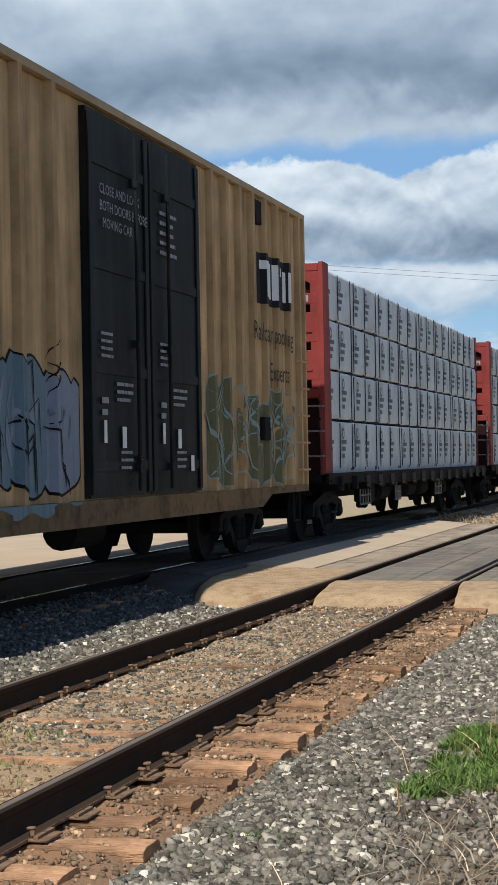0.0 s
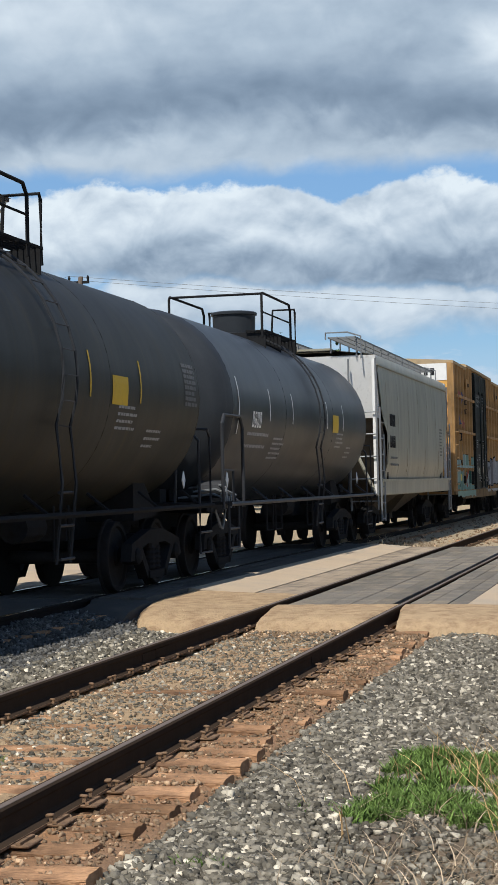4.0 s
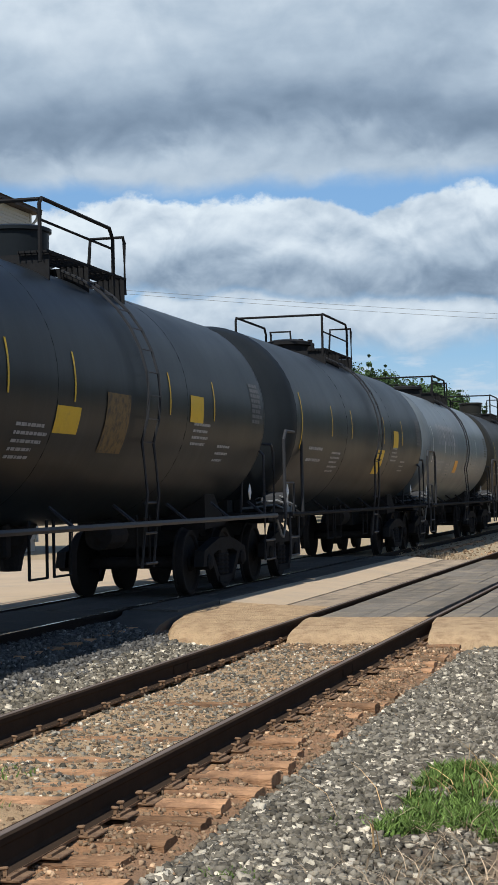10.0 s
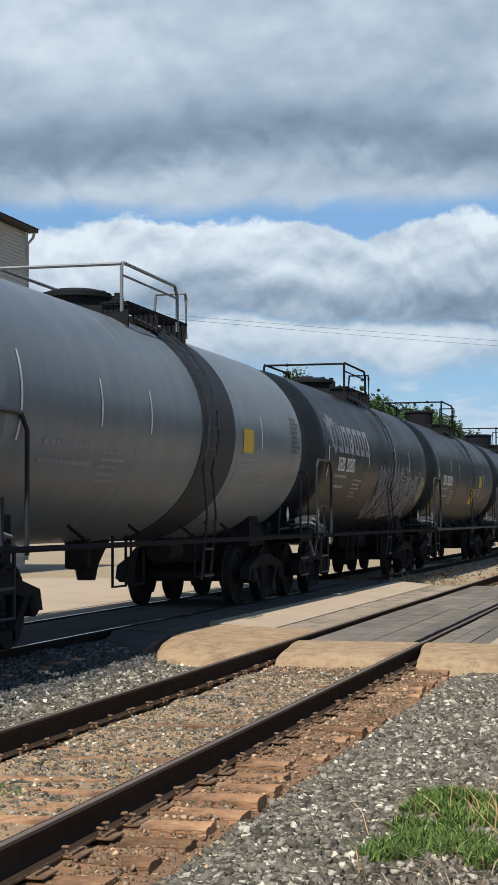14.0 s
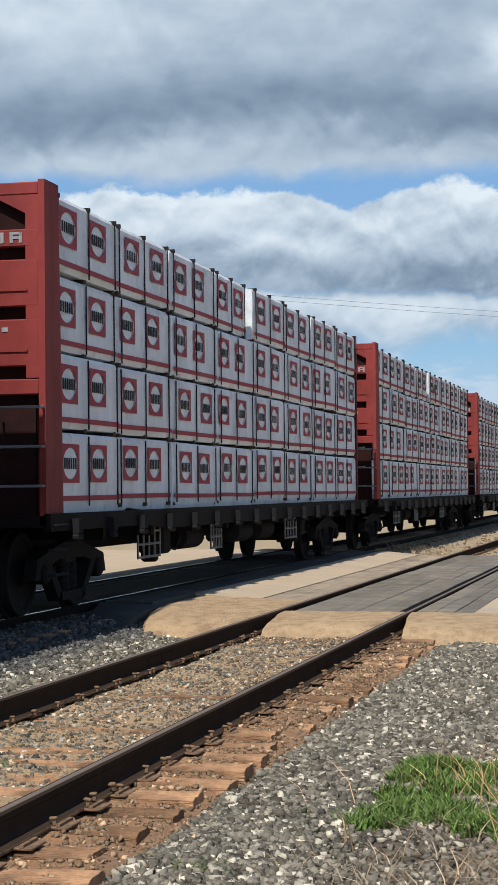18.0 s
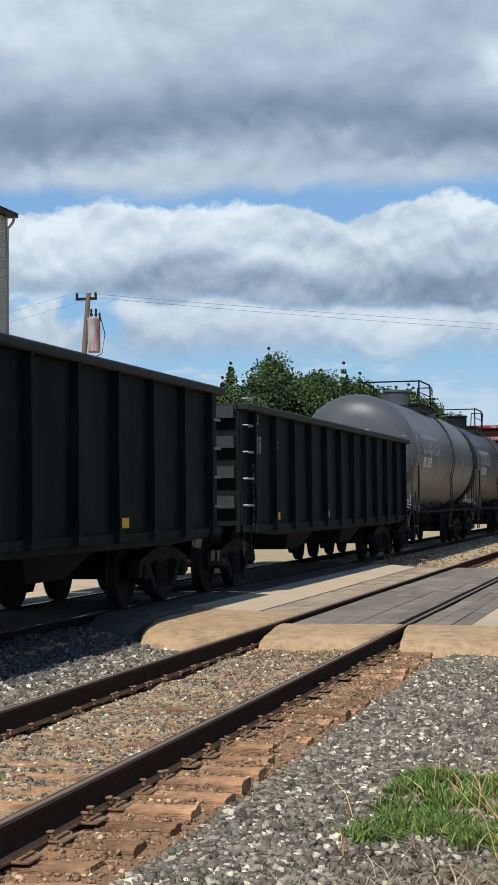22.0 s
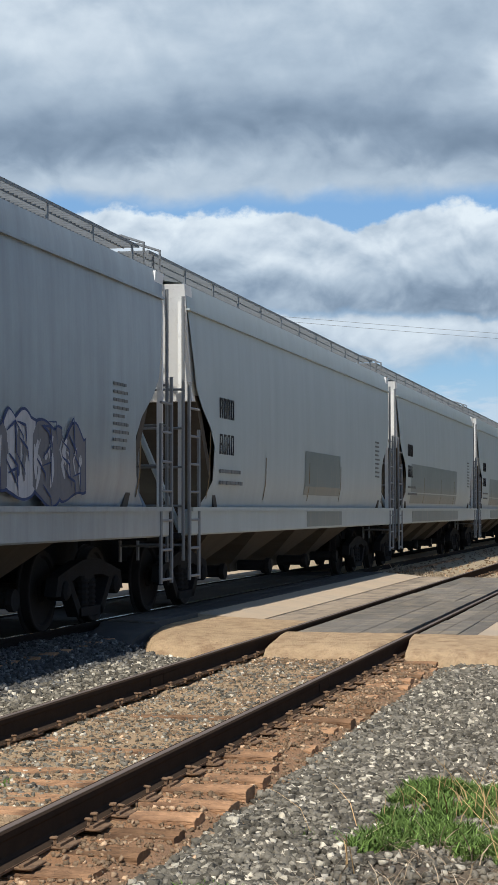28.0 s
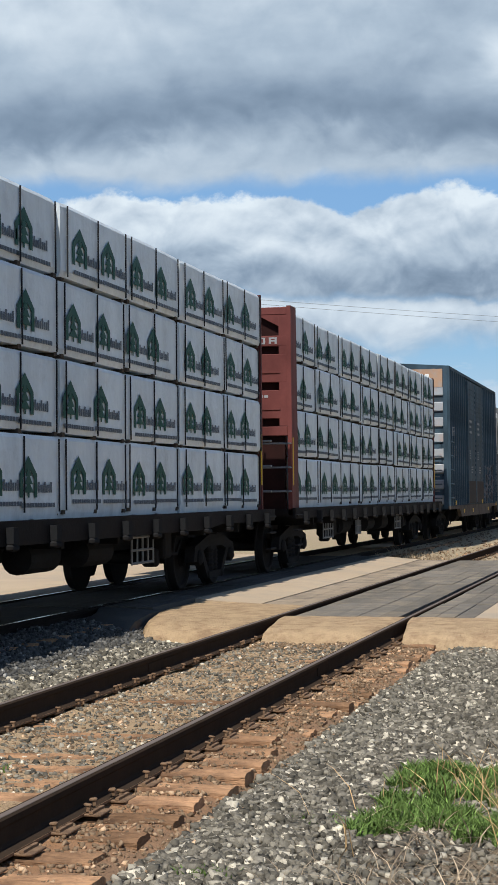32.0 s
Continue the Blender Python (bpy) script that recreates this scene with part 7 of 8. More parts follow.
def build_train():
    lumber_car("red centre-beam car stacked with grey-wrapped lumber", 356.4, 377.0, wrap_grey, red_steel, "mark", 11)
    lumber_car("red centre-beam car stacked with four rows of grey-wrapped lumber", 335.8, 356.4, wrap_grey, red_steel, "mark", 12)
    # tan boxcar with black doors
    ctr = (318.7 + 335.8) / 2
    d = (325.6 - ctr, 329.4 - ctr)
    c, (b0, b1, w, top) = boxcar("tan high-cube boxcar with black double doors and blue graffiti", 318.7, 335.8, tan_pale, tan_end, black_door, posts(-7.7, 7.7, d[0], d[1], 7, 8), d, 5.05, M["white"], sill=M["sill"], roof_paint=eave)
    skin = ribbed(w, posts(-7.7, 7.7, d[0], d[1], 7, 8), 0.09, 0.05, 0.075)
    decal(c, 3, b0 + 1.6, d[0] - 0.15, 1.0, 2.5, skin, [spray["blue"], spray["pale"], spray["black"]], label="pale blue sprayed shapes", teeth=5, sill=(w + 0.07, 0.78))
    decal(c, 4, d[1] + 0.5, b1 - 0.5, 1.05, 2.4, skin, [spray["moss"], tan_pale, spray["mint2"]], label="thin mint outlines over dull green sprayed shapes", teeth=5, bulk=0.8, wild=True)
    bm = bmesh.new()
    blob(bm, skin, b1 - 2.6, b1 - 0.9, lambda f: 3.5, lambda f: 4.2, 0.006)
    part("emblem", bm, M["ink"], c, "black emblem block")
    for yy, wide, lo, hi in ((-2.48, 0.42, 3.98, 4.10), (-2.33, 0.12, 3.60, 3.98), (-1.98, 0.10, 3.60, 4.10), (-1.80, 0.10, 3.60, 4.10), (-1.60, 0.34, 3.98, 4.10), (-1.52, 0.12, 3.60, 3.98), (-1.20, 0.12, 3.62, 4.06), (-1.06, 0.10, 3.62, 4.06)):
        bm = bmesh.new()
        blob(bm, skin, b1 + yy, b1 + yy + wide, lambda f: lo, lambda f: hi, 0.011)
        part("emblem_stripe", bm, M["white"], c)
    for line, yy, z in (("Railcar pooling", -3.05, 2.98), ("Experts", -2.25, 2.45)):
        words(line, 0.26, M["ink"], c, pose(w + 0.079, b1 + yy, z), "worn dark lettering")
    bm = bmesh.new()
    marks(bm, skin, b1 - 2.1, 1.95, "XXXXX", 0.22)
    part("lettering", bm, M["ink"], c, "worn dark lettering")
    for y, z in ((b1 - 2.9, 4.55), (b1 - 2.6, 1.62)):
        bm = bmesh.new()
        box(bm, w + 0.02, w + 0.09, y, y + 0.3, z, z + 0.32, 0.008)
        part("card_holder", bm, M["dark"], c, "small dark card holder")
    # brown boxcar
    ctr = (301.3 + 318.7) / 2
    d = (308.05 - ctr, 312.5 - ctr)
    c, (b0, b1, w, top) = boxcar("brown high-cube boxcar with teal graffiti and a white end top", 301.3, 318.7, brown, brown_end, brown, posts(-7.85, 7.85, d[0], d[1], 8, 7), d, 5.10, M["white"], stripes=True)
    skin = ribbed(w, posts(-7.85, 7.85, d[0], d[1], 8, 7), 0.09, 0.05, 0.075)
    decal(c, 7, b0 + 2.0, b0 + 5.0, 1.0, 2.28, skin, [spray["teal"], spray["teal"], spray["pale"]], label="teal sprayed shapes with pale edges", teeth=3, sill=(w + 0.07, 0.75))
    decal(c, 8, d[1] + 0.15, b1 - 1.2, 1.0, 2.55, skin, [spray["pale"], spray["blue"], spray["black"]], label="pale blue sprayed shapes", teeth=7, sill=(w + 0.07, 0.80))
    bm = bmesh.new()
    blob(bm, skin, b0 + 0.9, b0 + 2.0, lambda f: 3.75, lambda f: 4.22, 0.006)
    marks(bm, skin, b0 + 0.95, 3.4, "XXXX XXX", 0.18)
    marks(bm, skin, b0 + 1.0, 2.95, "XXX", 0.26)
    marks(bm, skin, b0 + 1.0, 2.4, "XXX XXX", 0.26)
    part("lettering", bm, M["pale"], c, "pale plain emblem and lettering")
    bm = bmesh.new()
    slab(bm, [(b0 + 0.75, 1.3), (b0 + 0.84, 1.3), (b0 + 0.84, 2.3), (b0 + 0.75, 2.3)], w + 0.02, w + 0.03)
    part("reflective_strip", bm, M["yellow"], c)
    # second tan boxcar, weathered
    ctr = (284.0 + 301.3) / 2
    d = (290.88 - ctr, 294.8 - ctr)
    c, (b0, b1, w, top) = boxcar("weathered tan boxcar with black doors and mint graffiti", 284.0, 301.3, tan, tan_end, black_door, posts(-7.8, 7.8, d[0], d[1], 7, 5), d, 5.10, M["white"], sill=M["sill"], roof_paint=eave, crown=(288.65 - ctr, 297.2 - ctr))
    skin = ribbed(w, posts(-7.8, 7.8, d[0], d[1], 7, 5), 0.09, 0.05, 0.075)
    mint_panels(c, skin, b0 + 0.5, d[0] - 0.12, w)
    decal(c, 14, d[1] + 0.12, b1 - 1.5, 1.0, 2.15, skin, [spray["silver"], spray["grey"], spray["black"]], label="silver grey sprayed shapes", teeth=4, sill=(w + 0.07, 0.85))
    for a, b in ((b0 + 0.9, d[0]), (d[1], b1 - 0.1)):
        for z in (2.85, 3.95):
            bm = bmesh.new()
            box(bm, w, w + 0.085, a, b, z - 0.04, z + 0.04)
            part("side_rib", bm, tan, c)
    faded_blue = mat("faded_blue", (0.05, 0.075, 0.16), 0.6, 0, 0.4, 3, 0, 30, (0.3, 0.2, 0.1), 0.35)
    faded_red = mat("faded_red", (0.30, 0.10, 0.09), 0.6, 0, 0.4, 3, 0, 30, (0.38, 0.22, 0.09), 0.4)
    bm = bmesh.new()
    spray_line(bm, skin, [(b0 + 1.7, 3.05), (b0 + 2.0, 3.3), (b0 + 2.35, 3.55), (b0 + 2.75, 4.1)], 0.36, 0.006)
    part("emblem", bm, faded_blue, c, "faded blue stroke of a worn emblem")
    bm = bmesh.new()
    spray_line(bm, skin, [(b0 + 1.75, 4.2), (b0 + 2.05, 3.75), (b0 + 2.4, 3.5), (b0 + 2.8, 2.95)], 0.22, 0.009)
    part("emblem", bm, faded_red, c, "faded red stroke of a worn emblem")
    bm = bmesh.new()
    marks(bm, skin, b0 + 1.35, 2.56, "XX XX", 0.24)
    marks(bm, skin, b0 + 1.35, 2.22, "XX XX XX", 0.22)
    marks(bm, skin, b0 + 3.4, 3.75, "XXX", 0.16)
    marks(bm, skin, b0 + 3.4, 3.45, "XXX", 0.16)
    part("lettering", bm, M["ink"], c)
    # route boards
    for y, z in ((b0 + 3.35, 4.25), (b1 - 2.0, 4.3)):
        bm = bmesh.new()
        box(bm, w + 0.07, w + 0.10, y, y + 0.55, z, z + 0.34, 0.008)
        board = part("route_board", bm, tan, c)
        bm = bmesh.new()
        box(bm, w + 0.10, w + 0.13, y + 0.33, y + 0.47, z + 0.08, z + 0.2)
        part("card_holder", bm, M["dark"], board)
    # short beige hopper
    hopper("short beige covered hopper", 270.0, 284.0, hop_beige, None, 4.2, 2, seed=1, seams=True)
    # tank cars
    tank_car("black tank car with a low railing", 256.1, 270.0, black_soft, seed=3, code="XXXX")
    tank_car("dark tank car, the ground's gold reflection painted in streaks along the side", 241.75, 256.1, olive, seed=4, marks="yellow", code="XXX XXX")
    tank_car("grey tank car with large white lettering", 227.2, 241.75, tgrey, seed=5, rail_h=0.54, big_text="XXXXXX", code="XXXX XXXXXX")
    tank_car("black tank car with an orange placard", 213.2, 227.2, black, seed=7, rail_h=0.60, code="XXXX XXXXXX")
    tank_car("dark grey tank car with white marks", 198.8, 213.2, black_soft, seed=9, marks="yellow", code="XXXX XXXXXX")
    tank_car("pale grey tank car with large white lettering", 184.7, 198.8, tgrey, seed=10, rail_h=0.48, big_text="XXXXXX", code="XXXX XXXX")
    c, hl = tank_car("dark gold-streaked tank car with scribbled graffiti", 170.6, 184.7, olive, seed=11, marks="yellow", code="XXXX XXXX")
    decal(c, 43, -2.2, 2.6, 1.75, 2.35, tank_side(1.49, 2.54), [olive, spray["grey"], spray["grey"]], label="thin grey sprayed scrawl", teeth=6, bulk=0.5)
    tank_car("plain grey tank car with a low hatch", 156.9, 170.6, tgrey, seed=13, rail_h=0.50, big_text="XXXXXX", hatch_kind="low")
    tank_car("dark grey tank car with yellow notices", 141.9, 156.9, black, R=1.55, zc=2.56, seed=14, marks="yellow", hatch_kind="low")
    tank_car("black tank car with orange notices", 127.4, 141.9, black, seed=15, rail_h=0.60, marks="yellow", code="XX")
    tank_car("black tank car with white marks", 112.3, 127.4, black, seed=16, code="XXX XXXXX")
    tank_car("black tank car with a tall manway", 97.3, 112.3, black, seed=17, hatch=1.3, code="XXXX XXXXXX")
    tank_car("black tank car with white numerals", 82.0, 97.3, black, seed=18, code="XXXX XXXXXX")
    c, hl = tank_car("black tank car with white and teal graffiti", 67.6, 82.0, black, seed=19, rail_h=0.53, big_text="XXXXXX", code="XXXX XXXXX", hatch_kind="low")
    decal(c, 41, -0.4, hl - 1.1, 1.22, 2.42, tank_side(1.49, 2.54), [spray["grey"], spray["dusk"], spray["silver"]], label="spiky pale-edged grey and brown sprayed shapes", teeth=8, bulk=1.5, wild=True)
    decal(c, 44, hl - 1.7, hl - 0.9, 1.7, 2.45, tank_side(1.491, 2.54), [spray["teal"], spray["yellow"], spray["smoke"]], label="small teal and yellow sprayed shapes", teeth=2, bulk=0.6)
    decal(c, 42, -hl + 0.9, -hl + 2.2, 2.6, 3.3, tank_side(1.49, 2.54), [black, spray["pale"], spray["silver"]], label="white sprayed scrawl", teeth=3, bulk=0.6)
    tank_car("pale grey tank car with a dark middle band", 52.8, 67.6, tpale, seed=20, rail_h=0.52, bands=((1.2, 1.7, band_dark),), hatch_kind="low", rail_dark=M["steel"])
    tank_car("pale grey tank car", 38.8, 52.8, tpale, seed=22, rail_h=0.60, rail_dark=M["steel"])
    # white and red wrapped lumber
    for k, (a, b) in enumerate(((18.2, 38.8), (-2.5, 18.2), (-23.0, -2.5), (-43.5, -23.0))):
        lumber_car("centre-beam car stacked with white lumber packs printed in red", a, b, wrap_white, red_steel, "red", 21 + k, 0.2)
    tank_car("black tank car with large white lettering", -58.4, -43.5, black, seed=23, big_text="XXXXXX", code="XXXX XXXXX")
    tank_car("glossy dark grey tank car with large white lettering", -73.5, -58.4, gloss, R=1.53, zc=2.55, seed=25, big_text="XXXXXX", code="XXXX XXXXX")
    gondola("black ribbed coal gondola", -91.8, -73.5, coal, 2.72, 1)
    gondola("black ribbed coal gondola with yellow reflectors", -109.8, -91.8, coal, 2.85, 2)
    c, (b0, b1, w) = gondola("black coal gondola covered in white graffiti", -127.9, -109.8, coal, 2.85, 3)
    skin = ribbed(w, [b0 + 0.55 + (b1 - b0 - 1.1) * k / 11 for k in range(12)], 0.06, 0.04, 0.10)
    decal(c, 31, b0 + 2.6, b0 + 8.3, 1.26, 2.75, skin, [spray["silver"], spray["black"], spray["mauve"]], label="silver and black sprayed shapes edged in mauve", teeth=8)
    decal(c, 32, b0 + 8.2, b1 - 4.0, 1.26, 2.75, skin, [spray["dull"], spray["grey"], spray["black"]], label="dull silver and black sprayed shapes", teeth=4)
    decal(c, 33, b1 - 4.6, b1 - 3.95, 1.28, 1.75, tuple((lambda y, z, h: skin[0](y, z, h + 0.03), skin[1])), [spray["green"], spray["green"], spray["black"]], label="small green sprayed shape", teeth=1)
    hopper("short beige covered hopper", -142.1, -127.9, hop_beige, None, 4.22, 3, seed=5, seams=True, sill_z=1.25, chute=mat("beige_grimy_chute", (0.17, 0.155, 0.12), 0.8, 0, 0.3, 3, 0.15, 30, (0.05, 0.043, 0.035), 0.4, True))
    hopper("pale grey covered hopper with a darker paint patch", -158.7, -142.1, hop_grey, (-5.2, 5.8, 1.5, 2.75, hop_band), 4.28, 4, seed=6)
    hopper("light grey covered hopper with a grey paint patch", -176.65, -158.7, hop_grey, (-4.9, 2.0, 1.5, 2.4, hop_band), 4.32, 4, seed=7)
    hopper("grey covered hopper with a wide paint patch", -193.6, -176.65, hop_grey, (-5.9, 3.2, 1.5, 2.45, hop_band), 4.3, 4, seed=8)
    hopper("grey covered hopper with a small paint patch", -211.2, -193.6, hop_grey, (-1.0, 2.2, 1.6, 2.35, hop_band), 4.3, 4, seed=9)
    c, (b0, b1, w) = hopper("blue-grey covered hopper with coloured graffiti", -228.8, -211.2, hop_blue, None, 4.3, 4, seed=10, code=False)
    decal(c, 51, b0 + 3.3, b0 + 8.2, 1.42, 2.25, plain_side(w + 0.002), [spray["rusty"], spray["pale"], spray["navy"]], label="rusty orange and pale sprayed shapes edged in blue", teeth=6)
    decal(c, 52, b0 + 8.3, b1 - 3.2, 1.42, 2.3, plain_side(w + 0.002), [spray["grey"], spray["white"], spray["navy"]], label="grey and white sprayed shapes edged in blue", teeth=7)
    hopper("off-white covered hopper with rust streaks", -245.8, -228.8, hop_white, None, 4.3, 4, seed=11, seams=True)
    ctr = (-261.2 - 245.8) / 2
    d = (-255.9 - ctr, -251.3 - ctr)
    c, (b0, b1, w, top) = boxcar("rusty dark blue boxcar with a weathered pale end", -261.2, -245.8, blue, blue_end, blue, posts(-6.7, 6.7, d[0], d[1], 8, 7), d, 5.0, corrugated=True, words_on_door=False, sill_low=0.64, end_top=mat("rusty_panel", (0.42, 0.27, 0.18), 0.7, 0, 0.3, 2, 0.1, 30, (0.3, 0.31, 0.31), 0.4), sill=mat("grey_grimy_sill", (0.105, 0.088, 0.075), 0.8, 0, 0.4, 2, 0.15, 30, (0.03, 0.022, 0.018), 0.4))
    bm = bmesh.new()
    skin = ribbed(w, posts(-6.7, 6.7, d[0], d[1], 8, 7), 0.09, 0.05, 0.075)
    marks(bm, skin, b0 + 0.9, 3.0, "XXX", 0.26)
    marks(bm, skin, b0 + 0.95, 2.45, "XXXXX", 0.26)
    part("lettering", bm, M["pale"], c, "faded pale marks")
    for y, z in ((b0 + 1.0, 1.0), (b0 + 3.2, 0.74), (d[0] + 1.2, 0.74), (d[1] - 0.75, 1.0), (b1 - 3.3, 0.74), (b1 - 0.5, 0.9)):
        bm = bmesh.new()
        slab(bm, [(y, z), (y + 0.24, z), (y + 0.24, z + 0.12), (y, z + 0.12)], w + (0.072 if z < 1 else 0.09), w + (0.078 if z < 1 else 0.096))
        part("reflector", bm, M["yellow"], c, "yellow reflector")
    bm = bmesh.new()
    blob(bm, skin, d[1] + 1.45, d[1] + 1.53, lambda f: 1.0, lambda f: 1.5, 0.012)
    part("reflective_strip", bm, M["yellow"], c)
    decal(c, 91, d[1] + 0.2, b1 - 0.9, 1.0, 2.3, skin, [blue, spray["smoke"], spray["grey"]], label="thin pale sprayed strokes over dark blue paint", teeth=6, bulk=0.55, wild=True)
    for a, b, sd in ((-282.1, -261.2, 61), (-302.9, -282.1, 62)):
        lumber_car("brown centre-beam car stacked with white lumber packs printed in dark green", a, b, wrap_pale, brown_steel, "house", sd)


build_train()


# house, pole, wires and trees --------------------------------------------------------------------------------------------------
def house():
    h = thing("house", "tall beige clapboard house with dark-framed window and brown eaves", "house")
    M["siding"] = mat("beige_siding", (0.47, 0.46, 0.40), 0.7, 0, 0.06, 1.5, 0.05, 30, (0.35, 0.31, 0.25), 0.12)
    M["eave"] = mat("dark_brown_trim", (0.05, 0.042, 0.038), 0.6, 0, 0.2, 3, 0.05, 30)
    M["pane"] = mat("dark_window_glass", (0.03, 0.035, 0.045), 0.08, 0, 0.2, 1, 0, 10, spec=0.8)
    M["shingle"] = mat("roof_shingle", (0.10, 0.09, 0.085), 0.9, 0, 0.3, 3, 0.3, 20)
    X, Y1, Y0, top = -21.1, 53.8, 40.0, 11.22
    bm = bmesh.new()
    box(bm, X - 9.0, X - 0.03, Y0, Y1 - 0.03, 0.0, top)
    part("wall", bm, M["siding"], h)
    n = int((top - 0.4) / 0.115)
    for face in (0, 1):
        bm = bmesh.new()
        for k in range(n):
            z = 0.4 + 0.115 * k
            if face == 0:
                prism(bm, [(X - 0.03, z), (X + 0.03, z), (X - 0.004, z + 0.116), (X - 0.03, z + 0.116)], Y0, Y1 - 0.12)
            else:
                slab(bm, [(Y1 - 0.03, z), (Y1 + 0.03, z), (Y1 - 0.004, z + 0.116), (Y1 - 0.03, z + 0.116)], X - 9.0, X - 0.12)
        part("siding_board", bm, M["siding"], h)
    bm = bmesh.new()
    box(bm, X - 0.12, X + 0.03, Y1 - 0.12, Y1 + 0.03, 0.3, top)
    part("corner_board", bm, M["siding"], h)
    bm = bmesh.new()
    box(bm, X - 9.3, X + 0.3, Y0 - 0.3, Y1 + 0.3, top, top + 0.13)
    part("eave", bm, M["eave"], h, "dark brown eave and gutter")
    bm = bmesh.new()
    loft(bm, [[(X - 9.35, Y0 - 0.35, top + 0.13), (X + 0.35, Y0 - 0.35, top + 0.13), (X + 0.35, Y1 + 0.35, top + 0.13), (X - 9.35, Y1 + 0.35, top + 0.13)],
              [(X - 5.2, Y0 + 4, top + 2.0), (X - 3.8, Y0 + 4, top + 2.0), (X - 3.8, Y1 - 4.4, top + 2.0), (X - 5.2, Y1 - 4.4, top + 2.0)]])
    part("roof", bm, M["shingle"], h)
    bm = bmesh.new()
    tube(bm, [(X + 0.24, Y1 + 0.1, top), (X + 0.2, Y1 + 0.05, top - 0.2), (X + 0.06, Y1 - 0.05, top - 0.4), (X + 0.06, Y1 - 0.05, 0.3)], 0.05)
    part("downspout", bm, M["siding"], h)
    for y in (49.5, 45.2):
        bm = bmesh.new()
        for a, b, c, d in ((-0.62, 0.62, 1.75, 1.87), (-0.62, 0.62, -0.12, 0.0), (-0.62, -0.5, 0, 1.75), (0.5, 0.62, 0, 1.75), (-0.5, 0.5, 0.84, 0.92)):
            box(bm, X + 0.0, X + 0.09, y + a, y + b, 9.0 + c, 9.0 + d)
        w = part("window", bm, M["eave"], h, "dark-framed sash window")
        bm = bmesh.new()
        box(bm, X + 0.02, X + 0.03, y - 0.5, y + 0.5, 9.0, 10.75)
        part("pane", bm, M["pane"], w)
    return h


house()


def utility_pole():
    M["pole"] = mat("weathered_pole_wood", (0.16, 0.13, 0.105), 0.9, 0, 0.25, 3, 0.3, 20, stretch=(4, 4, 0.4))
    M["can"] = mat("transformer_grey_rust", (0.42, 0.43, 0.44), 0.6, 0.2, 0.15, 2, 0.05, 20, (0.30, 0.085, 0.055), 0.6, True)
    p = thing("utility_pole", "weathered wooden utility pole with a rusty grey transformer", "utility pole")
    px, py, top = -25.6, 75.0, 11.3
    bm = bmesh.new()
    rings = [[(px + r * math.cos(k * math.pi / 5) + 0.16 + 0.085 * (z - top), py + r * math.sin(k * math.pi / 5), z) for k in range(10)] for z, r in ((-0.5, 0.17), (5, 0.15), (top, 0.115))]
    loft(bm, rings)
    part("pole", bm, M["pole"], p)
    bm = bmesh.new()
    lathe_z(bm, [(8.55, 0.25), (8.6, 0.29), (10.0, 0.29), (10.05, 0.31), (10.12, 0.31), (10.2, 0.1)], px + 0.44, py - 0.1, 18)
    part("transformer", bm, M["can"], p, "rust-streaked transformer can", True)
    bm = bmesh.new()
    for x, z in ((0.32, 10.2), (0.54, 10.2), (0.72, 10.0)):
        lathe_z(bm, [(z, 0.05), (z + 0.1, 0.07), (z + 0.2, 0.04), (z + 0.3, 0.06), (z + 0.38, 0.02)], px + x, py - 0.1, 8)
    box(bm, px - 0.45, px + 0.55, py - 0.06, py + 0.06, top - 0.32, top - 0.2)
    for x in (-0.4, 0.5):
        lathe_z(bm, [(top - 0.2, 0.05), (top - 0.05, 0.07), (top + 0.05, 0.03)], px + x, py, 8)
    part("insulator", bm, M["dark"], p)
    bm = bmesh.new()
    tube(bm, [(px + 0.77, py - 0.1, 10.1), (px + 0.97, py - 0.1, 9.4), (px + 0.82, py - 0.1, 8.5), (px + 0.1, py, 8.2)], 0.02)
    part("drop_wire", bm, M["dark"], p)
    for k, (zo, xo) in enumerate(((0.05, -0.4), (-0.22, 0.5))):
        wire = thing("overhead_wire", "thin dark overhead wire sagging across the tracks", "wire", "overhead wires")
        bm = bmesh.new()
        a, b = Vector((px + xo, py, top + zo)), Vector((15.0, 117.0, 11.4 + zo))
        pts = []
        for j in range(25):
            t = j / 24
            q = a.lerp(b, t)
            q.z -= 4 * (0.35 + 0.06 * k) * t * (1 - t)
            pts.append(q)
        tube(bm, pts, 0.008, 4)
        pts = [a + (Vector((-70, 60, 0.2)) * (j / 8)) - Vector((0, 0, 4 * 1.2 * (j / 8) * (1 - j / 8))) for j in range(9)]
        tube(bm, pts, 0.006, 4)
        part("cable", bm, M["steel"], wire)
    q = thing("utility_pole", "plain wooden utility pole past the crossing", "utility pole")
    bm = bmesh.new()
    lathe_z(bm, [(-0.5, 0.17), (11.0, 0.11)], 15.0, 117.0, 10)
    part("pole", bm, M["pole"], q)


utility_pole()


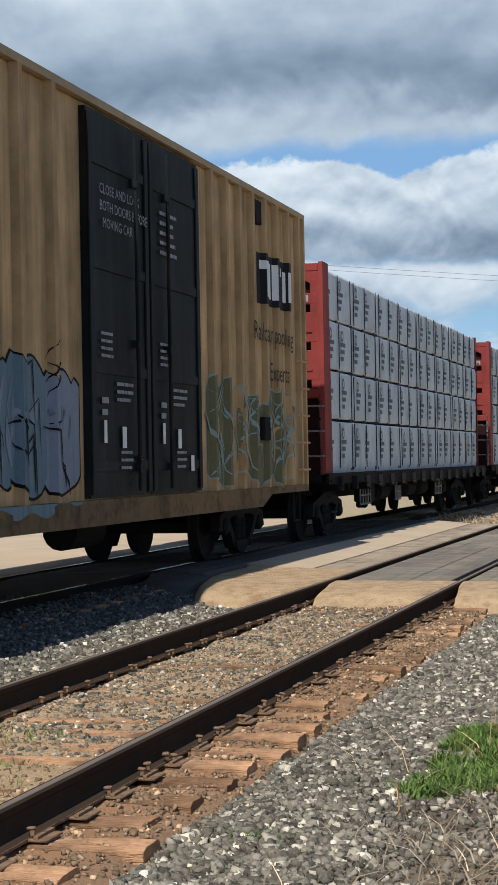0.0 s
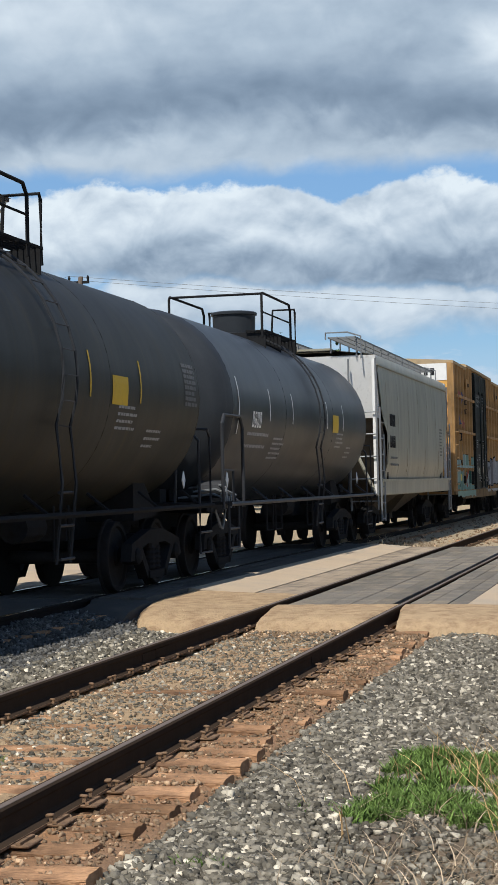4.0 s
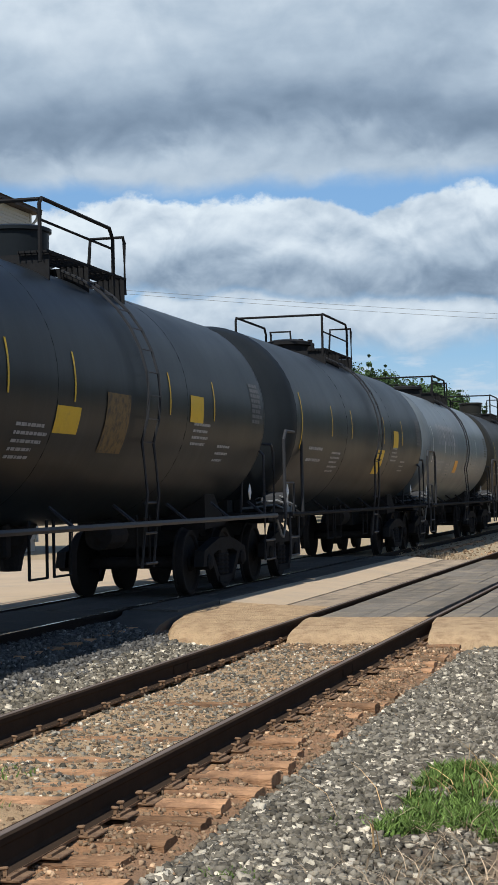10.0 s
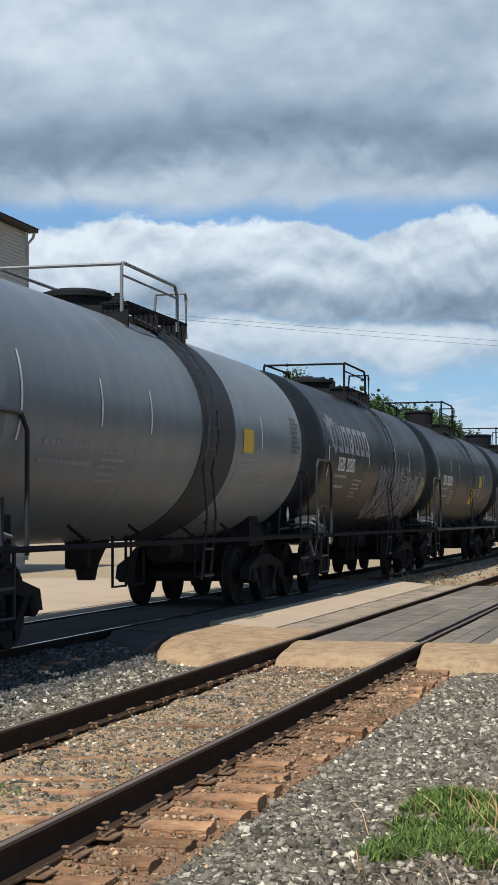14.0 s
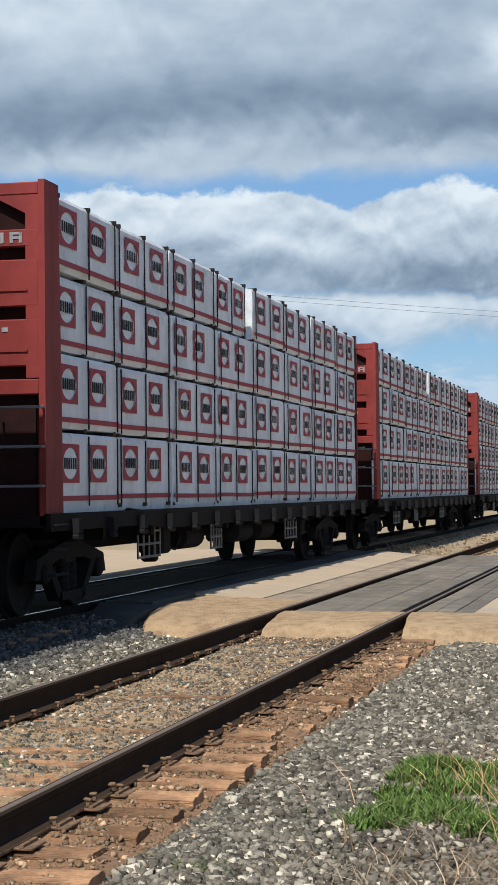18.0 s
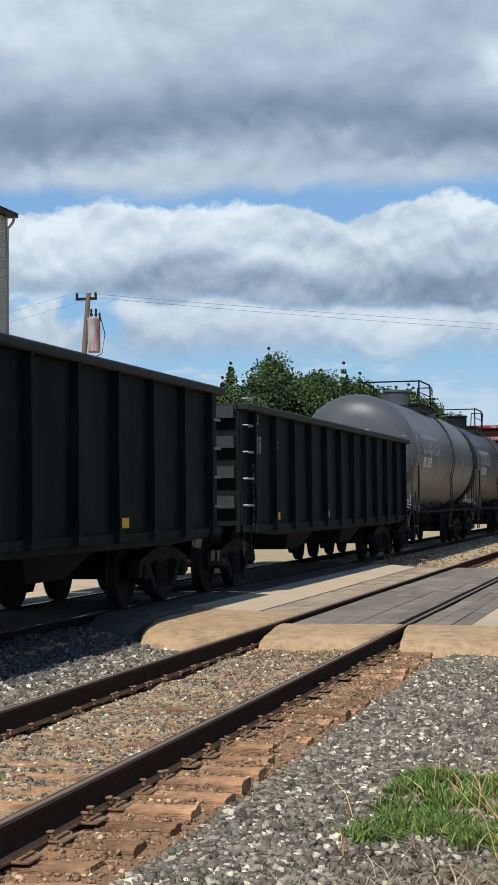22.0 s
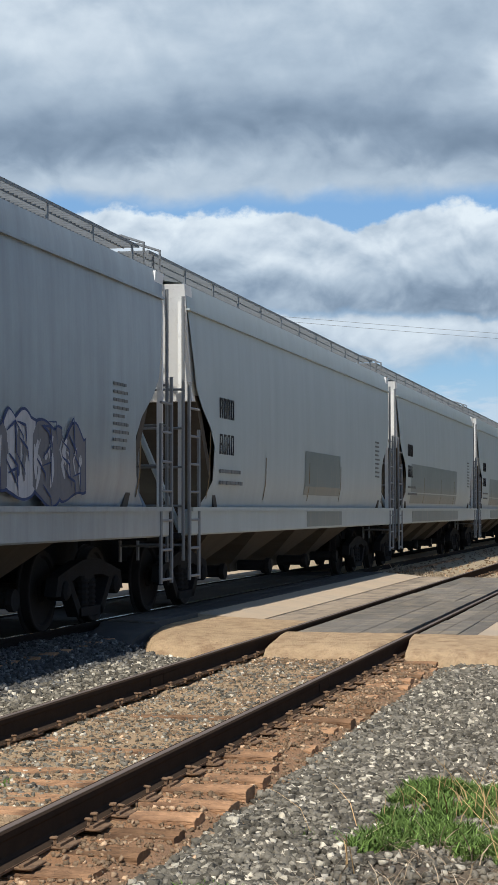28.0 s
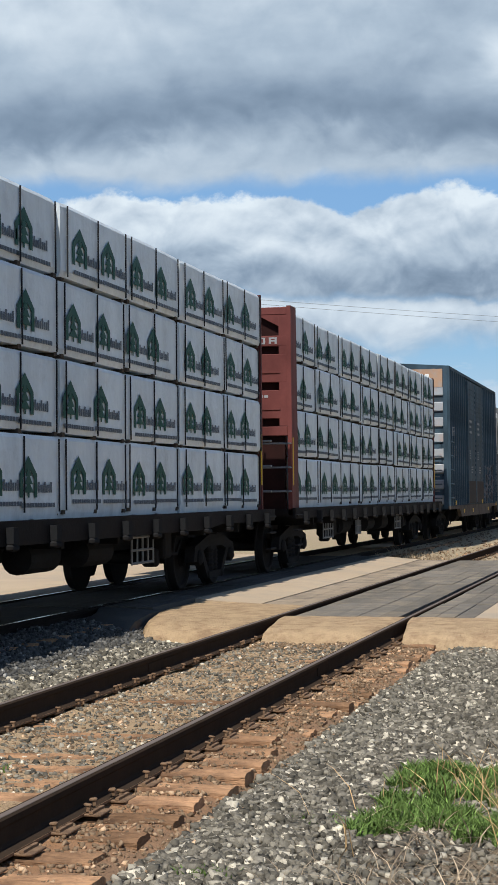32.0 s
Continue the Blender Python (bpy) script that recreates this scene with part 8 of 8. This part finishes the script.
def tree(x, y, height, width, seed, label, clumps=190, group="trees behind the tracks"):
    """A tapered trunk with limbs and a crown of small leaf clumps, uneven in outline."""
    t = thing("tree", label, "tree", group)
    r = random.Random(seed)
    bm = bmesh.new()
    loft(bm, [[(x + q * math.cos(k * math.pi / 4), y + q * math.sin(k * math.pi / 4), z) for k in range(8)] for z, q in ((-0.2, 0.35), (height * 0.3, 0.24), (height * 0.6, 0.14), (height * 0.9, 0.03))])
    for k in range(9):
        a, z = r.uniform(0, 6.28), height * r.uniform(0.25, 0.6)
        e = Vector((math.cos(a) * width * 0.35, math.sin(a) * width * 0.35, height * 0.18))
        p = Vector((x, y, z))
        loft(bm, [[(p.x + 0.09 * math.cos(j * 1.26), p.y + 0.09 * math.sin(j * 1.26), p.z) for j in range(5)], [(p.x + e.x + 0.02 * math.cos(j * 1.26), p.y + e.y + 0.02 * math.sin(j * 1.26), p.z + e.z) for j in range(5)]])
    part("trunk", bm, M["bark"], t)
    nr = np.random.RandomState(seed)
    m, per = clumps, 170
    u = nr.rand(m) ** 0.8
    a = nr.rand(m) * 6.283
    lobe = 1 + 0.28 * np.sin(3 * a + seed) + 0.18 * np.sin(5 * a + 2 * seed)
    rad = width * 0.5 * np.sqrt(nr.rand(m)) * np.sqrt(np.maximum(0.03, 1 - u ** 1.7)) * lobe
    tops = height * (0.14 + 0.74 * u) + 0.03 * height * nr.normal(size=m)
    heart = np.stack([x + rad * np.cos(a), y + rad * np.sin(a), tops], 1)
    spread = width * (0.035 + 0.04 * nr.rand(m, 1, 1))
    # pointed leaders that rise out of the crown
    k = 9
    up = np.linspace(0, 1, 7)
    foot = np.stack([x + width * 0.36 * (nr.rand(k) - 0.5) * 2, y + width * 0.3 * (nr.rand(k) - 0.5) * 2, height * (0.60 + 0.12 * nr.rand(k))], 1)
    rise = height * (0.16 + 0.16 * nr.rand(k)) * np.where(np.abs(foot[:, 0] - x) > width * 0.22, 0.75, 1.0)
    lead = np.repeat(foot, 7, 0)
    lead[:, 2] += np.outer(rise, up).reshape(-1)
    heart = np.concatenate([heart, lead])
    spread = np.concatenate([spread, (width * 0.05 * (1.05 - np.tile(up, k)))[:, None, None]])
    m += 7 * k
    pts = (heart[:, None] + np.clip(nr.normal(size=(m, per, 3)), -1.7, 1.7) * spread * np.array((1.0, 1.0, 0.8))).reshape(-1, 3)
    n = len(pts)
    s = 0.05 + 0.075 * nr.rand(n, 1, 1)
    a = nr.normal(size=(n, 3))
    a /= np.linalg.norm(a, axis=1)[:, None]
    b = np.cross(a, nr.normal(size=(n, 3)))
    b /= np.linalg.norm(b, axis=1)[:, None]
    quad = np.stack([a, b * 0.7, -a, -b * 0.7], 1) * s
    v = (pts[:, None] + quad).reshape(-1, 3)
    me = bpy.data.meshes.new("crown")
    me.from_pydata(v.tolist(), [], np.arange(4 * n).reshape(-1, 4).tolist())
    me.materials.append(M["leaf"])
    part("crown", me, None, t)


M["bark"] = mat("tree_bark", (0.08, 0.065, 0.05), 0.9, 0, 0.3, 3, 0.4, 20)
M["leaf"] = mat("tree_leaves", (0.062, 0.105, 0.042), 0.8, 0, 0.35, 0.5, 0, 10, per_island=0.3, spec=0.1)
for k, (x, y, h, w) in enumerate(((-27.2, 108, 9.6, 6.5), (-25.0, 112, 11.9, 7.5), (-22.6, 114, 11.4, 7.5), (-20.6, 117, 10.4, 7.5), (-19.0, 121, 10.0, 7.5), (-17.6, 124, 9.9, 6.5), (-16.4, 128, 9.0, 5.5), (-30.2, 110, 9.7, 3.5), (-26.0, 135, 11.4, 11.0), (-21.0, 138, 11.0, 11.0), (-30.5, 128, 10.0, 8.0), (-15.6, 134, 7.8, 5.0))):
    tree(x, y, h, w, 70 + k, "leafy green tree in a row beyond the tracks")
# unseen row, added so that the car sides reflect a dark band
rt = random.Random(8)
for k in range(11):
    tree(-1.0 + 5.0 * k + rt.uniform(-1, 1), 92 + rt.uniform(-5, 9), rt.uniform(9.5, 12.5), rt.uniform(7.0, 9.0), 110 + k, "unseen leafy green tree, added for the cars' reflections", 85, "trees on the near side")


# weeds ---------------------------------------------------------------------------------------------------------------------------
def blades(name, label, places, count, height, width, lean, material, seed, category="grass"):
    """Bent blades, three sections each, in tufts; one joined mesh."""
    r = np.random.RandomState(seed)
    v, f = [], []
    for x, y, rad in places:
        for k in range(count):
            a, d = r.rand() * 6.283, rad * math.sqrt(r.rand())
            bx, by = x + d * math.cos(a), y + d * math.sin(a)
            bz = ground_z(bx, by)
            h = height * (0.4 + 0.6 * r.rand())
            t, ln = r.rand() * 6.283, lean * (0.2 + r.rand())
            dx, dy = math.cos(t) * ln * h, math.sin(t) * ln * h
            w = width * (0.6 + 0.6 * r.rand())
            q = r.rand() * 6.283
            wx, wy = math.cos(q) * w, math.sin(q) * w
            i = len(v)
            for s, ww in ((0, 1.0), (0.45, 0.9), (0.8, 0.55), (1.0, 0.05)):
                px, py, pz = bx + dx * s * s, by + dy * s * s, bz + h * (s - 0.25 * ln * s * s)
                v += [(px - wx * ww, py - wy * ww, pz), (px + wx * ww, py + wy * ww, pz)]
            for j in range(3):
                f.append((i + 2 * j, i + 2 * j + 1, i + 2 * j + 3, i + 2 * j + 2))
    me = bpy.data.meshes.new(name)
    me.from_pydata(v, [], f)
    me.materials.append(material)
    return tagged(new(name, me), label, category, "", "stuff")


M["weed"] = mat("green_weed", (0.125, 0.195, 0.05), 0.6, 0, 0.3, 2, 0, 20, per_island=0.4)
M["straw"] = mat("dry_grass", (0.50, 0.33, 0.165), 0.75, 0, 0.25, 2, 0, 20, per_island=0.35)
M["twig"] = mat("dry_twig", (0.36, 0.28, 0.19), 0.85, 0, 0.3, 2, 0.2, 20, per_island=0.4)
rw = random.Random(5)
green = [(-1.16 + rw.uniform(-0.34, 0.42), 9.45 + rw.uniform(-0.95, 1.15), 0.10) for k in range(46)]
blades("green_weeds", "patch of low bright green weeds in the gravel", green, 270, 0.105, 0.0065, 0.9, M["weed"], 1)
blades("green_weeds", "sparse small weeds among the stones", [(-1.75, 8.8, 0.2), (-2.0, 7.4, 0.15), (-3.9, 8.6, 0.35), (-4.1, 9.6, 0.3), (-3.7, 8.0, 0.3)], 60, 0.06, 0.005, 0.9, M["weed"], 2)
dry = [(-0.55 + rw.uniform(-0.14, 0.3), 8.0 + 0.33 * k + rw.uniform(-0.2, 0.2), 0.12) for k in range(24)]
blades("dry_grass", "tall dry straw-coloured grass at the edge of the gravel", dry, 105, 0.62, 0.0035, 0.55, M["straw"], 3)
blades("dry_grass", "thin bent straws over the weeds", [(-1.2 + rw.uniform(-0.5, 0.5), 8.6 + rw.uniform(-1.4, 2), 0.2) for k in range(14)], 3, 0.34, 0.004, 0.9, M["straw"], 4)
blades("dry_twigs", "dead stalks and straw lying on the dirt", [(-1.0 + rw.uniform(-0.5, 0.8), 7.5 + rw.uniform(-1.4, 1.4), 0.3) for k in range(60)], 9, 0.20, 0.004, 2.2, M["twig"], 5)


blades("dry_grass", "low dry tufts past the crossing", [(-5.9 + rw.uniform(-0.6, 1.0), 38.3 + rw.uniform(0, 5), 0.25) for k in range(22)], 26, 0.19, 0.006, 0.6, M["twig"], 6)


# everything that moves ---------------------------------------------------------------------------------------------------------
def motions():
    """The train rolls away at a steady speed; the middle of each car is given for 16 s."""
    for c, at in CARS:
        walk(c, [(t, pose(MAIN, at + SPEED * (t - 16.0), MAIN_Z)) for t in (0.0, 8.0, 16.0, 24.0, 32.0)])


motions()
